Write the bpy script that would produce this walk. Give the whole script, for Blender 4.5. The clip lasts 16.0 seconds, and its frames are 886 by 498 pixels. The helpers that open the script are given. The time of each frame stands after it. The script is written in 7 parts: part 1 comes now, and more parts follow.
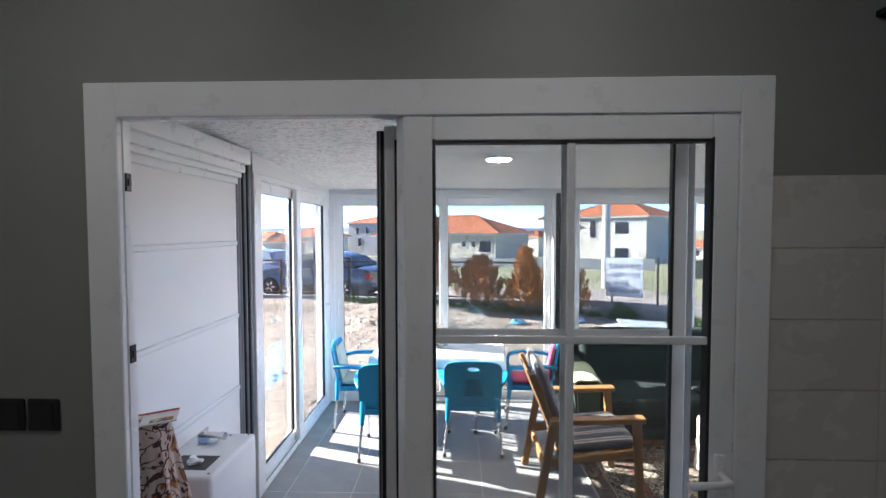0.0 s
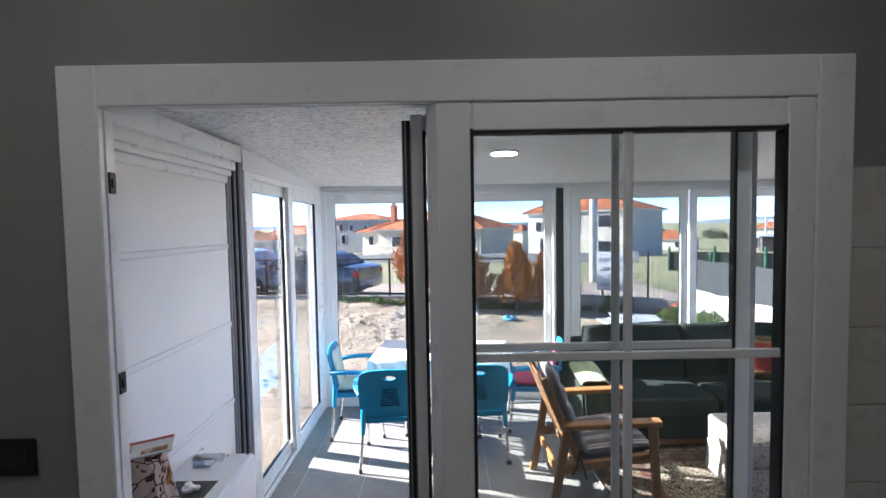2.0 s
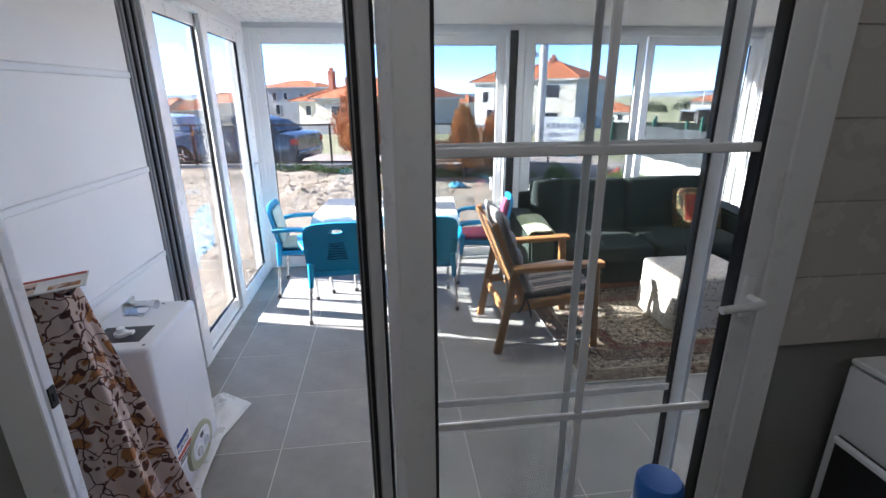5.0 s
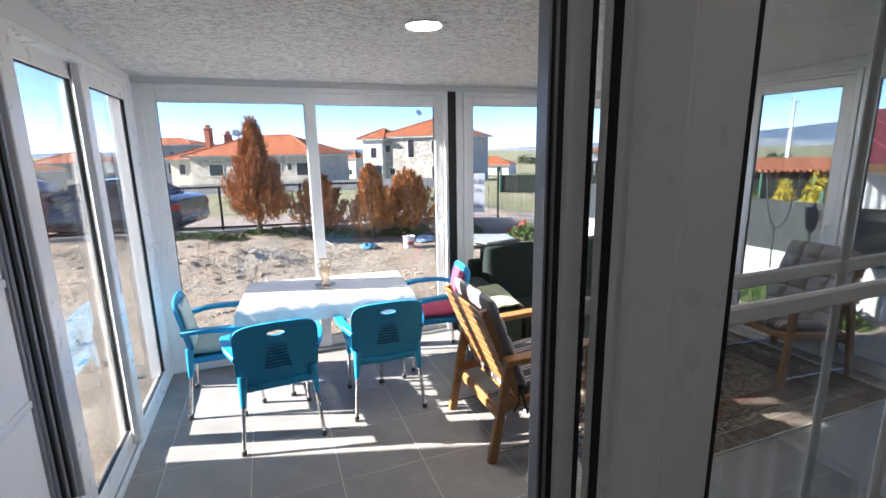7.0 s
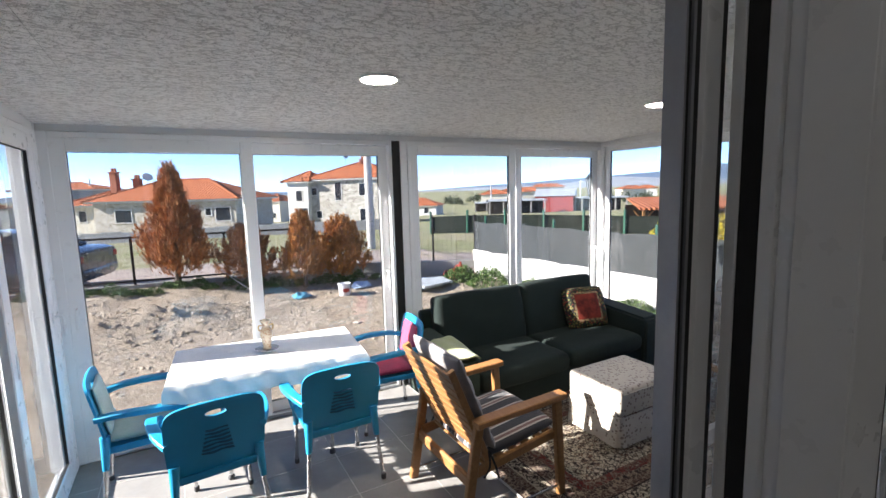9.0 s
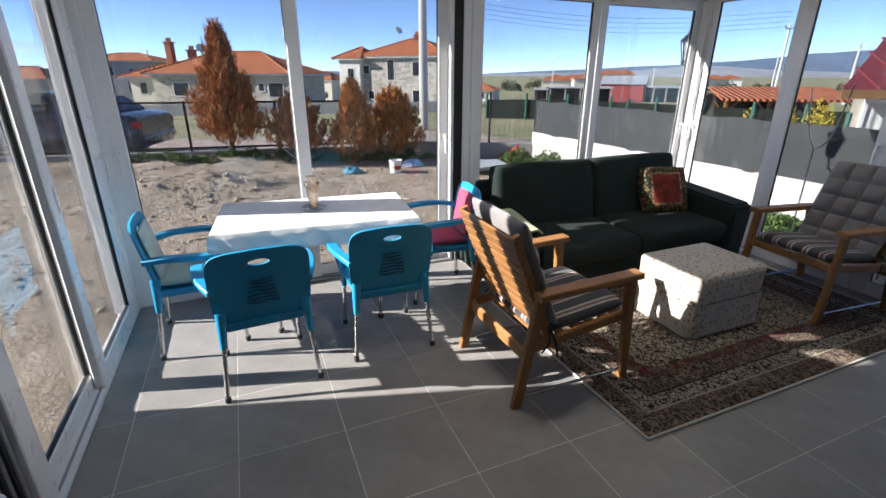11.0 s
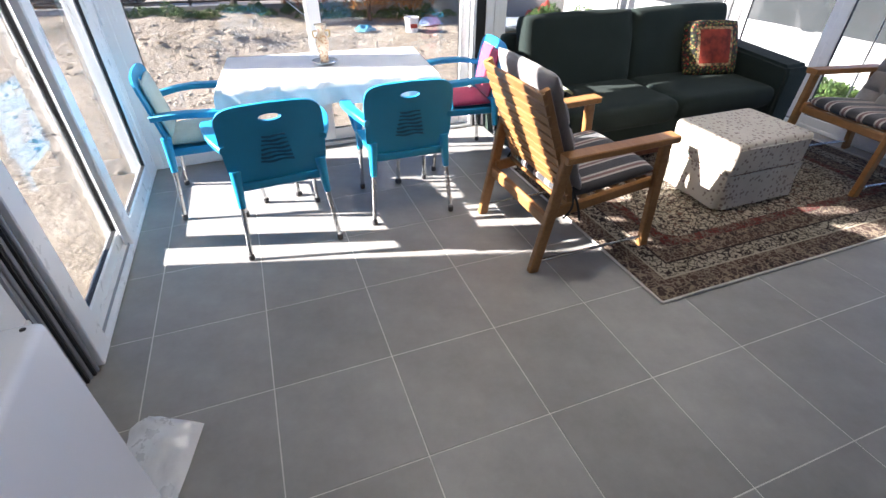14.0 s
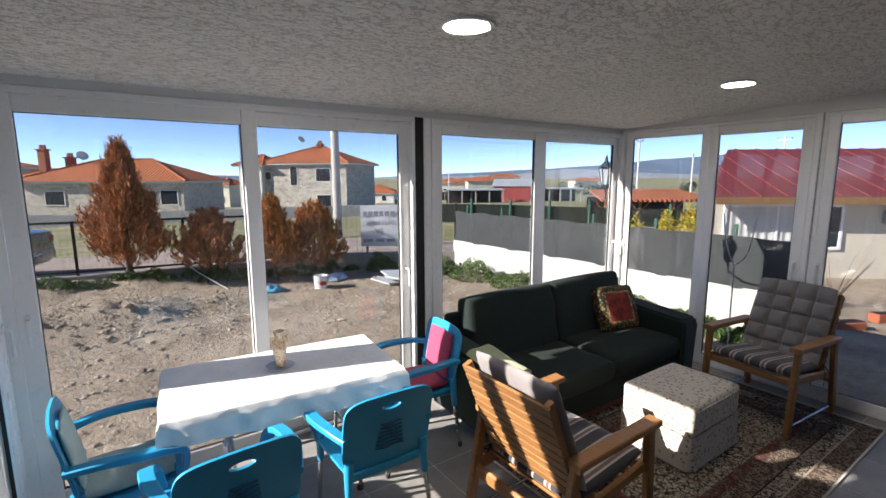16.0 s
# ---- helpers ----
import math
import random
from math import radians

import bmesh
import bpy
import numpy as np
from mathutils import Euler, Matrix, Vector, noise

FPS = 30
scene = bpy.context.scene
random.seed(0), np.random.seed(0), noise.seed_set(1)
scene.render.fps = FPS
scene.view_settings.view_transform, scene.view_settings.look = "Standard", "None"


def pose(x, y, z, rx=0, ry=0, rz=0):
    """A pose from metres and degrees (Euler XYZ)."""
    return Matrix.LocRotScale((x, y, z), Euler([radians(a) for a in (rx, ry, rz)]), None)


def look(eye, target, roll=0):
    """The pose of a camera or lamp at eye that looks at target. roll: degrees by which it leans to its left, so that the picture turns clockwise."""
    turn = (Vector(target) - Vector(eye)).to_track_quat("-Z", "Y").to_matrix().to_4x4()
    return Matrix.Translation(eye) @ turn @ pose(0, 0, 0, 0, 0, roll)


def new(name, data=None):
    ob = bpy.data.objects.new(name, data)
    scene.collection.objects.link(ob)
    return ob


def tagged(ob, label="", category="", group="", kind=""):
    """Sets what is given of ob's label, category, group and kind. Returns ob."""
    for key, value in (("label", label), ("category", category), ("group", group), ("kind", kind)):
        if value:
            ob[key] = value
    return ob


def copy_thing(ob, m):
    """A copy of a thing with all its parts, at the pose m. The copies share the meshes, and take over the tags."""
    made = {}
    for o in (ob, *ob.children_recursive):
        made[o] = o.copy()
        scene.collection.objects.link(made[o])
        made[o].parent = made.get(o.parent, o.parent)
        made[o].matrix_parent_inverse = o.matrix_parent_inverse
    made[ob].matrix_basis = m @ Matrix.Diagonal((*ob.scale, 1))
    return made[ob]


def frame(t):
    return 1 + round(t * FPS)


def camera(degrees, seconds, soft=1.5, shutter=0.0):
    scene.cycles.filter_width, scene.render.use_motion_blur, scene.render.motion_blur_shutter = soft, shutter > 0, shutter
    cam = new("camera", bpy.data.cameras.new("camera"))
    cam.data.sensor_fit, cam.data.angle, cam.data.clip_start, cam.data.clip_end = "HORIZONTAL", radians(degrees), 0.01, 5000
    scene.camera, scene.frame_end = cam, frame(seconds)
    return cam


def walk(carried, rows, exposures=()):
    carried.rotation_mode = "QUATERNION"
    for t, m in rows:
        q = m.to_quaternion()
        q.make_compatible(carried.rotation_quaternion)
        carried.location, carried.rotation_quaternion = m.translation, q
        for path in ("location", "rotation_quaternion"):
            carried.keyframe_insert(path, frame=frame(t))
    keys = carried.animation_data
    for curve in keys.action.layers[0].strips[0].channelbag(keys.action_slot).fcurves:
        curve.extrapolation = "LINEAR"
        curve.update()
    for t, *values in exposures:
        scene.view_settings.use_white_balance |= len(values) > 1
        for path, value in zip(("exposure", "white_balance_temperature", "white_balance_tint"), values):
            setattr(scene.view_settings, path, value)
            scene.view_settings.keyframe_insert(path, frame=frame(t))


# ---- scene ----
cam = camera(87.0, 16.0)
PATH = [
    (0, (0.032, 0.037, 1.81), (-0.027, 2.035, 1.729), -0.1),
    (0.5, (0.001, 0.077, 1.803), (-0.055, 2.075, 1.719), -0.4),
    (1, (-0.027, 0.129, 1.815), (-0.067, 2.127, 1.732), -0.7),
    (1.5, (-0.073, 0.177, 1.823), (-0.094, 2.176, 1.742), -0.8),
    (2, (-0.105, 0.198, 1.83), (-0.096, 2.195, 1.73), -1.0),
    (2.5, (-0.114, 0.215, 1.805), (-0.044, 2.202, 1.581), -1.0),
    (3, (-0.113, 0.249, 1.721), (0.016, 2.206, 1.332), -0.9),
    (3.5, (-0.102, 0.26, 1.659), (0.073, 2.171, 1.093), -0.7),
    (3.7, (-0.084, 0.25, 1.648), (0.102, 2.142, 1.026), -0.6),
    (6, (-0.22, 0.623, 1.622), (0.115, 2.495, 1.004), 0.2),
    (6.5, (-0.311, 0.839, 1.647), (0.181, 2.707, 1.129), -0.5),
    (7, (-0.477, 0.954, 1.697), (0.206, 2.787, 1.281), -1.0),
    (7.5, (-0.561, 0.986, 1.748), (0.287, 2.77, 1.438), -1.8),
    (8, (-0.582, 0.999, 1.768), (0.396, 2.726, 1.523), -1.7),
    (10.5, (-0.522, 1.401, 1.727), (0.355, 3.159, 1.355), -0.1),
    (11, (-0.499, 1.431, 1.523), (0.233, 3.155, 0.82), 0.2),
    (11.5, (-0.543, 1.402, 1.314), (0.065, 2.965, 0.225), -0.1),
    (12, (-0.543, 1.379, 1.224), (-0.02, 2.801, -0.082), -0.1),
    (12.5, (-0.541, 1.401, 1.128), (-0.088, 2.7, -0.323), 0.0),
    (13, (-0.554, 1.416, 1.126), (-0.101, 2.719, -0.322), 0.3),
    (13.5, (-0.545, 1.408, 1.231), (-0.052, 2.804, -0.113), 0.4),
    (14, (-0.5, 1.471, 1.429), (0.078, 2.99, 0.263), 0.2),
    (14.5, (-0.479, 1.527, 1.521), (0.285, 3.117, 0.579), -0.6),
    (15, (-0.546, 1.728, 1.598), (0.435, 3.343, 0.942), -0.6),
    (15.5, (-0.708, 1.886, 1.693), (0.398, 3.494, 1.256), -0.5),
    (16, (-0.795, 1.876, 1.753), (0.335, 3.498, 1.448), -0.2),
]
EXPOSURES = [
    (0.0, 3.0, 6150, 13), (2.5, 2.85, 6150, 13), (3.5, 2.9, 6100, 13), (6.0, 2.95, 6200, 13), (7.0, 2.5, 6400, 13), (8.0, 2.3, 6450, 13), (10.5, 1.95, 6500, 13),
    (11.0, 1.6, 6450, 13), (11.5, 1.35, 6200, 13), (12.0, 1.95, 6400, 14), (12.5, 2.85, 6300, 14), (13.0, 3.0, 6300, 14), (13.5, 3.1, 6350, 14),
    (14.0, 2.75, 6400, 14), (14.5, 2.15, 6500, 14), (15.0, 1.85, 6750, 14), (16.0, 1.6, 6750, 14),
]
walk(cam, [(t, look(eye, target, roll)) for t, eye, target, roll in PATH], EXPOSURES)

# ---------------------------------------------------------------- world, sun, exposure
SUN_DIR = Vector((-0.955, 0.29, 0.495)).normalized()      # towards the sun
world = bpy.data.worlds.new("world")
scene.world = world
world.use_nodes = True
wn = world.node_tree
sky = wn.nodes.new("ShaderNodeTexSky")
sky.sky_type = "NISHITA"
sky.sun_disc = False
sky.sun_elevation = math.asin(SUN_DIR.z)
sky.sun_rotation = math.atan2(SUN_DIR.x, SUN_DIR.y)
sky.air_density, sky.dust_density, sky.ozone_density = 0.5, 0.0, 2.0
sky.altitude = 3600
wn.links.new(sky.outputs[0], wn.nodes["Background"].inputs[0])
wn.nodes["Background"].inputs[1].default_value = 0.15
sun_data = bpy.data.lights.new("sun", "SUN")
sun_data.energy, sun_data.angle, sun_data.color = 5.0, radians(0.5), (1.0, 0.95, 0.88)
sun = new("sun", sun_data)
sun.matrix_world = look(SUN_DIR * 30, (0, 0, 0))


# ---------------------------------------------------------------- mesh helpers
def part(name, bm, material, parent=None, label="", smooth=False):
    me = bpy.data.meshes.new(name)
    bm.normal_update()
    if smooth:
        for f in bm.faces:
            f.smooth = True
    bm.to_mesh(me)
    bm.free()
    if material is not None:
        for m in material if isinstance(material, (list, tuple)) else [material]:
            me.materials.append(m)
    ob = new(name, me)
    if smooth:
        me.set_sharp_from_angle(angle=radians(40))
    if parent is not None:
        ob.parent = parent
    if label:
        tagged(ob, label)
    return ob


def thing(name, label, category, group="", kind="", at=None):
    e = new(name)
    e.empty_display_size = 0.1
    if at is not None:
        e.matrix_world = at
    return tagged(e, label, category, group, kind)


def box(bm, x0, x1, y0, y1, z0, z1, bevel=0.0, seg=1, mat=0):
    vs = [bm.verts.new(c) for c in ((x0, y0, z0), (x1, y0, z0), (x1, y1, z0), (x0, y1, z0),
                                    (x0, y0, z1), (x1, y0, z1), (x1, y1, z1), (x0, y1, z1))]
    fs = [bm.faces.new([vs[i] for i in q]) for q in
          ((0, 3, 2, 1), (4, 5, 6, 7), (0, 1, 5, 4), (1, 2, 6, 5), (2, 3, 7, 6), (3, 0, 4, 7))]
    for f in fs:
        f.material_index = mat
    if bevel > 0:
        es = list({e for f in fs for e in f.edges})
        bmesh.ops.bevel(bm, geom=es, offset=bevel, segments=seg, affect="EDGES", profile=0.5, clamp_overlap=True)
    return bm


def boxes(*rows, bevel=0.0, seg=1):
    bm = bmesh.new()
    for r in rows:
        box(bm, *r, bevel=bevel, seg=seg)
    return bm


def hexa(bm, bottom, top):
    """A solid from two quads (four points each, same order)."""
    a = [bm.verts.new(p) for p in bottom]
    b = [bm.verts.new(p) for p in top]
    bm.faces.new(a[::-1]), bm.faces.new(b)
    for i in range(4):
        j = (i + 1) % 4
        bm.faces.new((a[i], a[j], b[j], b[i]))
    return bm


def tube(bm, pts, r, n=10, caps=True, r_end=None):
    pts = [Vector(p) for p in pts]
    rings = []
    for i, p in enumerate(pts):
        d = (pts[min(i + 1, len(pts) - 1)] - pts[max(i - 1, 0)]).normalized()
        a = d.orthogonal().normalized() if i == 0 else (a - d * a.dot(d)).normalized()
        b = d.cross(a)
        rr = r if r_end is None else r + (r_end - r) * i / max(1, len(pts) - 1)
        rings.append([bm.verts.new(p + (a * math.cos(k * math.tau / n) + b * math.sin(k * math.tau / n)) * rr) for k in range(n)])
    for q, w in zip(rings, rings[1:]):
        for k in range(n):
            bm.faces.new((q[k], q[(k + 1) % n], w[(k + 1) % n], w[k]))
    if caps:
        bm.faces.new(rings[0][::-1]), bm.faces.new(rings[-1])
    return bm


def lathe(bm, profile, n=24, at=(0, 0, 0)):
    rings = []
    for r, z in profile:
        rings.append([bm.verts.new((at[0] + r * math.cos(k * math.tau / n), at[1] + r * math.sin(k * math.tau / n), at[2] + z)) for k in range(n)])
    for q, w in zip(rings, rings[1:]):
        for k in range(n):
            bm.faces.new((q[k], q[(k + 1) % n], w[(k + 1) % n], w[k]))
    bm.faces.new(rings[0][::-1]), bm.faces.new(rings[-1])
    return bm


def ring(bm, x0, x1, z0, z1, y0, y1, w, bevel=0.004):
    """A frame of four bars in the xz plane, w wide (number, or left right bottom top)."""
    l, r, b, t = (w,) * 4 if isinstance(w, (int, float)) else w
    box(bm, x0, x0 + l, y0, y1, z0, z1, bevel)
    box(bm, x1 - r, x1, y0, y1, z0, z1, bevel)
    box(bm, x0 + l - 0.002, x1 - r + 0.002, y0 + 0.001, y1 - 0.001, z1 - t, z1 - 0.001, bevel)
    box(bm, x0 + l - 0.002, x1 - r + 0.002, y0 + 0.001, y1 - 0.001, z0 + 0.001, z0 + b, bevel)
    return bm


def sheet(nx, ny, f):
    bm = bmesh.new()
    g = [[bm.verts.new(f(i / nx, j / ny)) for i in range(nx + 1)] for j in range(ny + 1)]
    for j in range(ny):
        for i in range(nx):
            bm.faces.new((g[j][i], g[j][i + 1], g[j + 1][i + 1], g[j + 1][i]))
    return bm


def solidify(bm, t):
    bmesh.ops.recalc_face_normals(bm, faces=bm.faces)
    bmesh.ops.solidify(bm, geom=bm.faces[:], thickness=t)
    return bm


# ---------------------------------------------------------------- materials
class Mat:
    """A small builder of procedural node materials."""

    def __init__(self, name):
        self.m = bpy.data.materials.new(name)
        self.m.use_nodes = True
        self.t = self.m.node_tree
        self.b = self.t.nodes["Principled BSDF"]
        self.co = self.t.nodes.new("ShaderNodeTexCoord").outputs["Object"]

    def node(self, kind, **kw):
        n = self.t.nodes.new(kind)
        for k, v in kw.items():
            n.inputs[k].default_value = v
        return n

    def link(self, a, b):
        self.t.links.new(a, b)

    def set(self, **kw):
        for k, v in kw.items():
            self.b.inputs[k.replace("_", " ")].default_value = v
        return self

    def noise(self, scale, detail=4.0, rough=0.6, stretch=None, kind="noise"):
        n = self.node("ShaderNodeTexNoise", Scale=scale, Detail=detail, Roughness=rough) if kind == "noise" else self.node("ShaderNodeTexVoronoi", Scale=scale)
        src = self.co
        if stretch:
            mp = self.node("ShaderNodeMapping", Scale=stretch)
            self.link(src, mp.inputs[0])
            src = mp.outputs[0]
        self.link(src, n.inputs["Vector"])
        return n.outputs["Fac"] if kind == "noise" else n.outputs["Distance"]

    def ramp(self, fac, stops):
        r = self.t.nodes.new("ShaderNodeValToRGB")
        el = r.color_ramp.elements
        while len(el) < len(stops):
            el.new(0.5)
        for e, (pos, col) in zip(el, stops):
            e.position = pos
            e.color = (*col, 1) if len(col) == 3 else col
        self.link(fac, r.inputs[0])
        return r.outputs[0]

    def mix(self, fac, a, b, mode="MIX"):
        n = self.t.nodes.new("ShaderNodeMix")
        n.data_type, n.blend_type = "RGBA", mode
        for s, v in ((0, fac), (6, a), (7, b)):
            if isinstance(v, (int, float)):
                n.inputs[s].default_value = v
            elif isinstance(v, tuple):
                n.inputs[s].default_value = (*v, 1)
            else:
                self.link(v, n.inputs[s])
        return n.outputs[2]

    def math(self, op, a, b=0.0, c=0.0):
        n = self.t.nodes.new("ShaderNodeMath")
        n.operation = op
        for s, v in enumerate((a, b, c)):
            if isinstance(v, (int, float)):
                n.inputs[s].default_value = v
            else:
                self.link(v, n.inputs[s])
        return n.outputs[0]

    def xyz(self):
        s = self.t.nodes.new("ShaderNodeSeparateXYZ")
        self.link(self.co, s.inputs[0])
        return s.outputs

    def random(self):
        return self.t.nodes.new("ShaderNodeObjectInfo").outputs["Random"]

    def island(self):
        return self.t.nodes.new("ShaderNodeNewGeometry").outputs["Random Per Island"]

    def color(self, c):
        self.link(c, self.b.inputs["Base Color"])
        return self

    def rough(self, c):
        self.link(c, self.b.inputs["Roughness"])
        return self

    def bump(self, h, strength=0.2, dist=0.01):
        n = self.node("ShaderNodeBump", Strength=strength, Distance=dist)
        self.link(h, n.inputs["Height"])
        self.link(n.outputs[0], self.b.inputs["Normal"])
        return self


def plain(name, col, rough=0.5, metal=0.0, var=0.12, scale=6.0, grain=120.0, bump=0.05, rv=1.0, **kw):
    """Colour with two scales of variation and fine relief."""
    m = Mat(name)
    dark = tuple(c * (1 - var) for c in col)
    light = tuple(min(1, c * (1 + var * 0.6)) for c in col)
    c1 = m.ramp(m.noise(scale, 5), [(0.3, dark), (0.7, light)])
    g = m.noise(grain, 3)
    m.color(m.mix(0.25, c1, m.ramp(g, [(0.3, dark), (0.7, light)])))
    r = m.ramp(m.noise(scale * 2.3, 4), [(0.3, (max(0.02, rough - 0.06 * rv),) * 3), (0.7, (min(1, rough + 0.08 * rv),) * 3)])
    m.rough(r)
    m.set(Metallic=metal)
    for k, v in kw.items():
        m.b.inputs[k.replace("_", " ")].default_value = v
    if bump:
        m.bump(g, bump, 0.002)
    return m.m


M_pvc = plain("white_pvc", (0.80, 0.81, 0.82), 0.28, var=0.02, bump=0.01, rv=0.2)
M_pvc_in = plain("white_pvc_satin", (0.74, 0.75, 0.76), 0.32, var=0.02, bump=0.01, rv=0.2)
M_gasket = plain("black_rubber", (0.012, 0.012, 0.013), 0.6)
M_alu = plain("grey_aluminium", (0.33, 0.34, 0.36), 0.4, 0.6, bump=0.02)
M_chrome = plain("brushed_steel", (0.62, 0.63, 0.65), 0.22, 1.0, bump=0.02)
M_wallpaint = plain("grey_wall_paint", (0.25, 0.26, 0.245), 0.55, var=0.06, scale=2.0, grain=260, bump=0.12)
M_white_wall = plain("white_panel", (0.80, 0.80, 0.80), 0.45, var=0.02, scale=3, bump=0.02, rv=0.3)
M_whitewash = plain("white_render", (0.64, 0.62, 0.58), 0.85, var=0.12, scale=1.2, grain=40, bump=0.3)
M_concrete = plain("concrete", (0.36, 0.34, 0.31), 0.9, var=0.25, scale=1.5, grain=30, bump=0.4)


def glass_material(name, tint=(1, 1, 1), gloss=0.02):
    m = Mat(name)
    t = m.t
    tr = t.nodes.new("ShaderNodeBsdfTransparent")
    gl = t.nodes.new("ShaderNodeBsdfGlossy")
    smear = m.ramp(m.noise(3.0, 6, 0.7, (1, 1, 0.4)), [(0.45, (0.0,) * 3), (0.8, (0.06,) * 3)])
    tr.inputs[0].default_value = (*tint, 1)
    gl.inputs["Roughness"].default_value = gloss
    lw = m.node("ShaderNodeLayerWeight", Blend=0.5)
    fr = m.math("ADD", m.math("MULTIPLY", m.math("POWER", lw.outputs["Facing"], 5.0), 0.9), 0.035)
    df = t.nodes.new("ShaderNodeBsdfDiffuse")
    df.inputs[0].default_value = (0.8, 0.8, 0.8, 1)
    m1 = t.nodes.new("ShaderNodeMixShader")
    m2 = t.nodes.new("ShaderNodeMixShader")
    m.link(fr, m1.inputs[0])
    m.link(tr.outputs[0], m1.inputs[1])
    m.link(gl.outputs[0], m1.inputs[2])
    m.link(smear, m2.inputs[0])
    m.link(m1.outputs[0], m2.inputs[1])
    m.link(df.outputs[0], m2.inputs[2])
    m.link(m2.outputs[0], t.nodes["Material Output"].inputs[0])
    return m.m


M_glass = glass_material("window_glass", (0.72, 0.735, 0.74))
M_glass_door = glass_material("door_glass", (0.965, 0.98, 0.98))


def floor_tile_material():
    m = Mat("grey_porcelain_tile")
    r = m.random()
    base = m.ramp(r, [(0.0, (0.245, 0.240, 0.228)), (0.5, (0.268, 0.262, 0.250)), (1.0, (0.290, 0.284, 0.271))])
    cloud = m.ramp(m.noise(5.0, 6, 0.65), [(0.3, (0.80,) * 3), (0.75, (1.12,) * 3)])
    c = m.mix(1.0, base, cloud, "MULTIPLY")
    dust = m.ramp(m.noise(14, 5, 0.75), [(0.55, (0, 0, 0)), (0.85, (0.25,) * 3)])
    m.color(m.mix(dust, c, (0.36, 0.335, 0.30)))
    m.rough(m.ramp(m.noise(7, 5), [(0.3, (0.40,) * 3), (0.7, (0.52,) * 3)]))
    m.bump(m.noise(90, 3), 0.04, 0.002)
    return m.m


M_tile = floor_tile_material()
M_grout = plain("light_grout", (0.62, 0.60, 0.56), 0.9, var=0.2, scale=8)


def ceiling_material():
    m = Mat("embossed_ceiling_panel")
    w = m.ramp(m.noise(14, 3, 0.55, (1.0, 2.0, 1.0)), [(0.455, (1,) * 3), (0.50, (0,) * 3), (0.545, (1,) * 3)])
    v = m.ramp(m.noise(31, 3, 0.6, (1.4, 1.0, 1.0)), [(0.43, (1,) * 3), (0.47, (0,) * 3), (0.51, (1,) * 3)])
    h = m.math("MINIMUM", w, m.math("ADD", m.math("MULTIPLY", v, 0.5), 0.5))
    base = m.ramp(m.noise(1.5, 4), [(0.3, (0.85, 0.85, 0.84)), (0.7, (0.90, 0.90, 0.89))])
    # shade of the embossed strokes is painted into the colour, over the bump
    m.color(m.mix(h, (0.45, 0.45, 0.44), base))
    m.set(Roughness=0.5)
    m.bump(h, 0.9, 0.006)
    return m.m


M_ceiling = ceiling_material()


def ground_material():
    m = Mat("dry_earth")
    big = m.noise(0.25, 6, 0.65)
    mid = m.noise(1.4, 6, 0.7)
    fine = m.noise(9.0, 5, 0.75)
    c = m.ramp(mid, [(0.25, (0.17, 0.125, 0.085)), (0.5, (0.37, 0.295, 0.215)), (0.75, (0.54, 0.45, 0.345))])
    c = m.mix(0.45, c, m.ramp(fine, [(0.3, (0.20, 0.15, 0.105)), (0.7, (0.60, 0.50, 0.39))]))
    s = m.xyz()
    grass = m.ramp(m.math("ADD", fine, m.math("MULTIPLY", mid, 0.6)), [(0.5, (0.075, 0.125, 0.022)), (1.0, (0.24, 0.265, 0.08))])
    far = m.ramp(m.math("ADD", m.math("MULTIPLY", s[1], 0.01), m.math("MULTIPLY", big, 0.05)), [(0.178, (0, 0, 0)), (0.20, (0.85,) * 3)])
    patch = m.ramp(big, [(0.4, (0.35,) * 3), (0.62, (1,) * 3)])
    c = m.mix(m.math("MULTIPLY", far, patch), c, grass)
    m.color(c)
    m.set(Roughness=0.95)
    m.bump(m.math("ADD", m.math("ADD", fine, mid), m.math("MULTIPLY", m.noise(32, 4, 0.7), 0.4)), 0.9, 0.06)
    return m.m


M_ground = ground_material()
M_road = plain("gravel_road", (0.36, 0.29, 0.25), 0.95, var=0.25, scale=1.2, grain=14, bump=0.5)

# ---------------------------------------------------------------- floor of the sunroom
GX, GY, TS = -0.24, 2.27, 0.45          # a joint of the tiling, and its step
X0, X1, Y0, Y1 = -1.40, 3.72, 1.30, 5.00
floor = tagged(part("floor", boxes((X0, X1, 1.30, Y1, -0.12, -0.0012)), M_grout), "sunroom floor of grey porcelain tiles with pale joints", "floor", kind="structure")
kitchen_floor = tagged(part("kitchen_floor", boxes((-2.6, 2.6, -3.0, 1.285, -0.10, 0.12)), M_tile), "dark kitchen floor", "floor", kind="structure")


def roof_z(y):
    return 2.39 - 0.0456 * (y - 1.5)


# ---------------------------------------------------------------- ceiling with panel joints, in one mesh
bm = bmesh.new()
PW = 1.0
xs = [X0 - 0.1] + [-0.95 + i * PW for i in range(5)] + [X1 + 0.1]
ys = [1.39, 1.95, 2.95, 3.95, Y1 + 0.1]
for i in range(len(xs) - 1):
    for j in range(len(ys) - 1):
        a, b, c, d = xs[i] + 0.0015, xs[i + 1] - 0.0015, ys[j] + 0.0015, ys[j + 1] - 0.0015
        hexa(bm, [(a, c, roof_z(c)), (b, c, roof_z(c)), (b, d, roof_z(d)), (a, d, roof_z(d))],
             [(a, c, roof_z(c) + 0.05), (b, c, roof_z(c) + 0.05), (b, d, roof_z(d) + 0.05), (a, d, roof_z(d) + 0.05)])
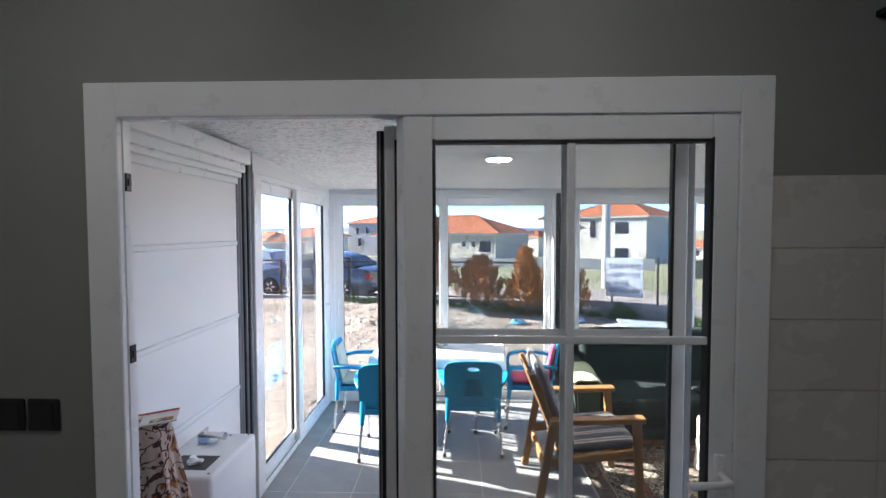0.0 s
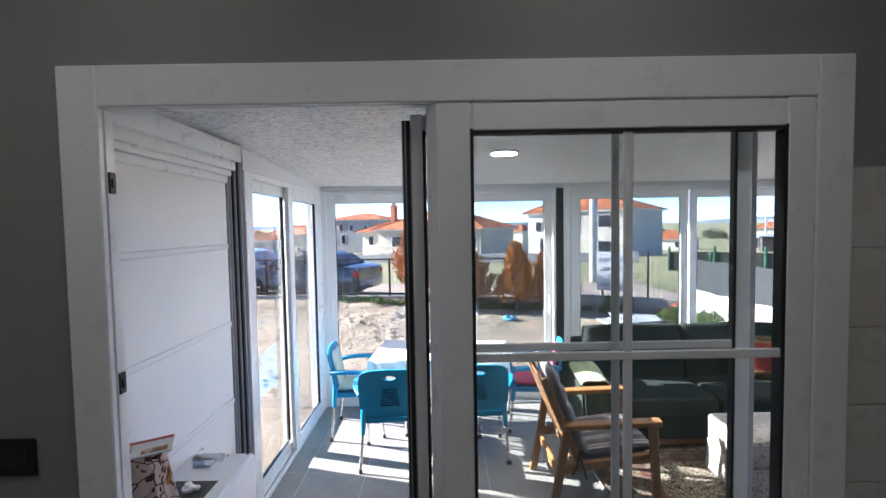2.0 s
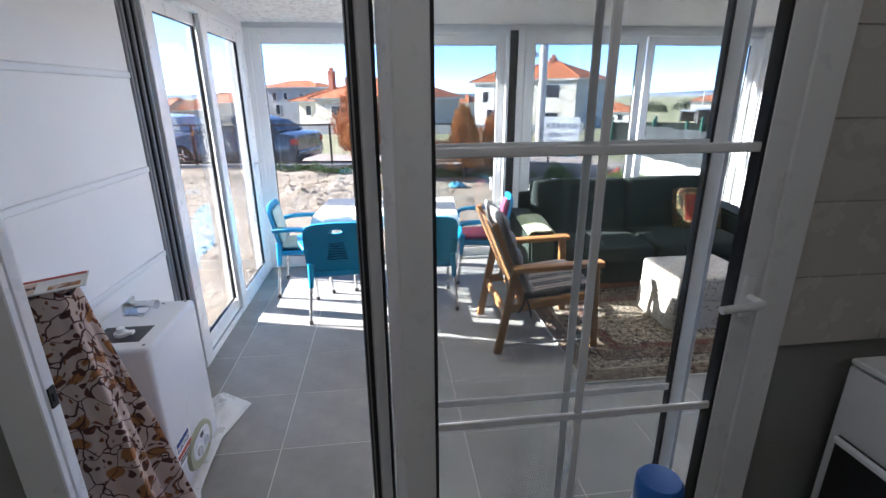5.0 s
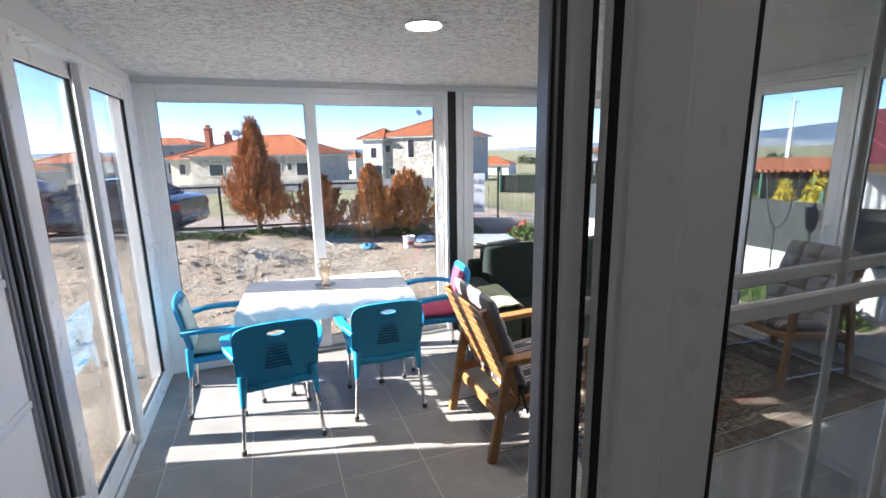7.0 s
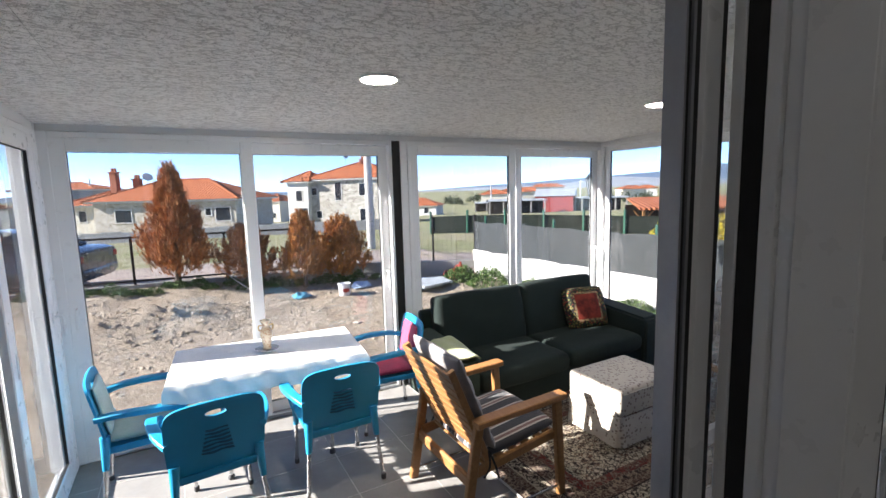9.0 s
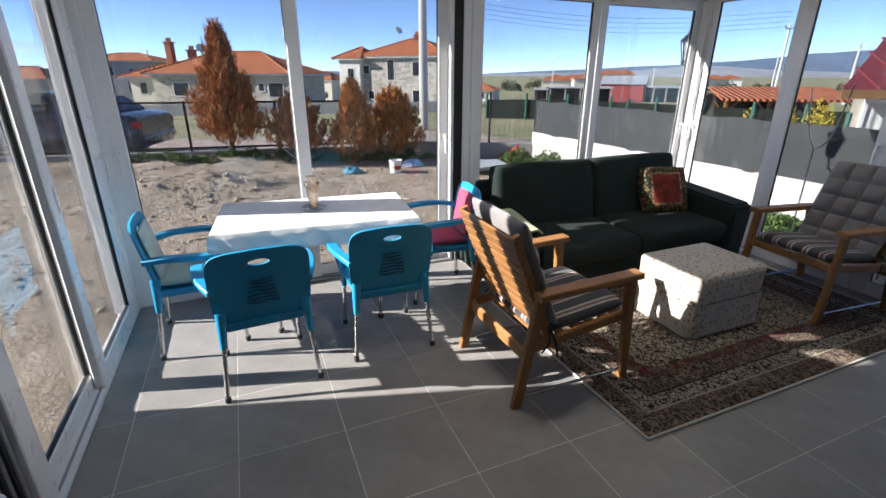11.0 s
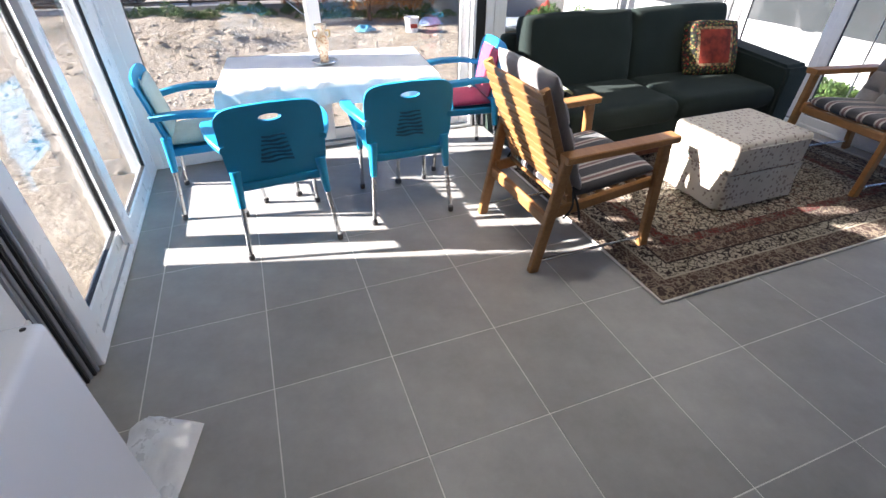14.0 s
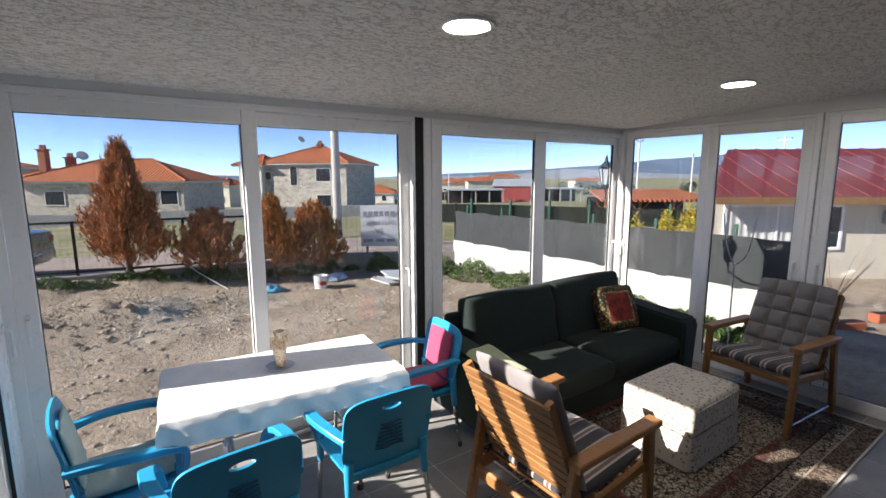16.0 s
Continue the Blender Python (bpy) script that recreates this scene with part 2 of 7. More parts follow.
hexa(bm, [(X0 - 0.3, 1.38, roof_z(1.38) + 0.004), (X1 + 0.3, 1.38, roof_z(1.38) + 0.004), (X1 + 0.3, 5.2, roof_z(5.2) + 0.004), (X0 - 0.3, 5.2, roof_z(5.2) + 0.004)],
     [(X0 - 0.3, 1.38, roof_z(1.38) + 0.16), (X1 + 0.3, 1.38, roof_z(1.38) + 0.16), (X1 + 0.3, 5.2, roof_z(5.2) + 0.16), (X0 - 0.3, 5.2, roof_z(5.2) + 0.16)])
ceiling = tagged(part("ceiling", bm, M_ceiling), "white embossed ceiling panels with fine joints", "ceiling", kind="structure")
kitchen_ceiling = tagged(part("kitchen_ceiling", boxes((-2.6, 2.6, -3.0, 1.304, 2.72, 2.85)), M_white_wall), "plain white kitchen ceiling", "ceiling", kind="structure")

# ---------------------------------------------------------------- kitchen walls
YK = 1.305
wall_kitchen = tagged(part("wall_kitchen", boxes((-2.6, -0.958, YK, 1.40, 0.0, 2.85)), M_wallpaint), "grey-green painted wall beside the sliding door", "wall", kind="structure")
tagged(part("wall_kitchen_right", boxes((0.837, 2.6, YK, 1.40, 0.0, 2.85)), M_wallpaint), "grey-green painted wall behind the tiles", "wall", kind="structure")
tagged(part("wall_over_door", boxes((-0.958, 0.837, YK, 1.40, 2.192, 2.85)), M_wallpaint), "grey-green painted wall above the sliding door", "wall", kind="structure")
for nm, rows in (("wall_west", [(-2.72, -2.6, -3.0, 1.5, 0, 2.85)]), ("wall_south", [(-2.72, 2.72, -3.12, -3.0, 0, 2.85)]),
                 ("wall_east", [(2.6, 2.72, -3.0, -1.87, 0, 2.85), (2.6, 2.72, -1.23, 1.5, 0, 2.85), (2.6, 2.72, -1.87, -1.23, 0, 0.95), (2.6, 2.72, -1.87, -1.23, 1.62, 2.85)])):
    tagged(part(nm, boxes(*rows), M_wallpaint), "grey painted kitchen wall", "wall", kind="structure")


# ---------------------------------------------------------------- window units
def handle(parent, x, z, y, material=None, name="handle"):
    bm = bmesh.new()
    box(bm, x - 0.014, x + 0.014, y - 0.010, y, z - 0.035, z + 0.035, 0.005, 2)
    tube(bm, [(x, y - 0.008, z + 0.01), (x, y - 0.045, z + 0.01), (x, y - 0.05, z - 0.01), (x, y - 0.05, z - 0.12)], 0.008, 8)
    return part(name, bm, material or M_pvc, parent, "white lever handle", smooth=True)


def window_unit(name, m, length, z1, sashes, frame=(0.05, 0.05, 0.05, 0.05), label="white plastic sliding window with full-height panes", z0=0.0, depth=0.11):
    """Local x along the wall, y outwards. sashes: x0 x1 (outer) z0 z1 y-offset stile-width and a handle side."""
    w = thing(name, label, "window", kind="structure", at=m)
    part("outer_frame", ring(bmesh.new(), 0, length, z0, z1, 0.0, depth, frame), M_pvc, w)
    part("track", boxes((frame[0], length - frame[1], 0.020, 0.026, z0 + frame[2], z0 + frame[2] + 0.012), (frame[0], length - frame[1], 0.066, 0.072, z0 + frame[2], z0 + frame[2] + 0.012)), M_alu, w)
    for x0, x1, a, b, y, st, hd in sashes:
        s = part("sash", ring(bmesh.new(), x0, x1, a, b, y, y + 0.042, st, 0.006), M_pvc, w)
        g = part("pane", boxes((x0 + st - 0.01, x1 - st + 0.01, y + 0.016, y + 0.022, a + st - 0.01, b - st + 0.01)), M_glass, s, "clear window pane")
        g.visible_shadow = False
        part("gasket", ring(bmesh.new(), x0 + st - 0.006, x1 - st + 0.006, a + st - 0.006, b - st + 0.006, y + 0.008, y + 0.03, 0.009, 0), M_gasket, s)
        for h in hd:
            handle(s, h, 1.05, y)
    return w


HEAD = 2.19
# far wall: two units with a dark joint between
window_unit("window_1", pose(-1.33, 4.885, 0), 2.385, HEAD, [(0.080, 1.270, 0.02, 2.155, 0.004, 0.09, (0.125,)), (1.180, 2.385 - 0.02, 0.02, 2.155, 0.05, 0.09, (2.32,))], frame=(0.085, 0.03, 0.025, 0.04))
window_unit("window_2", pose(1.20, 4.885, 0), 2.42, HEAD, [(0.02, 1.19, 0.02, 2.155, 0.004, 0.08, ()), (1.225, 2.395, 0.02, 2.155, 0.05, 0.08, (2.355,))], frame=(0.03, 0.03, 0.025, 0.04))
post = thing("window_post", "dark rubber joint between two white window frames", "post", kind="structure")
part("joint", boxes((1.062, 1.135, 4.90, 4.99, 0, HEAD)), M_gasket, post)
part("cover", boxes((1.135, 1.195, 4.886, 4.99, 0, HEAD), bevel=0.003), M_pvc, post)
# left wall
window_unit("window_3", pose(-1.295, 3.07, 0, 0, 0, 90), 1.79, HEAD, [(0.10, 0.95, 0.02, 2.16, 0.055, 0.085, (0.90,)), (0.83, 1.72, 0.02, 2.16, 0.004, 0.105, (1.66,))], frame=(0.115, 0.08, 0.03, 0.04))
# right wall, x runs towards the house
window_unit("window_4", pose(3.60, 4.90, 0, 0, 0, -90), 1.70, HEAD + 0.03, [(0.02, 0.87, 0.02, 2.21, 0.05, 0.075, (0.05,)), (0.88, 1.66, 0.02, 2.19, 0.004, 0.08, (1.62,))], frame=(0.03, 0.04, 0.03, 0.03))
window_unit("window_5", pose(3.60, 3.19, 0, 0, 0, -90), 1.70, HEAD + 0.03, [(0.02, 0.87, 0.02, 2.21, 0.004, 0.08, (0.06,)), (0.83, 1.67, 0.02, 2.21, 0.05, 0.08, ())], frame=(0.03, 0.04, 0.03, 0.03))
# small kitchen window, seen only as a reflection in the door
window_unit("window_6", pose(2.63, -1.23, 0, 0, 0, -90), 0.64, 1.62, [(0.03, 0.61, 0.98, 1.59, 0.01, 0.05, ())], frame=(0.035, 0.035, 0.035, 0.035), label="small white plastic kitchen window", z0=0.95, depth=0.07)
# corner posts and head boards that close the gap to the sloping ceiling
tagged(part("corner_post", boxes((-1.44, -1.332, 4.862, 5.0, 0, 2.3), (-1.334, -1.296, 4.8605, 4.884, 0, 2.3), (3.622, 3.72, 4.905, 5.0, 0, 2.3), bevel=0.004), M_pvc), "white plastic corner posts of the glazed room", "post", kind="structure")
bm = boxes((-1.44, 3.72, 4.90, 5.0, HEAD + 0.002, 2.3), (-1.44, -1.302, 3.07, 4.86, HEAD + 0.002, 2.42), (3.61, 3.72, 1.4, 4.9, HEAD + 0.032, 2.42))
tagged(part("trim", bm, M_pvc_in), "white head board over the windows", "trim", kind="structure")

# ---------------------------------------------------------------- left solid panel wall
panel_wall = thing("wall_left", "white sandwich panel wall with horizontal ribs and a cornice", "wall", kind="structure")
part("core", boxes((-1.46, -1.385, 1.395, 3.0, 0, 2.19)), M_white_wall, panel_wall)
zs = [0.0, 0.355, 0.81, 1.27, 1.73, 2.13]
for a, b in zip(zs, zs[1:]):
    part("panel", boxes((-1.385, -1.36, 1.395, 2.955, a + 0.012, b - 0.012), bevel=0.006), M_white_wall, panel_wall)
    part("rib", boxes((-1.385, -1.352, 1.395, 2.955, b - 0.016, b + 0.016), bevel=0.008, seg=2), M_pvc_in, panel_wall)
bm = bmesh.new()
for i, (dx, dz, h) in enumerate(((0.0, 2.10, 0.04), (0.025, 2.14, 0.03), (0.05, 2.17, 0.05), (0.085, 2.22, 0.09))):
    box(bm, -1.385, -1.345 + dx, 1.395, 2.955, dz, dz + h, 0.006, 2)
part("cornice", bm, M_pvc, panel_wall, smooth=True)
part("joint_strip", boxes((-1.44, -1.352, 2.956, 3.068, 0, 2.26)), M_alu, panel_wall, "grey joint strip")
for y, x in ((2.972, -1.342), (3.004, -1.326), (3.036, -1.310)):
    part("rail", boxes((-1.36, x, y, y + 0.018, 0, 2.25), bevel=0.004), M_alu, panel_wall)
part("gasket", boxes((-1.36, -1.334, 2.991, 3.003, 0, 2.25), (-1.36, -1.318, 3.023, 3.035, 0, 2.25)), M_gasket, panel_wall, "black rubber strips")

# ---------------------------------------------------------------- sliding door between kitchen and sunroom
door = thing("door_1", "white plastic sliding door with glazing bars, half open", "sliding door", kind="structure")
YD = 1.287
bm = boxes((-0.981, -0.89, YD, YD + 0.02, 0.15, 2.21), (0.775, 0.860, YD, YD + 0.02, 0.15, 2.21), (-0.89, 0.775, YD, YD + 0.02, 2.115, 2.21), bevel=0.003)
part("casing", bm, M_pvc, door)
part("outer_frame", ring(bmesh.new(), -0.955, 0.835, 0.0, 2.19, YD + 0.021, 1.345, (0.065, 0.06, 0.02, 0.075), 0.004), M_pvc, door)
part("track", boxes((-0.88, 0.78, 1.393, 1.398, 0.0, 0.018)), M_alu, door)


def door_sash(name, x0, x1, z0, z1, y, st, label, gl, bar_x, d=0.05):
    s = part(name, ring(bmesh.new(), x0, x1, z0, z1, y, y + d, st, 0.006), M_pvc, door, label)
    l, r, b, t = st
    g = part("pane", boxes((x0 + l - 0.008, x1 - r + 0.008, y + d * 0.45, y + d * 0.6, z0 + b - 0.008, z1 - t + 0.008)), gl, s, "double glazed pane")
    g.visible_shadow = False
    part("gasket", ring(bmesh.new(), x0 + l - 0.008, x1 - r + 0.008, z0 + b - 0.008, z1 - t + 0.008, y + 0.002, y + d - 0.002, 0.012, 0), M_gasket, s)
    part("glazing_bar", boxes((bar_x - 0.011, bar_x + 0.011, y + d * 0.2, y + d * 0.42, z0 + b, z1 - t), bevel=0.003), M_pvc, s)
    for zz in (1.512, 0.835):
        part("glazing_bar", boxes((x0 + l, x1 - r, y + d * 0.2 - 0.001, y + d * 0.42 + 0.001, zz - 0.011, zz + 0.011), bevel=0.003), M_pvc, s)
    return s


fixed = door_sash("fixed_panel", -0.111, 0.775, 0.03, 2.115, YD + 0.002, (0.082, 0.070, 0.10, 0.07), "fixed glazed panel", M_glass_door, 0.338, d=0.037)
# stepped profile behind the fixed stile: chamfer, groove, rebate with a rubber seal
bm = bmesh.new()
hexa(bm, [(-0.110, 1.2905, 0.03), (-0.045, 1.2905, 0.03), (-0.045, 1.3265, 0.03), (-0.133, 1.3265, 0.03)],
     [(-0.110, 1.2905, 2.112), (-0.045, 1.2905, 2.112), (-0.045, 1.3265, 2.112), (-0.133, 1.3265, 2.112)])
part("chamfer", bm, M_pvc, fixed)
part("meeting_stile", boxes((-0.128, -0.045, 1.3265, 1.341, 0.03, 2.11), (-0.135, -0.045, 1.341, 1.3535, 0.03, 2.11), (-0.135, -0.045, 1.372, 1.3825, 0.03, 2.11), bevel=0.001), M_pvc, fixed)
part("seal", boxes((-0.132, -0.045, 1.3535, 1.372, 0.03, 2.11)), M_gasket, fixed, "black rubber seal")
slide = door_sash("sliding_panel", -0.178, 0.69, 0.02, 2.112, 1.384, (0.035, 0.043, 0.09, 0.05), "sliding glazed panel pushed open", M_glass_door, 0.342, d=0.022)
part("brush_seal", boxes((-0.196, -0.178, 1.3855, 1.402, 0.03, 2.095)), M_gasket, slide, "black brush seal")
part("edge_trim", boxes((-0.199, -0.196, 1.385, 1.405, 0.03, 2.095), (-0.192, -0.188, 1.383, 1.3855, 0.03, 2.095)), M_alu, slide, "thin metal edge")

# ---------------------------------------------------------------- unseen block added to shade the near panes; kitchen lamps
tagged(part("shade_block", boxes((-5.5, -2.5, -3.0, 4.10, -0.4, 3.1)), M_whitewash), "plain white unseen block added to shade the near panes", "wall", kind="structure")
tagged(part("house_side", boxes((2.72, 6.0, -0.9, 1.25, -0.4, 3.1), (2.72, 6.0, -3.0, -2.2, -0.4, 3.1)), M_whitewash), "plain white side of the house outside", "wall", kind="structure")


def emitter(name, col, strength):
    m = Mat(name)
    m.set(Emission_Strength=strength)
    m.b.inputs["Emission Color"].default_value = (*col, 1)
    return m.m


M_lamp = emitter("led_diffuser", (1.0, 0.94, 0.84), 38.0)
M_kitchen_lamp = emitter("kitchen_led", (1.0, 0.96, 0.9), 5.4)


def downlight(x, y, z, mat, r=0.085):
    d = thing("ceiling_light", "round recessed white ceiling downlight, switched on", "ceiling light", "recessed downlights", at=pose(x, y, z))
    bm = bmesh.new()
    lathe(bm, [(r, 0.004), (r + 0.018, 0.0), (r + 0.016, -0.006), (r, -0.008)], 32)
    part("rim", bm, M_pvc, d, smooth=True)
    bm = bmesh.new()
    lathe(bm, [(0.001, -0.004), (r, -0.004), (r, -0.0085), (0.001, -0.0085)], 32)
    part("diffuser", bm, mat, d, "glowing diffuser")


for lx, ly in ((0.325, 3.325), (2.37, 3.275)):
    downlight(lx, ly, roof_z(ly), M_lamp)
for lx, ly in ((-0.95, 0.55), (0.35, 0.55), (-0.95, -1.2), (0.35, -1.2)):
    downlight(lx, ly, 2.72, M_kitchen_lamp)

# ================================================================ furniture
def sweep_rect(bm, pts, w, t, up=(0, 0, 1), side=None):
    """A flat bar of width w and thickness t along points."""
    pts = [Vector(p) for p in pts]
    up = Vector(up)
    rings = []
    for i, p in enumerate(pts):
        d = (pts[min(i + 1, len(pts) - 1)] - pts[max(i - 1, 0)]).normalized()
        s = d.cross(up) if side is None else Vector(side) - d * d.dot(Vector(side))
        s = s.normalized() if s.length > 1e-4 else Vector((1, 0, 0))
        n = s.cross(d).normalized()
        ww = w[i] if isinstance(w, (list, tuple)) else w
        c = 0.3
        prof = [(-1, -1 + c), (-1 + c * t / ww, -1), (1 - c * t / ww, -1), (1, -1 + c), (1, 1 - c), (1 - c * t / ww, 1), (-1 + c * t / ww, 1), (-1, 1 - c)]
        rings.append([bm.verts.new(p + s * (a * ww / 2) + n * (b * t / 2)) for a, b in prof])
    k = 8
    for q, r in zip(rings, rings[1:]):
        for i in range(k):
            bm.faces.new((q[i], q[(i + 1) % k], r[(i + 1) % k], r[i]))
    bm.faces.new(rings[0][::-1]), bm.faces.new(rings[-1])
    bmesh.ops.recalc_face_normals(bm, faces=bm.faces)
    return bm


def curve_points(ctrl, n=20):
    """Catmull-Rom through control points."""
    c = [Vector(p) for p in ctrl]
    c = [2 * c[0] - c[1]] + c + [2 * c[-1] - c[-2]]
    out = []
    segs = len(c) - 3
    for s in range(segs):
        p0, p1, p2, p3 = c[s:s + 4]
        for i in range(n // segs + 1):
            t = i / (n // segs + 1)
            out.append(0.5 * (2 * p1 + (p2 - p0) * t + (2 * p0 - 5 * p1 + 4 * p2 - p3) * t * t + (3 * p1 - p0 - 3 * p2 + p3) * t ** 3))
    out.append(c[-2])
    return out


def cushion(w, d, h, nx=24, ny=24, puff=1.0, fn=None, power=4.0, edge=0.4):
    """A soft pad: two domed sheets joined at a rounded rim. fn(x, y) adds relief to the top, x and y in -1..1."""
    bm = bmesh.new()

    def dome(x, y):
        e = (1 - abs(x) ** power) * (1 - abs(y) ** power)
        return max(0.0, e) ** edge

    top, bot = [], []
    for j in range(ny + 1):
        a, b = [], []
        for i in range(nx + 1):
            x, y = -1 + 2 * i / nx, -1 + 2 * j / ny
            x, y = math.sin(x * math.pi / 2), math.sin(y * math.pi / 2)
            q = dome(x, y)
            shrink = 1 - 0.04 * abs(x * y) ** 3
            r = fn(x, y) if fn else 0.0
            px, py = x * w / 2 * shrink, y * d / 2 * shrink
            a.append(bm.verts.new((px, py, h / 2 + h / 2 * q * puff + r * q)))
            rim = i in (0, nx) or j in (0, ny)
            b.append(a[-1] if rim else bm.verts.new((px, py, h / 2 - h / 2 * q)))
        top.append(a), bot.append(b)
    for j in range(ny):
        for i in range(nx):
            bm.faces.new((top[j][i], top[j][i + 1], top[j + 1][i + 1], top[j + 1][i]))
            bm.faces.new((bot[j][i], bot[j + 1][i], bot[j + 1][i + 1], bot[j][i + 1]))
    return bm


def moved(bm, m):
    bmesh.ops.transform(bm, matrix=m, verts=bm.verts)
    return bm


M_blue = plain("blue_plastic", (0.012, 0.27, 0.50), 0.38, var=0.08, scale=4, grain=200, bump=0.06, Specular_IOR_Level=0.5)
M_slot_shade = plain("blue_slot_shade", (0.004, 0.09, 0.19), 0.6)
M_foot = plain("grey_rubber_foot", (0.05, 0.05, 0.055), 0.7)


def fabric(name, col, col2=None, scale=500, rough=0.9, sheen=0.3, mott=0.25):
    m = Mat(name)
    col2 = col2 or tuple(c * 0.6 for c in col)
    weave = m.noise(scale, 2)
    c = m.mix(m.ramp(weave, [(0.35, (0,) * 3), (0.65, (1,) * 3)]), col2, col)
    c = m.mix(mott, c, m.mix(1.0, c, m.ramp(m.noise(7, 5), [(0.3, (0.5,) * 3), (0.7, (1.35,) * 3)]), "MULTIPLY"))
    m.color(c)
    m.set(Roughness=rough, Sheen_Weight=sheen)
    m.bump(m.math("ADD", weave, m.math("MULTIPLY", m.noise(12, 4), 0.8)), 0.35, 0.004)
    return m.m


M_pink = fabric("pink_knit", (0.50, 0.05, 0.13), (0.30, 0.02, 0.06), 160)
M_teal_pad = fabric("pale_teal_fabric", (0.42, 0.55, 0.52), (0.30, 0.42, 0.40), 200)


def back_y(x, z):
    """The curved back shell of the plastic chair."""
    v = (z - 0.40) / 0.37
    return -0.185 - 0.055 * v - 0.02 * v * v + 0.35 * x * x * (0.4 + 0.6 * v) * 0.5


def plastic_chair(m, label, pad=None, pad_label=""):
    ch = thing("plastic_armchair", label, "chair", "blue chairs round the table", at=m)
    # back shell: rings from the grip hole to the rounded outline
    n, rings = 64, 12
    bm = bmesh.new()
    rows = []
    for k in range(rings + 1):
        f = k / rings
        row = []
        for i in range(n):
            a = i * math.tau / n
            c, s = math.cos(a), math.sin(a)
            hx, hz = 0.048 * c, 0.715 + 0.017 * s
            e = 0.30
            ox = 0.230 * math.copysign(abs(c) ** e, c)
            oz = 0.585 + 0.185 * math.copysign(abs(s) ** e, s)
            ox *= 1 - 0.05 * max(0.0, (0.55 - oz) / 0.2)
            oz += 0.012 * (1 - (ox / 0.2) ** 2) * (1 if s > 0 else -0.3)
            g = f ** 0.8
            x, z = hx + (ox - hx) * g, hz + (oz - hz) * g
            row.append(bm.verts.new((x, back_y(x, z), z)))
        rows.append(row)
    for q, r in zip(rows, rows[1:]):
        for i in range(n):
            bm.faces.new((q[i], q[(i + 1) % n], r[(i + 1) % n], r[i]))
    solidify(bm, 0.012)
    back = part("backrest", bm, M_blue, ch, smooth=True)
    # uncut slots: dark strips on the shell carry their shade as colour
    for k in range(7):
        z = 0.50 + 0.021 * k
        w = 0.075 - 0.004 * k
        pts = [(x, back_y(x, z) - 0.0135, z + 0.004 * math.sin(x * 60 + k)) for x in np.linspace(-w, w, 9)]
        pts2 = [(x, back_y(x, z) + 0.0015, z + 0.004 * math.sin(x * 60 + k)) for x in np.linspace(-w, w, 9)]
        bm = bmesh.new()
        sweep_rect(bm, pts, 0.004, 0.006, (0, 0, 1))
        sweep_rect(bm, pts2, 0.004, 0.006, (0, 0, 1))
        part("slot", bm, M_slot_shade, back)
    # seat
    bm = sheet(20, 20, lambda u, v: (((u - 0.5) * 2) * (0.222 - 0.02 * (1 - v)) * (1 - 0.06 * abs((v - 0.5) * 2) ** 6), -0.20 + 0.42 * v,
                                    0.405 + 0.012 * v - 0.018 * (1 - ((u - 0.5) * 2) ** 2) * math.sin(math.pi * min(1, v * 1.1)) - 0.03 * max(0, v - 0.85) / 0.15))
    solidify(bm, 0.014)
    part("seat", bm, M_blue, ch, smooth=True)
    bm = boxes((-0.18, 0.18, 0.17, 0.185, 0.36, 0.40), (-0.18, 0.18, -0.19, -0.175, 0.36, 0.40), (-0.19, -0.175, -0.18, 0.18, 0.36, 0.40), (0.175, 0.19, -0.18, 0.18, 0.36, 0.40), bevel=0.004)
    part("apron", bm, M_blue, ch)
    for sx in (-1, 1):
        arm = curve_points([(sx * 0.212, back_y(0.2, 0.60) - 0.0, 0.585), (sx * 0.250, -0.10, 0.60), (sx * 0.268, 0.04, 0.597), (sx * 0.262, 0.16, 0.585), (sx * 0.235, 0.205, 0.55), (sx * 0.215, 0.205, 0.47), (sx * 0.20, 0.19, 0.395)], 28)
        bm = bmesh.new()
        ups = sweep_rect(bm, arm, [0.046 + 0.014 * math.sin(math.pi * i / len(arm)) for i in range(len(arm))], 0.030, side=(1, 0, 0))
        part("armrest", bm, M_blue, ch, smooth=True)
        for sy, top, foot in ((1, (sx * 0.198, 0.185), (sx * 0.205, 0.225)), (-1, (sx * 0.195, -0.185), (sx * 0.228, -0.225))):
            bm = bmesh.new()
            tube(bm, [(top[0], top[1], 0.40), (foot[0], foot[1], 0.018)], 0.0115, 12)
            leg = part("leg", bm, M_chrome, ch, "chromed tube leg", smooth=True)
            bm = bmesh.new()
            q = 0.30
            tube(bm, [(top[0] * 1.0, top[1], 0.47), (top[0] + (foot[0] - top[0]) * q, top[1] + (foot[1] - top[1]) * q, 0.285)], 0.026, 12, r_end=0.017)
            part("socket", bm, M_blue, leg, "blue plastic socket", smooth=True)
            bm = bmesh.new()
            lathe(bm, [(0.012, 0.0), (0.015, 0.003), (0.015, 0.03), (0.012, 0.033)], 12, (foot[0], foot[1], 0))
            part("foot", bm, M_foot, leg, "dark rubber foot", smooth=True)
    return ch


c1 = plastic_chair(pose(-0.52, 3.825, 0, 0, 0, 4), "blue plastic armchair with chrome legs at the table's long side")
copy_thing(c1, pose(0.165, 3.91, 0, 0, 0, -1))
c3 = copy_thing(c1, pose(-0.855, 4.36, 0, 0, 0, -88))
tagged(c3, "blue plastic armchair with a pale teal pad beside the window")
c4 = copy_thing(c1, pose(0.72, 4.40, 0, 0, 0, 84))
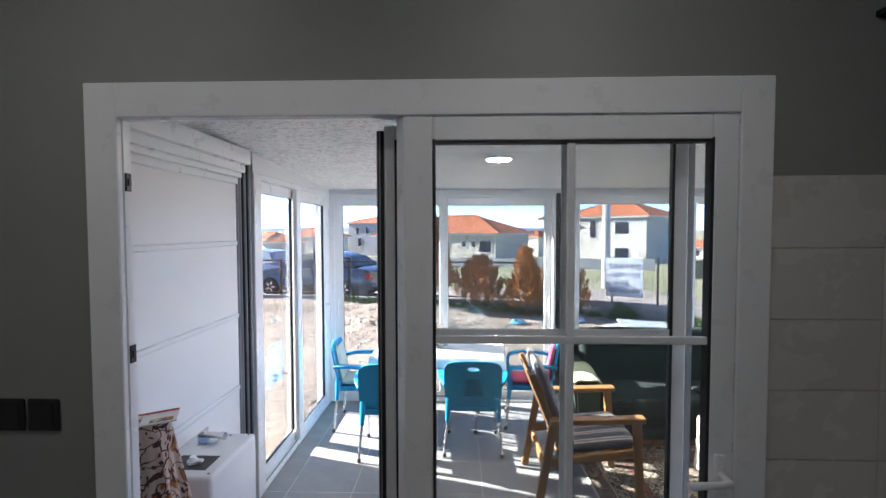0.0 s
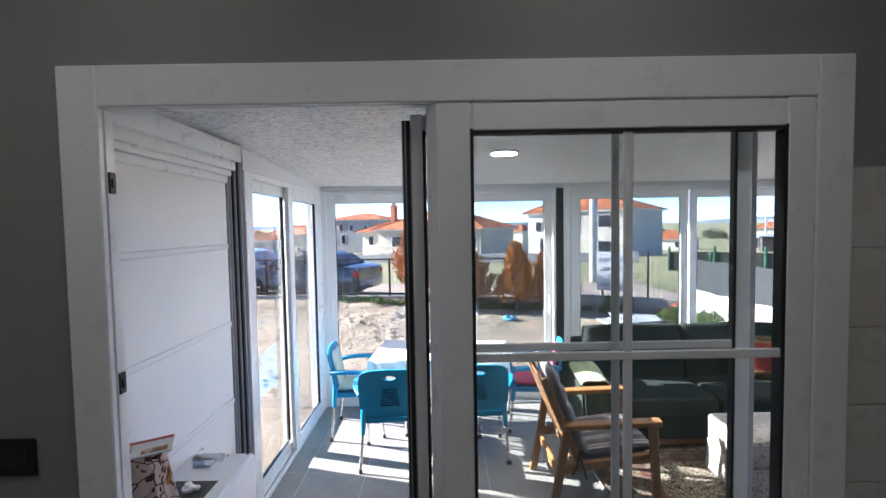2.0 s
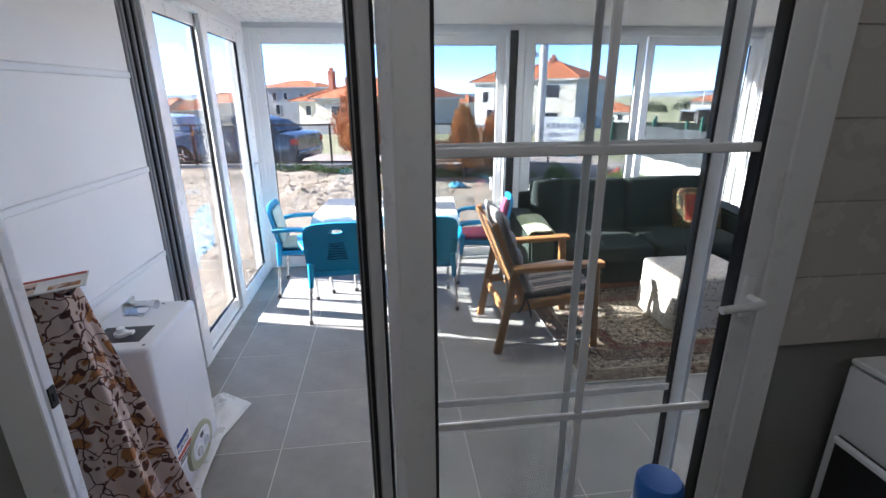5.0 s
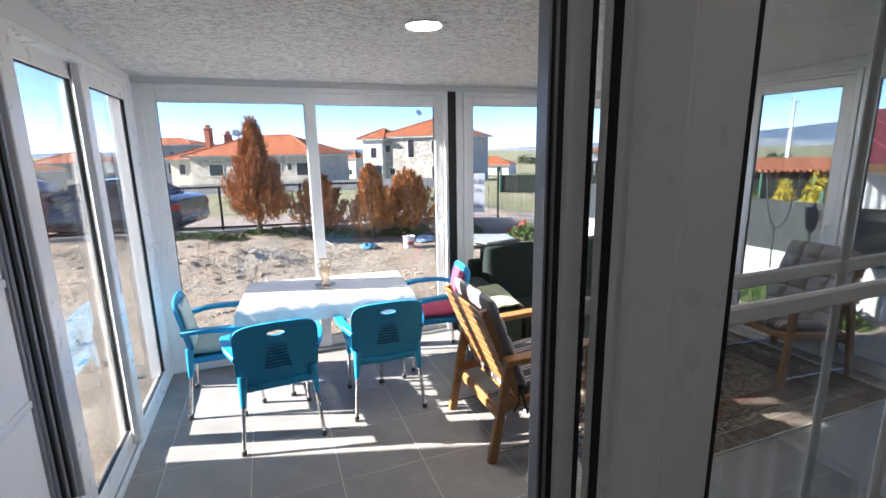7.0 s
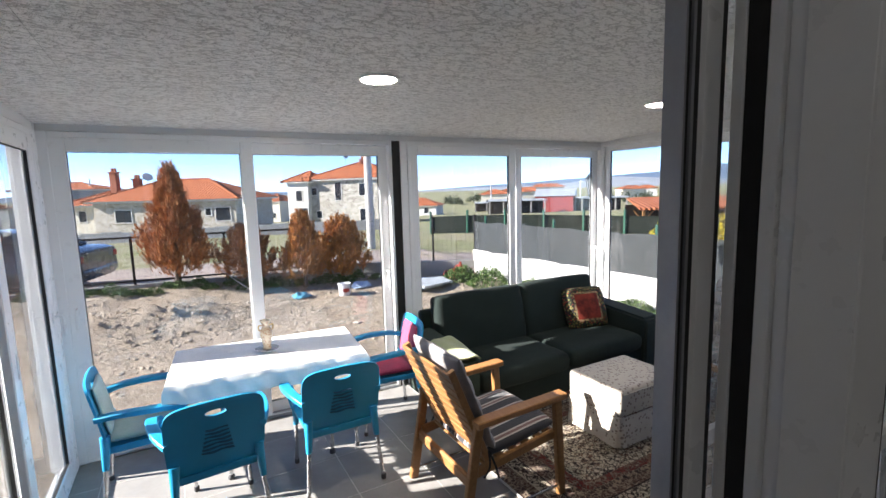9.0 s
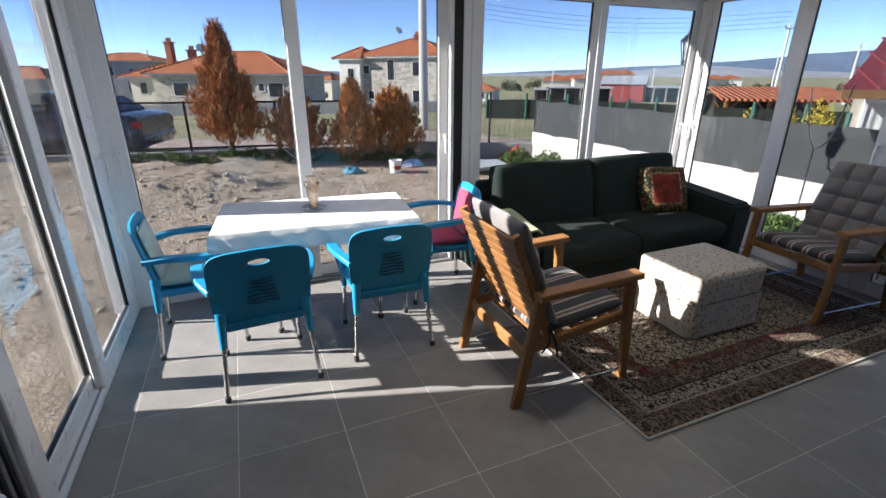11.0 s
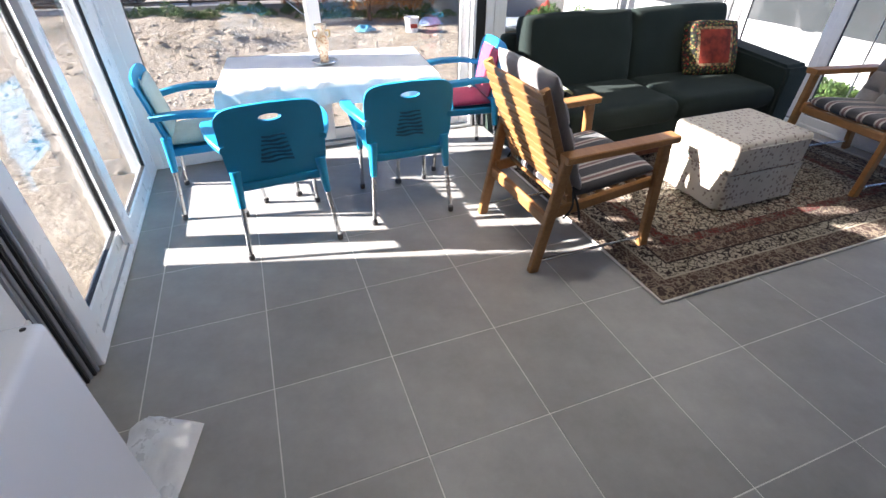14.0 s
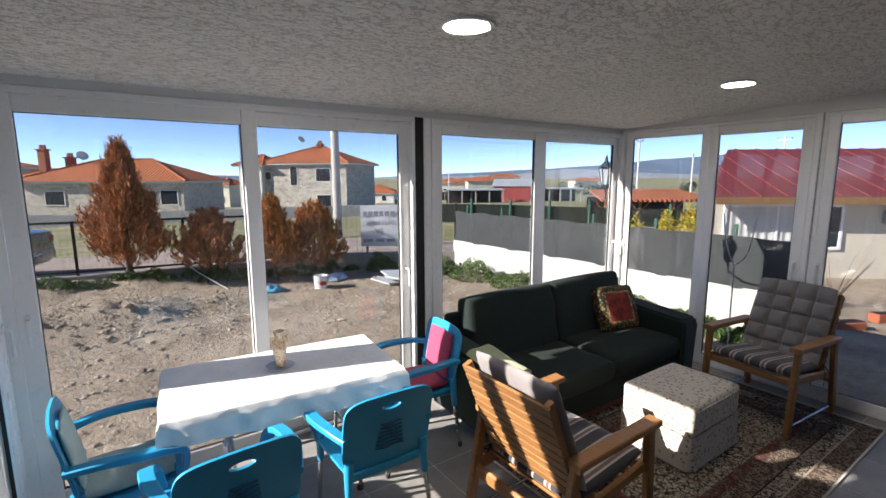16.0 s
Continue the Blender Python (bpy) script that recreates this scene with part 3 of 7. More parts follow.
tagged(c4, "blue plastic armchair with pink pads at the table's end")


def chair_pads(name, m, material, label):
    p = thing(name, label, "cushion", at=m)
    part("seat_pad", moved(cushion(0.36, 0.36, 0.035), pose(0, 0, 0.408)), material, p, smooth=True)
    part("back_pad", moved(cushion(0.30, 0.30, 0.035), pose(0, -0.165, 0.445, 101, 0, 0) @ pose(0, 0.15, -0.02)), material, p, smooth=True)


chair_pads("chair_pad", pose(-0.855, 4.36, 0, 0, 0, -88), M_teal_pad, "pale teal fabric pads tied to a blue chair")
chair_pads("chair_pad", pose(0.72, 4.40, 0, 0, 0, 84), M_pink, "dark pink knitted pads lying on a blue chair")

# ---------------------------------------------------------------- table, cloth, vase
TX0, TX1, TY0, TY1, TZ = -0.70, 0.46, 4.06, 4.72, 0.70
table = thing("table", "folding table with grey steel legs under a white cloth", "table")
M_tabletop = plain("grey_laminate", (0.4, 0.39, 0.37), 0.5)
part("tabletop", boxes((TX0, TX1, TY0, TY1, TZ - 0.03, TZ), bevel=0.006), M_tabletop, table)
for x in (TX0 + 0.27, TX1 - 0.22):
    for y in (TY0 + 0.10, TY1 - 0.10):
        bm = bmesh.new()
        tube(bm, [(x, y, TZ - 0.03), (x + (0.02 if x < 0 else -0.02), y, 0.012)], 0.012, 10)
        leg = part("leg", bm, M_chrome, table, smooth=True)
        bm = bmesh.new()
        lathe(bm, [(0.014, 0), (0.02, 0.003), (0.02, 0.02), (0.013, 0.03)], 12, (x + (0.02 if x < 0 else -0.02), y, 0))
        part("foot", bm, M_foot, leg, smooth=True)
    bm = bmesh.new()
    tube(bm, [(x, TY0 + 0.10, 0.24), (x, TY1 - 0.10, 0.24)], 0.008, 8)
    part("stretcher", bm, M_chrome, table, smooth=True)
bm = bmesh.new()
tube(bm, [(TX0 + 0.27, (TY0 + TY1) / 2, 0.24), (TX1 - 0.22, (TY0 + TY1) / 2, 0.24)], 0.008, 8)
part("stretcher", bm, M_alu, table, smooth=True)


def cloth_material():
    m = Mat("white_embroidered_cloth")
    w = m.noise(420, 2)
    e = m.noise(30, 3, 0.6, kind="vor")
    c = m.ramp(m.noise(5, 4), [(0.3, (0.70, 0.72, 0.73)), (0.7, (0.82, 0.83, 0.83))])
    m.color(c)
    m.set(Roughness=0.9, Sheen_Weight=0.2)
    m.bump(m.math("ADD", m.math("MULTIPLY", m.noise(9, 5), 1.4), m.math("ADD", m.math("MULTIPLY", w, 0.2), m.math("MULTIPLY", e, 0.35))), 0.5, 0.01)
    return m.m


M_cloth = cloth_material()


def drape(u, v):
    ow, od = 0.055, 0.125
    x = TX0 - ow + (TX1 - TX0 + 2 * ow) * u
    y = TY0 - od + (TY1 - TY0 + 2 * od) * v
    cx, cy = min(max(x, TX0 - 0.004), TX1 + 0.004), min(max(y, TY0 - 0.004), TY1 + 0.004)
    dx, dy = abs(x - cx), abs(y - cy)
    drop = max(dx, dy) + 0.35 * min(dx, dy)
    out = 0.012 * min(1, drop / 0.03) + drop * 0.10 + 0.007 * math.sin(x * 21 + 1) * min(1, drop / 0.08) + 0.006 * math.sin(x * 47 + y * 20) * min(1, drop / 0.08)
    px = cx + (math.copysign(out, x - cx) if dx > 0 else 0)
    py = cy + (math.copysign(out, y - cy) if dy > 0 else 0)
    wr = 0.0018 * noise.noise(Vector((x * 9, y * 14, 3))) + 0.0012 * noise.noise(Vector((x * 26, y * 22, 7)))
    return (px, py, TZ + 0.006 + max(0, wr) - drop * (1 + 0.05 * math.sin(x * 13)))


bm = sheet(150, 110, drape)
bmesh.ops.recalc_face_normals(bm, faces=bm.faces)
turn_table = pose(-0.12, 4.39, 0) @ pose(0, 0, 0, 0, 0, -5) @ pose(0.12, -4.39, 0)
table.matrix_world = turn_table
tablecloth = part("tablecloth", bm, M_cloth, smooth=True)
tablecloth.matrix_world = turn_table
tagged(tablecloth, "white embroidered tablecloth hanging over the table's edges", "tablecloth")


def vase_material():
    m = Mat("painted_porcelain")
    z = m.xyz()[2]
    bands = m.ramp(m.math("MULTIPLY", z, 5.0), [(0.0, (0.25, 0.10, 0.04)), (0.12, (0.55, 0.36, 0.16)), (0.3, (0.70, 0.58, 0.42)), (0.72, (0.55, 0.34, 0.14)), (0.9, (0.65, 0.55, 0.4))])
    spots = m.ramp(m.noise(70, 3, kind="vor"), [(0.25, (0.35, 0.06, 0.03)), (0.45, (0.72, 0.62, 0.48))])
    m.color(m.mix(0.5, bands, spots))
    m.set(Roughness=0.2, Coat_Weight=0.4)
    return m.m


vase = thing("vase", "painted brown and cream porcelain vase on a glass saucer", "vase", at=pose(-0.13, 4.41, TZ + 0.022))
bm = bmesh.new()
lathe(bm, [(0.026, 0.0), (0.03, 0.006), (0.024, 0.02), (0.032, 0.06), (0.038, 0.10), (0.036, 0.13), (0.022, 0.155), (0.02, 0.165), (0.03, 0.19), (0.036, 0.20), (0.030, 0.199), (0.016, 0.17)], 28)
part("body", bm, vase_material(), vase, smooth=True)
for sx in (-1, 1):
    bm = bmesh.new()
    tube(bm, curve_points([(sx * 0.022, 0, 0.165), (sx * 0.045, 0, 0.165), (sx * 0.045, 0, 0.14), (sx * 0.034, 0, 0.13)], 12), 0.004, 8)
    part("ear", bm, plain("gilt", (0.5, 0.33, 0.12), 0.35, 0.6), vase, smooth=True)
bm = bmesh.new()
lathe(bm, [(0.03, -0.012), (0.055, -0.006), (0.075, 0.004), (0.077, 0.006), (0.055, -0.002), (0.03, -0.004)], 32)
part("saucer", bm, plain("clear_saucer", (0.75, 0.78, 0.78), 0.08, Transmission_Weight=0.6), vase, "clear glass saucer", smooth=True)

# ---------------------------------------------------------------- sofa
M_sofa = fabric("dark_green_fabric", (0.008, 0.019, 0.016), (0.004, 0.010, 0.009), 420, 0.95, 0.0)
# lighter copy for the left arm, its sunlit tone put into the colour
M_sofa_arm_lit = fabric("green_fabric_sunlit", (0.018, 0.036, 0.024), (0.010, 0.022, 0.016), 420, 0.95, 0.05)
M_plinth = plain("red_brown_wood", (0.16, 0.06, 0.035), 0.5, var=0.3, grain=60)
sofa = thing("sofa", "dark green fabric two-seat sofa with loose cushions", "sofa", at=pose(2.09, 4.21, 0, 0, 0, 0))
SW, SD = 2.16, 0.84   # local front is -y
part("base", boxes((-SW / 2 + 0.05, SW / 2 - 0.05, -SD / 2 + 0.04, SD / 2 - 0.04, 0.09, 0.30), bevel=0.02, seg=2), M_sofa, sofa, smooth=True)
part("plinth", boxes((-SW / 2 + 0.10, SW / 2 - 0.10, -SD / 2 + 0.06, -SD / 2 + 0.09, 0.045, 0.09), bevel=0.003), M_plinth, sofa, "red-brown wooden plinth")
for x in (-SW / 2 + 0.14, SW / 2 - 0.14):
    for y in (-SD / 2 + 0.1, SD / 2 - 0.1):
        part("leg", boxes((x - 0.03, x + 0.03, y - 0.03, y + 0.03, 0.0, 0.09), bevel=0.004), M_plinth, sofa)
for sx in (-1, 1):
    bm = bmesh.new()
    w0 = SW / 2 - 0.19
    outer = [(-SD / 2, 0.09), (SD / 2 - 0.02, 0.09), (SD / 2 - 0.02, 0.60), (SD / 2 - 0.15, 0.62), (-SD / 2 + 0.02, 0.565), (-SD / 2 - 0.005, 0.53)]
    a = [bm.verts.new((sx * (w0 + 0.0), y, z)) for y, z in outer]
    b = [bm.verts.new((sx * (SW / 2 + 0.03 * (z > 0.3)), y, z)) for y, z in outer]
    bm.faces.new(a), bm.faces.new(b[::-1])
    for i in range(len(outer)):
        j = (i + 1) % len(outer)
        bm.faces.new((a[i], b[i], b[j], a[j]))
    bmesh.ops.recalc_face_normals(bm, faces=bm.faces)
    bmesh.ops.bevel(bm, geom=bm.edges[:], offset=0.03, segments=4, affect="EDGES", clamp_overlap=True)
    part("armrest", bm, M_sofa_arm_lit if sx < 0 else M_sofa, sofa, smooth=True)
hw = (SW - 0.40) / 2
for sx in (-1, 1):
    bm = cushion(hw, 0.66, 0.17, 26, 26, 0.9, lambda x, y: 0.006 * noise.noise(Vector((x * 2.5 + sx, y * 3, 1))), power=16, edge=0.28)
    part("seat_cushion", moved(bm, pose(sx * hw / 2, -0.09, 0.275)), M_sofa, sofa, smooth=True)
    bm = cushion(hw + 0.02, 0.52, 0.20, 26, 26, 0.85, lambda x, y: 0.01 * noise.noise(Vector((x * 2, y * 2 + sx * 4, 5))), power=16, edge=0.28)
    part("back_cushion", moved(bm, pose(sx * (hw / 2 + 0.003), 0.25, 0.63, 78, 0, 0) @ pose(0, 0, -0.1)), M_sofa, sofa, smooth=True)
part("back_frame", boxes((-SW / 2 + 0.1, SW / 2 - 0.1, SD / 2 - 0.10, SD / 2 - 0.01, 0.09, 0.76), bevel=0.03, seg=3), M_sofa, sofa, smooth=True)

# folded throw on the sofa arm
M_throw = fabric("pale_green_fabric", (0.42, 0.46, 0.27), (0.30, 0.34, 0.18), 260)
bm = sheet(14, 24, lambda u, v: (2.09 - SW / 2 - 0.035 + 0.235 * u, 3.80 + 0.36 * v, 0.595 + 0.055 * v * 0.9 - 0.03 * (abs(u - 0.5) * 2) ** 4 + 0.004 * math.sin(u * 9 + v * 7)))
tagged(part("arm_cover", solidify(bm, 0.012), M_throw, smooth=True), "pale green cloth cover lying on the sofa's armrest", "cloth")


def picture_cushion_material():
    m = Mat("printed_cushion")
    s = m.xyz()
    ax, ay = m.math("ABSOLUTE", s[0]), m.math("ABSOLUTE", s[1])
    r = m.math("MAXIMUM", ax, ay)
    leaf = m.ramp(m.noise(42, 3, kind="vor"), [(0.2, (0.22, 0.18, 0.06)), (0.4, (0.03, 0.05, 0.015)), (0.6, (0.012, 0.01, 0.01))])
    berries = m.ramp(m.noise(60, 2), [(0.60, (0, 0, 0)), (0.66, (1, 1, 1))])
    leaf = m.mix(berries, leaf, (0.35, 0.02, 0.015))
    red = m.ramp(m.noise(14, 4), [(0.35, (0.10, 0.008, 0.006)), (0.65, (0.26, 0.03, 0.015))])
    inside = m.math("LESS_THAN", r, 0.12)
    edge = m.math("MULTIPLY", m.math("LESS_THAN", r, 0.138), m.math("GREATER_THAN", r, 0.12))
    c = m.mix(inside, leaf, red)
    c = m.mix(m.math("MULTIPLY", edge, m.ramp(m.noise(38, 3), [(0.4, (0.1,) * 3), (0.6, (0.9,) * 3)])), c, (0.40, 0.27, 0.15))
    m.color(c)
    m.set(Roughness=0.85)
    m.bump(m.noise(300, 2), 0.2, 0.002)
    return m.m


M_picture = picture_cushion_material()
pil = thing("throw_cushion", "square cushion printed with red picture and leafy border", "cushion", at=pose(2.72, 4.22, 0.43, 66, 0, -14) @ pose(0, 0.19, 0))
part("cover", moved(cushion(0.43, 0.39, 0.14, 24, 24, 1.0, None, 2.5), pose(0, 0, -0.06)), M_picture, pil, smooth=True)
M_wax = plain("candle_print", (0.62, 0.50, 0.22), 0.7)
M_leafprint = plain("green_print", (0.10, 0.2, 0.12), 0.8)
part("candle_print", boxes((-0.035, -0.02, -0.085, -0.03, 0.068, 0.0705), (0.012, 0.026, -0.085, -0.045, 0.068, 0.0705)), M_wax, pil, "pale printed candles")
part("leaf_print", boxes((-0.045, 0.04, -0.10, -0.088, 0.066, 0.0695), (0.06, 0.075, -0.09, 0.03, 0.06, 0.065)), M_leafprint, pil)


# ---------------------------------------------------------------- wooden armchairs
def wood_material(name, a, b, scale=3.0, rough=0.42):
    m = Mat(name)
    s = m.random()
    gr = m.noise(scale * 9, 6, 0.65, (1.0, 0.12, 1.0))
    gr2 = m.noise(scale * 20, 4, 0.6, (0.10, 1.0, 1.0))
    base = m.mix(gr, a, b)
    base = m.mix(0.35, base, m.ramp(gr2, [(0.3, tuple(c * 0.7 for c in a)), (0.7, b)]))
    base = m.mix(1.0, base, m.ramp(s, [(0, (0.85,) * 3), (1, (1.12,) * 3)]), "MULTIPLY")
    m.color(base)
    m.rough(m.ramp(m.noise(12, 4), [(0.3, (rough - 0.08,) * 3), (0.7, (rough + 0.1,) * 3)]))
    m.bump(gr, 0.15, 0.003)
    return m.m


M_wood = wood_material("oiled_pine", (0.20, 0.085, 0.026), (0.37, 0.185, 0.065))
M_grey_light = fabric("light_grey_cotton", (0.23, 0.215, 0.215), (0.165, 0.155, 0.155), 380, 0.95, 0.3)


def stripe_material():
    m = Mat("striped_cotton")
    s = m.xyz()
    x = m.math("ADD", s[0], 1.0)
    p = m.math("FRACT", m.math("MULTIPLY", x, 9.5))
    c = m.ramp(p, [(0.0, (0.035, 0.035, 0.04)), (0.34, (0.035, 0.035, 0.04)), (0.36, (0.42, 0.38, 0.34)), (0.46, (0.42, 0.38, 0.34)), (0.48, (0.16, 0.09, 0.085)), (0.62, (0.16, 0.09, 0.085)), (0.64, (0.42, 0.38, 0.34)), (0.72, (0.42, 0.38, 0.34)), (0.74, (0.035, 0.035, 0.04))])
    for n in m.t.nodes:
        if n.type == "VALTORGB":
            n.color_ramp.interpolation = "CONSTANT"
    m.color(m.mix(0.3, c, m.mix(1.0, c, m.ramp(m.noise(300, 2), [(0.3, (0.6,) * 3), (0.7, (1.3,) * 3)]), "MULTIPLY")))
    m.set(Roughness=0.95, Sheen_Weight=0.2)
    m.bump(m.math("ADD", m.noise(380, 2), m.noise(14, 4)), 0.3, 0.004)
    return m.m


M_stripe = stripe_material()
M_tie = plain("black_ribbon", (0.012, 0.013, 0.012), 0.7)
M_strap = plain("white_webbing", (0.6, 0.6, 0.58), 0.7)


def beam(p, q, w, t, up=(0, 0, 1)):
    bm = bmesh.new()
    sweep_rect(bm, [p, tuple((Vector(p) + Vector(q)) / 2), q], w, t, up)
    return bm


def wooden_armchair(m, label):
    """Front is local +y; 0.60 wide, 0.66 deep."""
    ch = thing("wooden_armchair", label, "armchair", "wooden armchairs on the rug", at=m)
    for sx in (-1, 1):
        x = sx * 0.295
        part("leg", beam((x, 0.335, 0), (x, 0.30, 0.575), 0.052, 0.034, (1, 0, 0)), M_wood, ch, "wooden front leg")
        part("leg", beam((x, -0.325, 0), (x, -0.225, 0.575), 0.052, 0.034, (1, 0, 0)), M_wood, ch, "wooden back leg")
        part("armrest", beam((x, -0.25, 0.583), (x, 0.345, 0.60), 0.075, 0.034), M_wood, ch)
        part("side_rail", beam((x * 0.93, -0.27, 0.30), (x * 0.93, 0.32, 0.375), 0.028, 0.06), M_wood, ch)
        bm = bmesh.new()
        tube(bm, [(x, -0.32, 0.055), (x, 0.333, 0.055)], 0.008, 10)
        part("stretcher", bm, M_chrome, ch, "steel rod", smooth=True)
        b0, b1 = Vector((sx * 0.255, -0.13, 0.30)), Vector((sx * 0.255, -0.36, 0.875))
        part("back_stile", beam(b0, b1, 0.028, 0.04, (0, 1, 0.3)), M_wood, ch)
    part("back_rail", beam((-0.29, -0.275, 0.27), (0.29, -0.275, 0.27), 0.03, 0.07), M_wood, ch)
    part("front_rail", beam((-0.29, 0.30, 0.36), (0.29, 0.30, 0.36), 0.03, 0.05), M_wood, ch)
    for k in range(12):
        f = (k + 0.5) / 12
        c = Vector((0, -0.13, 0.30)).lerp(Vector((0, -0.36, 0.875)), f) + Vector((0, -0.016, -0.006))
        part("back_slat", beam(c - Vector((0.275, 0, 0)), c + Vector((0.275, 0, 0)), 0.040, 0.014, (0, -0.93, -0.37)), M_wood, ch)
    for k in range(5):
        y = -0.16 + 0.09 * k
        part("seat_slat", beam((-0.27, y, 0.335 + 0.1 * (y + 0.16)), (0.27, y, 0.335 + 0.1 * (y + 0.16)), 0.05, 0.014), M_wood, ch)
    bm = cushion(0.53, 0.52, 0.075, 24, 24, 1.0, None, 6)
    part("seat_cushion", moved(bm, pose(0, 0.07, 0.36, 6.5, 0, 0) @ pose(0, 0, 0)), M_stripe, ch, "dark cushion with pale stripes", smooth=True)

    def tuft(x, y):
        a = min(abs(((x + 1) * 2.0) % 1 - 0.5), 0.5) * 2
        b = min(abs(((y + 1) * 2.5) % 1 - 0.5), 0.5) * 2
        return -0.042 * (max(a, b) ** 5) - 0.012 * (a * b)

    ang = 90 + math.degrees(math.atan2(0.23, 0.575))
    bm = cushion(0.53, 0.63, 0.075, 48, 60, 1.0, tuft, 6)
    part("back_cushion", moved(bm, pose(0, -0.115, 0.335, ang - 180, 0, 0) @ pose(0, -0.315, 0.0)), [M_grey_light], ch, "grey tufted cushion", smooth=True)
    bm = bmesh.new()
    for sx in (-1, 1):
        sweep_rect(bm, curve_points([(sx * 0.27, -0.15, 0.40), (sx * 0.30, -0.13, 0.33), (sx * 0.305, -0.11, 0.25)], 8), 0.012, 0.002, (1, 0, 0))
        sweep_rect(bm, curve_points([(sx * 0.27, -0.15, 0.40), (sx * 0.31, -0.17, 0.34), (sx * 0.30, -0.20, 0.28)], 8), 0.012, 0.002, (1, 0, 0))
    part("tie", bm, M_tie, ch, "black cushion ribbons")["kind"] = "stuff"
    return ch


wooden_armchair(pose(0.88, 3.30, 0, 0, 0, -90), "oiled wooden armchair with striped seat cushion, slatted back")
wooden_armchair(pose(3.15, 3.22, 0.012, 0, 0, 85), "oiled wooden armchair with grey tufted back cushion by the windows")


# ---------------------------------------------------------------- pouf
def floral_pouf():
    m = Mat("sprigged_upholstery")
    v = m.node("ShaderNodeTexVoronoi", Scale=36.0)
    mp = m.node("ShaderNodeMapping", Scale=(1.0, 1.0, 1.0))
    m.link(m.co, v.inputs["Vector"])
    d = m.math("ADD", v.outputs["Distance"], m.math("MULTIPLY", m.noise(70, 2), 0.22))
    sprig = m.ramp(d, [(0.40, (1,) * 3), (0.46, (0,) * 3)])
    c = m.ramp(m.noise(5, 4), [(0.3, (0.46, 0.42, 0.36)), (0.7, (0.53, 0.49, 0.43))])
    m.color(m.mix(m.math("MULTIPLY", sprig, 0.75), c, (0.15, 0.10, 0.095)))
    m.set(Roughness=0.95, Sheen_Weight=0.2)
    m.bump(m.math("ADD", m.noise(350, 2), m.noise(10, 4)), 0.3, 0.004)
    return m.m


M_pouf = floral_pouf()
pouf = thing("pouf", "cream sprigged fabric pouf with pleated skirt on the rug", "pouf", at=pose(2.15, 3.36, 0.012, 0, 0, 0))
PW2, PD2 = 0.30, 0.235
bm = boxes((-PW2, PW2, -PD2, PD2, 0.20, 0.40), bevel=0.03, seg=4)
part("cushion_top", bm, M_pouf, pouf, smooth=True)
bm = bmesh.new()
for zz in (0.365, 0.205):
    rr = []
    for i in range(65):
        a = i / 64 * math.tau
        e = 0.12
        rr.append((PW2 * 1.0 * math.copysign(abs(math.cos(a)) ** e, math.cos(a)), PD2 * math.copysign(abs(math.sin(a)) ** e, math.sin(a)), zz))
    tube(bm, rr, 0.005, 6, False)
part("piping", bm, M_pouf, pouf, smooth=True)


def skirt(u, v):
    a = (u * 4) % 4
    side = int(a) % 4
    f = a - int(a)
    pts = [(-1, -1), (1, -1), (1, 1), (-1, 1), (-1, -1)]
    x = pts[side][0] + (pts[side + 1][0] - pts[side][0]) * f
    y = pts[side][1] + (pts[side + 1][1] - pts[side][1]) * f
    fl = (1 - v)
    corner = max(0, 1 - min(f, 1 - f) * 16)
    o = 1.0 + 0.055 * fl + 0.012 * fl * math.sin(u * 60) - 0.10 * corner * fl
    return (x * PW2 * o, y * PD2 * (o + 0.02 * fl), 0.003 + 0.205 * v)


part("skirt", solidify(sheet(160, 8, skirt), 0.004), M_pouf, pouf, smooth=True)
part("inner_frame", boxes((-PW2 + 0.03, PW2 - 0.03, -PD2 + 0.03, PD2 - 0.03, 0.0, 0.21)), M_plinth, pouf)


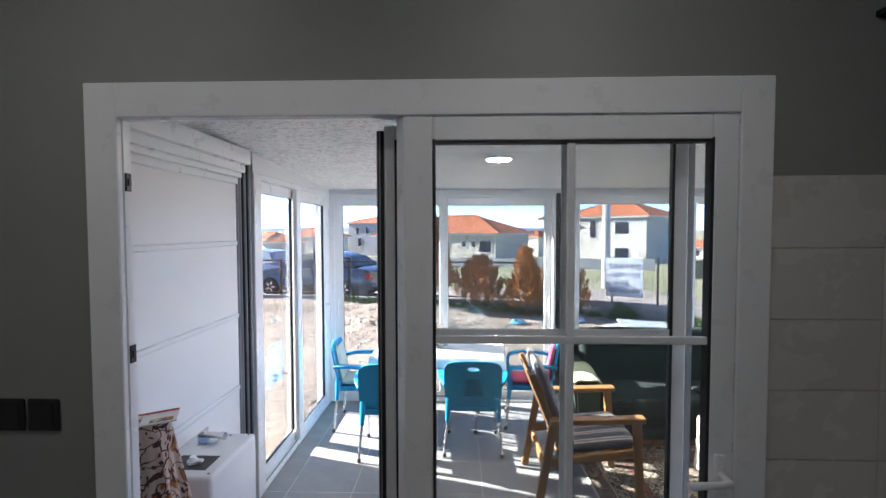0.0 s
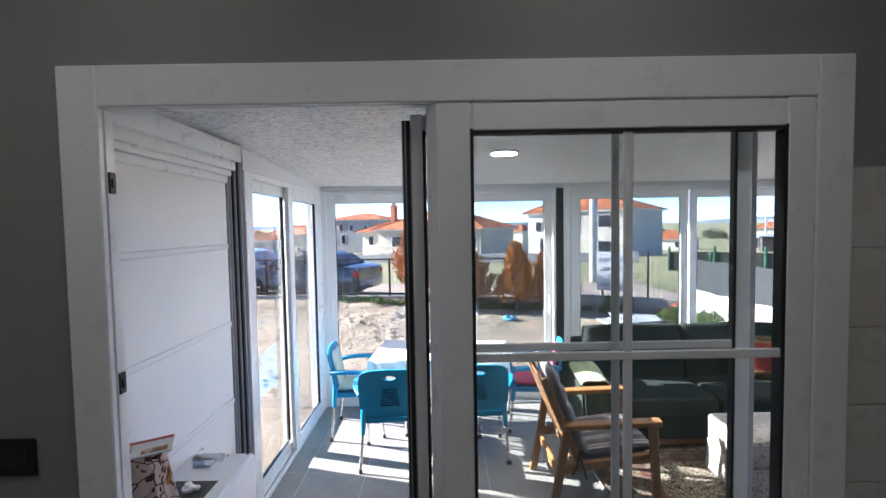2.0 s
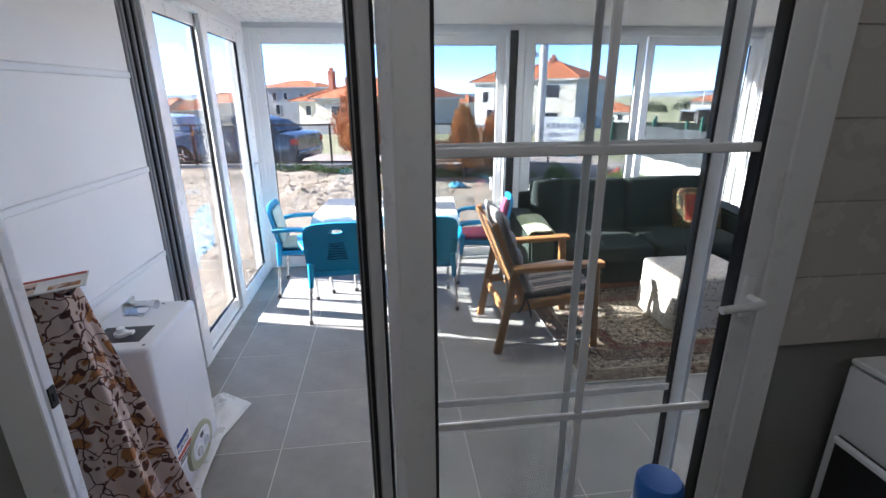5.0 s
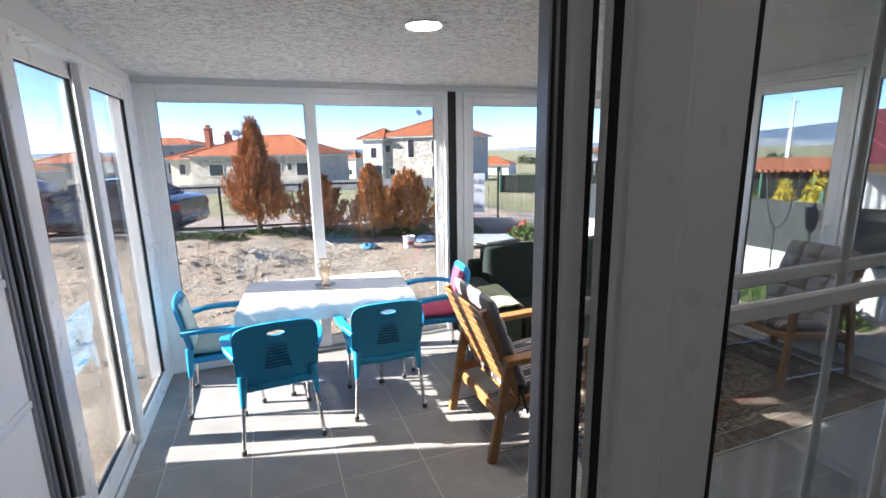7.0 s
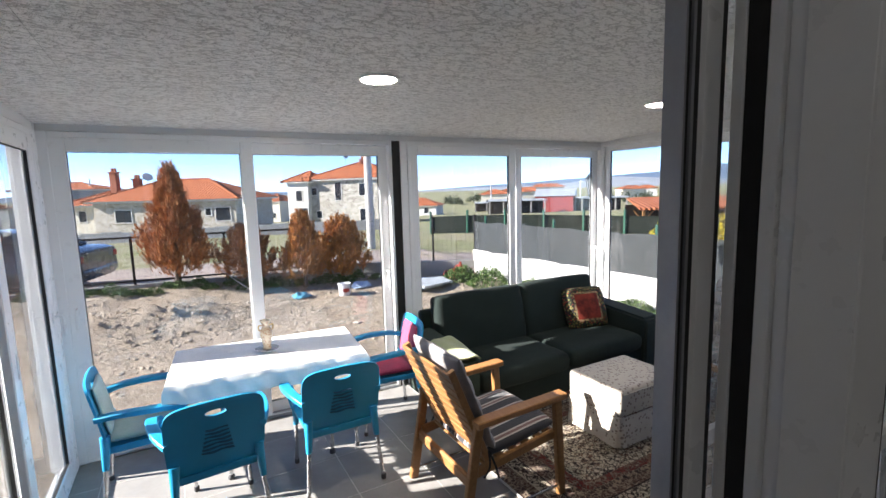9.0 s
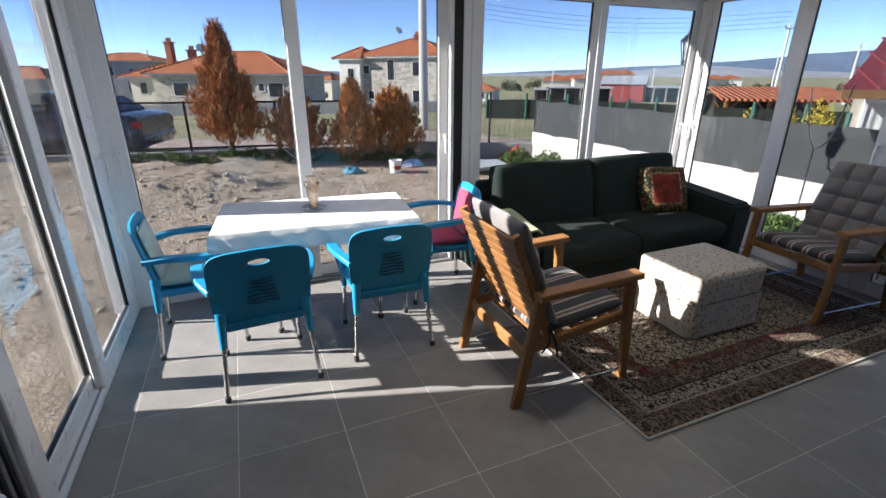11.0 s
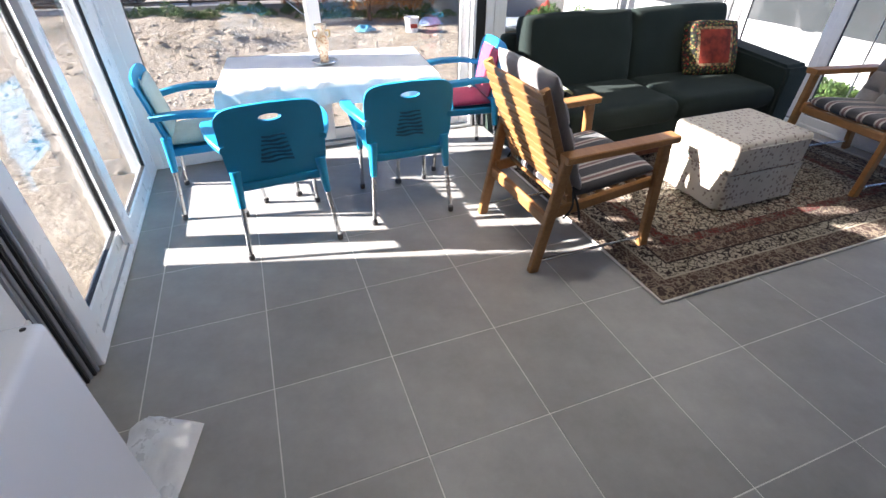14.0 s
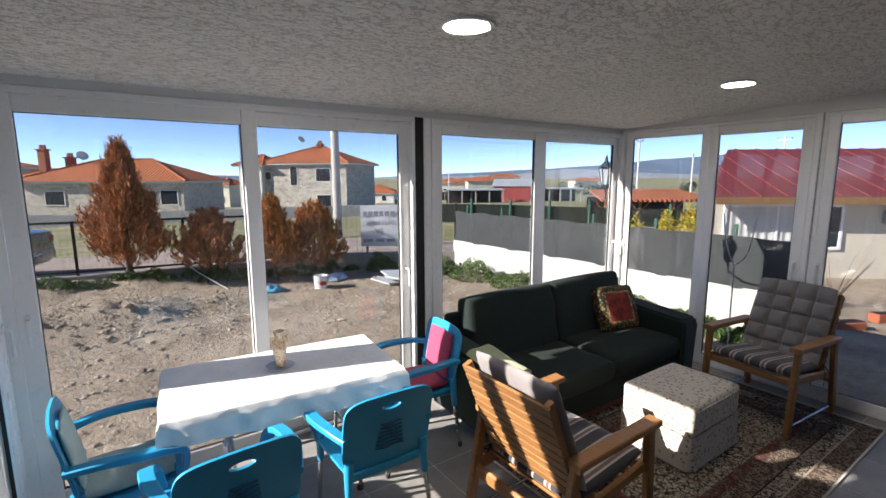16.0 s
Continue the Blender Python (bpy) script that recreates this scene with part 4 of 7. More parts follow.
# ---------------------------------------------------------------- rug
def rug_material(hx, hy):
    m = Mat("persian_rug")
    s = m.xyz()
    ex = m.math("SUBTRACT", hx, m.math("ABSOLUTE", s[0]))
    ey = m.math("SUBTRACT", hy, m.math("ABSOLUTE", s[1]))
    e = m.math("MINIMUM", ex, ey)
    vo = m.node("ShaderNodeTexVoronoi", Scale=36.0)
    vo.feature = "DISTANCE_TO_EDGE"
    warp = m.node("ShaderNodeTexNoise", Scale=26.0, Detail=2.0)
    m.link(m.co, warp.inputs["Vector"])
    vadd = m.t.nodes.new("ShaderNodeVectorMath")
    vadd.operation = "MULTIPLY_ADD"
    m.link(warp.outputs["Color"], vadd.inputs[0])
    vadd.inputs[1].default_value = (0.06, 0.06, 0.0)
    m.link(m.co, vadd.inputs[2])
    m.link(vadd.outputs[0], vo.inputs["Vector"])
    vine = m.ramp(vo.outputs["Distance"], [(0.05, (1,) * 3), (0.12, (0,) * 3)])
    v2 = m.node("ShaderNodeTexVoronoi", Scale=64.0)
    m.link(vadd.outputs[0], v2.inputs["Vector"])
    dots = m.ramp(v2.outputs["Distance"], [(0.20, (1,) * 3), (0.27, (0,) * 3)])
    v3 = m.node("ShaderNodeTexVoronoi", Scale=19.0)
    m.link(vadd.outputs[0], v3.inputs["Vector"])
    rose = m.ramp(v3.outputs["Distance"], [(0.18, (1,) * 3), (0.24, (0,) * 3), (0.34, (0,) * 3), (0.37, (0.8,) * 3), (0.42, (0,) * 3)])
    cream, dark, brown, red = (0.66, 0.59, 0.47), (0.035, 0.02, 0.02), (0.20, 0.11, 0.075), (0.38, 0.03, 0.022)
    field_c = m.mix(vine, cream, dark)
    field_c = m.mix(rose, field_c, brown)
    field_c = m.mix(dots, field_c, (0.09, 0.05, 0.045))
    band_d = m.mix(vine, (0.13, 0.07, 0.05), (0.42, 0.34, 0.26))
    band_d = m.mix(dots, band_d, dark)
    band_w = m.mix(rose, m.mix(vine, cream, dark), dark)
    band_r = m.mix(rose, m.mix(vine, (0.27, 0.018, 0.016), (0.06, 0.010, 0.010)), (0.36, 0.16, 0.11))
    band_r = m.mix(dots, band_r, dark)
    worn = m.ramp(m.noise(16, 3), [(0.42, (0.15,) * 3), (0.60, (0.85,) * 3)])
    band_r = m.mix(worn, band_d, band_r)
    band_k = m.mix(rose, m.mix(vine, (0.10, 0.06, 0.05), (0.45, 0.36, 0.26)), dark)

    def step(x):
        return m.math("GREATER_THAN", e, x)

    c = m.mix(step(0.012), (0.62, 0.59, 0.53), band_k)
    c = m.mix(step(0.075), c, band_d)
    c = m.mix(step(0.13), c, cream)
    c = m.mix(step(0.14), c, band_w)
    c = m.mix(step(0.225), c, dark)
    c = m.mix(step(0.235), c, band_d)
    c = m.mix(step(0.29), c, band_k)
    d = m.math("ADD", m.math("MULTIPLY", m.math("ABSOLUTE", s[0]), 0.62), m.math("ABSOLUTE", s[1]))
    inner = m.math("MULTIPLY", step(0.34), m.math("LESS_THAN", d, 0.92))
    c = m.mix(inner, c, band_r)
    inner2 = m.math("MULTIPLY", step(0.40), m.math("LESS_THAN", d, 0.80))
    c = m.mix(inner2, c, field_c)
    m.color(m.mix(1.0, c, m.ramp(m.noise(420, 2), [(0.3, (0.5,) * 3), (0.7, (1.1,) * 3)]), "MULTIPLY"))
    m.set(Roughness=1.0, Sheen_Weight=0.05)
    m.bump(m.noise(500, 2), 0.5, 0.004)
    return m.m


RX0, RX1, RY0, RY1 = 0.985, 3.44, 2.588, 4.06
rug = thing("rug", "patterned persian rug in cream, brown and red, white edge", "rug", at=pose((RX0 + RX1) / 2, (RY0 + RY1) / 2, 0))
hx, hy = (RX1 - RX0) / 2, (RY1 - RY0) / 2
bm = sheet(60, 40, lambda u, v: (-hx + 2 * hx * u + 0.004 * math.sin(v * 9), -hy + 2 * hy * v + 0.004 * math.sin(u * 14), 0.0035 + 0.001 * math.sin(u * 11 + v * 7)))
bmesh.ops.solidify(bm, geom=bm.faces[:], thickness=-0.007)
part("woven_field", bm, rug_material(hx, hy), rug)
M_binding = fabric("white_binding", (0.62, 0.6, 0.55), (0.5, 0.48, 0.43), 300)
for a, b in (((-hx, -hy), (hx, -hy)), ((hx, -hy), (hx, hy)), ((hx, hy), (-hx, hy)), ((-hx, hy), (-hx, -hy))):
    bm = bmesh.new()
    pts = [(a[0] + (b[0] - a[0]) * i / 30 + (0.004 * math.sin((i / 30 if a[1] == b[1] else 0) * 0)), a[1] + (b[1] - a[1]) * i / 30, 0.007) for i in range(31)]
    tube(bm, pts, 0.0065, 8)
    part("binding", bm, M_binding, rug, smooth=True)

# ---------------------------------------------------------------- heater with a bag, cloth-covered chair
M_enamel = plain("white_enamel", (0.74, 0.76, 0.80), 0.25, var=0.01, scale=3, bump=0.0, rv=0.1)
M_black = plain("black_plastic", (0.012, 0.012, 0.013), 0.4)
M_olive = plain("olive_plastic", (0.34, 0.34, 0.24), 0.5)
HX0, HX1, HY0, HY1, HZ0, HZ1 = -1.33, -1.02, 1.965, 2.415, 0.04, 0.75
heater = thing("gas_heater", "white enamel heater box with dial panel, unplugged", "heater")
part("body", boxes((HX0, HX1, HY0, HY1, HZ0, HZ1), bevel=0.018, seg=4), M_enamel, heater, smooth=True)
part("foot", boxes((HX0 + 0.04, HX1 - 0.03, HY0 + 0.04, HY0 + 0.08, 0, 0.045)), M_black, heater)
part("foot", boxes((HX0 + 0.04, HX1 - 0.03, HY1 - 0.08, HY1 - 0.04, 0, 0.045)), M_black, heater)
part("vent_recess", boxes((-1.26, -1.08, 2.03, 2.16, HZ1 - 0.012, HZ1 + 0.0015)), M_black, heater, "black recess in the top")
bm = bmesh.new()
lathe(bm, [(0.026, 0.0), (0.026, 0.012), (0.016, 0.014), (0.014, 0.03), (0.0, 0.031)], 20, (-1.17, 2.09, HZ1 + 0.0015))
box(bm, -1.175, -1.125, 2.078, 2.102, HZ1 + 0.004, HZ1 + 0.018, 0.003)
part("valve_knob", bm, M_pvc, heater, smooth=True)
bracket = part("bracket", boxes((-1.25, -1.242, 2.26, 2.36, HZ1, HZ1 + 0.055), (-1.25, -1.17, 2.26, 2.36, HZ1, HZ1 + 0.004), bevel=0.002), M_chrome, heater, "bent steel bracket")
bm = bmesh.new()
tube(bm, [(-1.245, 2.31, HZ1 + 0.03), (-1.19, 2.31, HZ1 + 0.034), (-1.15, 2.30, HZ1 + 0.034)], 0.015, 12)
tube(bm, [(-1.15, 2.30, HZ1 + 0.034), (-1.125, 2.295, HZ1 + 0.034)], 0.02, 12)
part("gas_pipe", bm, M_chrome, heater, smooth=True)
for x, y in ((-1.05, 2.39), (-1.05, 2.0), (-1.30, 2.0), (-1.14, 2.38)):
    bm = bmesh.new()
    lathe(bm, [(0.006, -0.001), (0.006, 0.0015), (0.003, 0.002)], 10, (x, y, HZ1))
    part("screw", bm, M_black, heater)


def oval(cy, cz, ry, rz, x0, x1, n=32):
    bm = bmesh.new()
    a = [bm.verts.new((x0, cy + ry * math.cos(i * math.tau / n), cz + rz * math.copysign(abs(math.sin(i * math.tau / n)) ** 0.8, math.sin(i * math.tau / n)))) for i in range(n)]
    b = [bm.verts.new((x1, cy + (v.co.y - cy) * 0.93, cz + (v.co.z - cz) * 0.93)) for v in a]
    bm.faces.new(b)
    bm.faces.new(a[::-1])
    for i in range(n):
        bm.faces.new((a[i], a[(i + 1) % n], b[(i + 1) % n], b[i]))
    return bm


dial = part("dial_panel", oval(2.19, 0.135, 0.13, 0.09, HX1 - 0.002, HX1 + 0.014), M_olive, heater, "olive oval dial panel", smooth=True)
part("dial_face", oval(2.19, 0.145, 0.095, 0.06, HX1 + 0.013, HX1 + 0.017), M_enamel, dial)
part("dial_mark", boxes((HX1 + 0.016, HX1 + 0.0185, 2.18, 2.21, 0.172, 0.192)), M_black, dial)
for cy in (2.15, 2.225):
    part("knob", oval(cy, 0.137, 0.024, 0.028, HX1 + 0.016, HX1 + 0.026, 20), M_enamel, dial, smooth=True)
    part("knob_grip", boxes((HX1 + 0.025, HX1 + 0.034, cy - 0.005, cy + 0.005, 0.115, 0.16), bevel=0.002), M_enamel, dial)
M_paper = plain("white_paper", (0.8, 0.8, 0.8), 0.6)
M_red_ink = plain("red_ink", (0.45, 0.06, 0.04), 0.6)
M_blue_ink = plain("blue_ink", (0.02, 0.06, 0.22), 0.6)
sticker = part("sticker", boxes((HX1 - 0.001, HX1 + 0.0012, 1.995, 2.135, 0.165, 0.29)), M_paper, heater, "white printed sticker")
part("red_bar", boxes((HX1 + 0.001, HX1 + 0.002, 2.0, 2.13, 0.208, 0.226)), M_red_ink, sticker)
part("print_bar", boxes((HX1 + 0.001, HX1 + 0.002, 2.005, 2.12, 0.262, 0.282)), M_blue_ink, sticker)
part("print_bar", boxes((HX1 + 0.001, HX1 + 0.002, 2.01, 2.10, 0.194, 0.202), (HX1 + 0.001, HX1 + 0.002, 2.01, 2.11, 0.180, 0.188)), M_black, sticker)


def writing(name, text, size, m, material, parent=None, align="CENTER", extrude=0.0004):
    cu = bpy.data.curves.new(name, "FONT")
    cu.body, cu.size, cu.align_x, cu.align_y, cu.extrude = text, size, align, "CENTER", extrude
    tmp = bpy.data.objects.new(name, cu)
    scene.collection.objects.link(tmp)
    me = bpy.data.meshes.new_from_object(tmp.evaluated_get(bpy.context.evaluated_depsgraph_get()))
    bpy.data.objects.remove(tmp)
    me.materials.clear()
    me.materials.append(material)
    ob = new(name, me)
    if parent is not None:
        ob.parent = parent
    ob.matrix_local = m
    return ob


bm = bmesh.new()
tube(bm, [(HX1 + 0.0008, 2.05, 0.335), (HX1 + 0.0008, 2.21, 0.395)], 0.0012, 5)
part("scratch", bm, M_paper, heater, "pale scratch in the enamel")
writing("lettering", "ELEKTRİK", 0.026, pose(HX1 + 0.0018, 2.062, 0.245, 90, 0, 90), M_blue_ink, sticker)

M_film = plain("milky_plastic_film", (0.72, 0.74, 0.76), 0.3, var=0.1, grain=60, bump=0.3, Transmission_Weight=0.15)


def bag(u, v):
    y = 1.85 + 0.86 * u
    rim = float(np.interp(y, [1.85, 1.90, 2.05, 2.20, 2.38, 2.50, 2.655, 2.71], [-1.03, -0.925, -0.985, -0.995, -1.0, -0.965, -0.925, -1.03]))
    x = HX1 - 0.14 + (rim - HX1 + 0.14) * v
    crease = abs(noise.noise(Vector((u * 11, v * 3, 2)))) + 0.5 * abs(noise.noise(Vector((u * 27, v * 8, 5))))
    outside = max(0.0, abs(y - 2.19) - 0.20) / 0.2
    z = 0.004 + 0.03 * crease * (1 - v) ** 0.5 + 0.07 * min(1, outside) * (1 - v) * v * 2.2
    return (x, y, z)


tagged(part("plastic_bag", solidify(sheet(60, 18, bag), 0.0015), M_film, smooth=True), "crumpled white bubble-wrap sheet lying under the heater", "plastic bag")


def floral_cloth():
    m = Mat("floral_cotton")
    warp = m.node("ShaderNodeTexNoise", Scale=7.0, Detail=2.0)
    m.link(m.co, warp.inputs["Vector"])
    va = m.t.nodes.new("ShaderNodeVectorMath")
    va.operation = "MULTIPLY_ADD"
    m.link(warp.outputs["Color"], va.inputs[0])
    va.inputs[1].default_value = (0.16, 0.16, 0.16)
    m.link(m.co, va.inputs[2])

    def leaf(scale, a, b, st):
        scale *= 1.7
        mp = m.node("ShaderNodeMapping", Scale=st, Rotation=(0.4, 0.7, 0.5))
        m.link(va.outputs[0], mp.inputs[0])
        v = m.node("ShaderNodeTexVoronoi", Scale=scale)
        m.link(mp.outputs[0], v.inputs["Vector"])
        return m.ramp(v.outputs["Distance"], [(a, (1,) * 3), (b, (0,) * 3)])

    v = m.node("ShaderNodeTexVoronoi", Scale=14.0)
    v.feature = "DISTANCE_TO_EDGE"
    m.link(va.outputs[0], v.inputs["Vector"])
    stem = m.ramp(v.outputs["Distance"], [(0.018, (1,) * 3), (0.03, (0,) * 3)])
    c = m.ramp(m.noise(4, 3), [(0.3, (0.56, 0.42, 0.36)), (0.7, (0.66, 0.53, 0.46))])
    c = m.mix(leaf(8, 0.30, 0.34, (1, 1, 1)), c, (0.36, 0.15, 0.05))
    c = m.mix(leaf(13, 0.30, 0.34, (1, 2.2, 1)), c, (0.09, 0.03, 0.018))
    c = m.mix(leaf(16, 0.24, 0.28, (2.0, 1, 1.2)), c, (0.20, 0.07, 0.03))
    c = m.mix(stem, c, (0.07, 0.025, 0.018))
    m.color(c)
    m.set(Roughness=0.9, Sheen_Weight=0.15)
    m.bump(m.noise(350, 2), 0.2, 0.002)
    return m.m


M_floral = floral_cloth()
covered = thing("covered_chair", "tall chair hidden under brown and cream floral cloth", "covered chair", at=pose(-1.13, 1.70, 0))


def cover(u, v):
    a = u * math.tau
    h = 1 - v
    flare = 0.10 + 0.20 * h ** 0.9
    fold = 1 + (0.10 * math.sin(a * 9 + 0.5) + 0.06 * math.sin(a * 17)) * min(1, h * 2.2)
    top = min(1.0, v / 0.02) if v < 0.02 else 1
    r = flare * fold
    rx, ry = r * 1.0, r * 0.62
    return (rx * math.cos(a), ry * math.sin(a), 0.012 + 1.09 * v + 0.012 * math.sin(a * 5) * v)


bm = sheet(180, 40, cover)
bmesh.ops.remove_doubles(bm, verts=bm.verts, dist=0.0005)
ob = part("cover", bm, M_floral, covered, smooth=True)
bm = bmesh.new()
lathe(bm, [(0.001, 1.112), (0.06, 1.112), (0.088, 1.10), (0.07, 1.09), (0.001, 1.088)], 24)
moved(bm, Matrix.Diagonal((1.05, 0.66, 1, 1)))
part("cover_top", bm, M_floral, covered, smooth=True)
for x in (-0.05, 0.05):
    for y in (-0.025, 0.025):
        part("leg", boxes((x - 0.012, x + 0.012, y - 0.012, y + 0.012, 0, 1.06)), M_wood, covered)
mag = thing("magazine", "open colour magazine lying on the covered chair", "magazine", at=pose(-1.10, 1.69, 1.116, 4, -3, 24))
part("page", boxes((-0.10, 0.10, -0.055, 0.055, 0, 0.005), bevel=0.001), M_paper, mag)
part("red_print", boxes((-0.095, 0.095, 0.035, 0.052, 0.004, 0.0058)), M_red_ink, mag, "red strip along the page edge")
part("photo_print", boxes((-0.09, -0.02, -0.048, 0.025, 0.004, 0.0058), (0.01, 0.085, -0.045, -0.015, 0.004, 0.0058)), M_floral, mag, "brown colour picture")

# ================================================================ outside
def smooth01(t):
    t = min(1.0, max(0.0, t))
    return t * t * (3 - 2 * t)


def ground_z(x, y):
    d = max(0.0, math.hypot(max(0, x - 6) * 0.6, y) - 16.0)
    z = -0.3 - min(4.2, 0.047 * d)
    z -= 0.55 * smooth01((x - 6.3) / 3) * (1 - smooth01((y - 14) / 10))
    if -12 < x < 8 and 4.5 < y < 14:
        z += 0.18 * smooth01((y - 10.9) / 1.2) * smooth01((2.2 - x) / 1.5) * (1 - smooth01((y - 13.3) / 0.6))
        yard = smooth01((y - 5.3) / 1.0) * (1 - smooth01((y - 12.4) / 1.2))
        z += yard * (0.05 * noise.noise(Vector((x * 0.7, y * 0.7, 0))) + 0.03 * noise.noise(Vector((x * 2.3, y * 2.3, 4))) + 0.018 * noise.noise(Vector((x * 6, y * 6, 8))))
        heap = math.exp(-(((x + 1.2) / 1.5) ** 2 + ((y - 9.8) / 0.8) ** 2))
        z += heap * (0.22 + 0.24 * abs(noise.noise(Vector((x * 3.2, y * 3.2, 11)))) + 0.13 * abs(noise.noise(Vector((x * 9, y * 9, 2)))))
    return z


gx = [-4000, -1200, -400, -150, -80, -50, -30, -20, -15, -12] + [round(-10 + 0.13 * i, 3) for i in range(int(17.2 / 0.13))] + [7.6, 8.4, 9.5, 11, 14, 20, 30, 50, 80, 150, 400, 1200, 4000]
gy = [-60, -20, -5, 0, 3] + [round(4.5 + 0.13 * i, 3) for i in range(int(9.6 / 0.13))] + [14.5, 15.5, 17, 20, 25, 30, 40, 50, 60, 80, 110, 160, 260, 500, 1500, 4500]
bm = bmesh.new()
grid = [[bm.verts.new((x, y, ground_z(x, y))) for x in gx] for y in gy]
for j in range(len(gy) - 1):
    for i in range(len(gx) - 1):
        bm.faces.new((grid[j][i], grid[j][i + 1], grid[j + 1][i + 1], grid[j + 1][i]))
tagged(part("ground", bm, M_ground, smooth=True), "dry stony earth yard running out into grassy fields", "ground", kind="structure")

# stones over the yard
rng = random.Random(4)
verts, faces = [], []
for k in range(4500):
    if k % 3 == 0:
        x, y = rng.gauss(-1.2, 1.4), rng.gauss(9.8, 0.8)
    else:
        x, y = rng.uniform(-8, 5.3), rng.uniform(5.6, 12.0)
    r = abs(rng.gauss(0.008, 0.015)) + 0.006
    r = min(r, 0.075)
    z = ground_z(x, y)
    base = len(verts)
    rot = rng.uniform(0, math.tau)
    sq = rng.uniform(0.45, 0.8)
    for h, rr in ((-0.3, 0.8), (0.35, 1.0), (0.8, 0.5)):
        for i in range(5):
            a = rot + i * math.tau / 5 + h * 0.6
            q = rr * r * rng.uniform(0.7, 1.2)
            verts.append((x + q * math.cos(a), y + q * math.sin(a) * 0.9, z + h * r * sq))
    for q in (0, 5):
        for i in range(5):
            faces.append((base + q + i, base + q + (i + 1) % 5, base + q + 5 + (i + 1) % 5, base + q + 5 + i))
    faces.append(tuple(base + 10 + i for i in range(5)))
me = bpy.data.meshes.new("stones")
me.from_pydata(verts, [], faces)


def stone_mat():
    m = Mat("field_stone")
    m.color(m.ramp(m.island(), [(0, (0.26, 0.20, 0.145)), (0.5, (0.45, 0.37, 0.28)), (1, (0.62, 0.54, 0.44))]))
    m.set(Roughness=0.95)
    m.bump(m.noise(40, 4), 0.4, 0.01)
    return m.m


me.materials.append(stone_mat())
tagged(new("stones", me), "loose pale stones and clods strewn over the yard", "stones", kind="stuff")


def wall_line(x):
    return 12.1 + 0.146 * (2.9 - x) if x < 2.9 else 12.1 - 0.54 * (x - 2.9)


def slanted_wall(pts, z0f, h, t, material, name, label):
    bm = bmesh.new()
    for (xa, ya), (xb, yb) in zip(pts, pts[1:]):
        d = Vector((xb - xa, yb - ya, 0)).normalized()
        n = Vector((-d.y, d.x, 0)) * t / 2
        a, b = Vector((xa, ya, 0)), Vector((xb, yb, 0))
        za, zb = z0f(xa, ya), z0f(xb, yb)
        q = [a - n, b - n, b + n, a + n]
        hexa(bm, [(p.x, p.y, -0.7) for p in q], [(q[0].x, q[0].y, za + h), (q[1].x, q[1].y, zb + h), (q[2].x, q[2].y, zb + h), (q[3].x, q[3].y, za + h)])
    return tagged(part(name, bm, material), label, "wall", kind="structure")


slanted_wall([(5.75, 10.56), (2.9, 12.1)], lambda x, y: -0.3, 0.34, 0.18, M_concrete, "yard_wall", "low raw concrete boundary wall")
slanted_wall([(2.9, 12.1), (-14, wall_line(-14))], lambda x, y: -0.3, 0.26, 0.18, M_concrete, "yard_kerb", "low concrete kerb under the fence")
slanted_wall([(5.66, 10.6), (5.95, 3.9)], lambda x, y: -0.3, 0.60, 0.16, M_whitewash, "garden_wall", "low white rendered garden wall")

# road behind the fence
bm = sheet(60, 4, lambda u, v: (-60 + 100 * u, wall_line(-60 + 100 * u if -60 + 100 * u < 2.9 else 2.9) + 0.9 + 3.6 * v, ground_z(-60 + 100 * u, 15.5) + 0.012))
tagged(part("road", bm, M_road), "pale gravel road beyond the fence", "road", kind="structure")

# brown metal fence on the kerb
M_brown = plain("dark_brown_metal", (0.022, 0.016, 0.013), 0.5, 0.3)
M_wire = plain("galvanised_wire", (0.10, 0.09, 0.08), 0.5, 0.6)
fence = thing("fence", "dark brown metal fence with wire mesh on the kerb", "fence")
fx = [-12 + 1.75 * i for i in range(9)]
for x in fx:
    y = wall_line(x)
    part("post", boxes((x - 0.025, x + 0.025, y - 0.025, y + 0.025, -0.3, 0.98), bevel=0.004), M_brown, fence)
for zz in (0.95, 0.03):
    bm = bmesh.new()
    tube(bm, [(fx[0], wall_line(fx[0]), zz), (2.0, wall_line(2.0), zz)], 0.022, 6)
    part("rail", bm, M_brown, fence)
verts, edges_ = [], []
bm = bmesh.new()
for i in range(int(14 / 0.10)):
    x = -12 + 0.10 * i
    y = wall_line(x)
    box(bm, x - 0.0012, x + 0.0012, y - 0.0012, y + 0.0012, 0.03, 0.95)
for i in range(9):
    z = 0.12 + 0.10 * i
    tube(bm, [(-12, wall_line(-12), z), (2.0, wall_line(2.0), z)], 0.0013, 4, False)
w = part("wire_mesh", bm, M_wire, fence)
w["kind"] = "stuff"
gate = thing("gate_posts", "pair of dark brown gate posts in the fence", "gate")
for x in (-3.25, -2.95):
    y = wall_line(x) - 0.06
    part("post", boxes((x - 0.03, x + 0.03, y - 0.03, y + 0.03, -0.3, 1.06), bevel=0.004), M_brown, gate)
part("rail", boxes((-3.22, -2.98, wall_line(-3.1) - 0.08, wall_line(-3.1) - 0.04, 1.01, 1.06)), M_brown, gate)

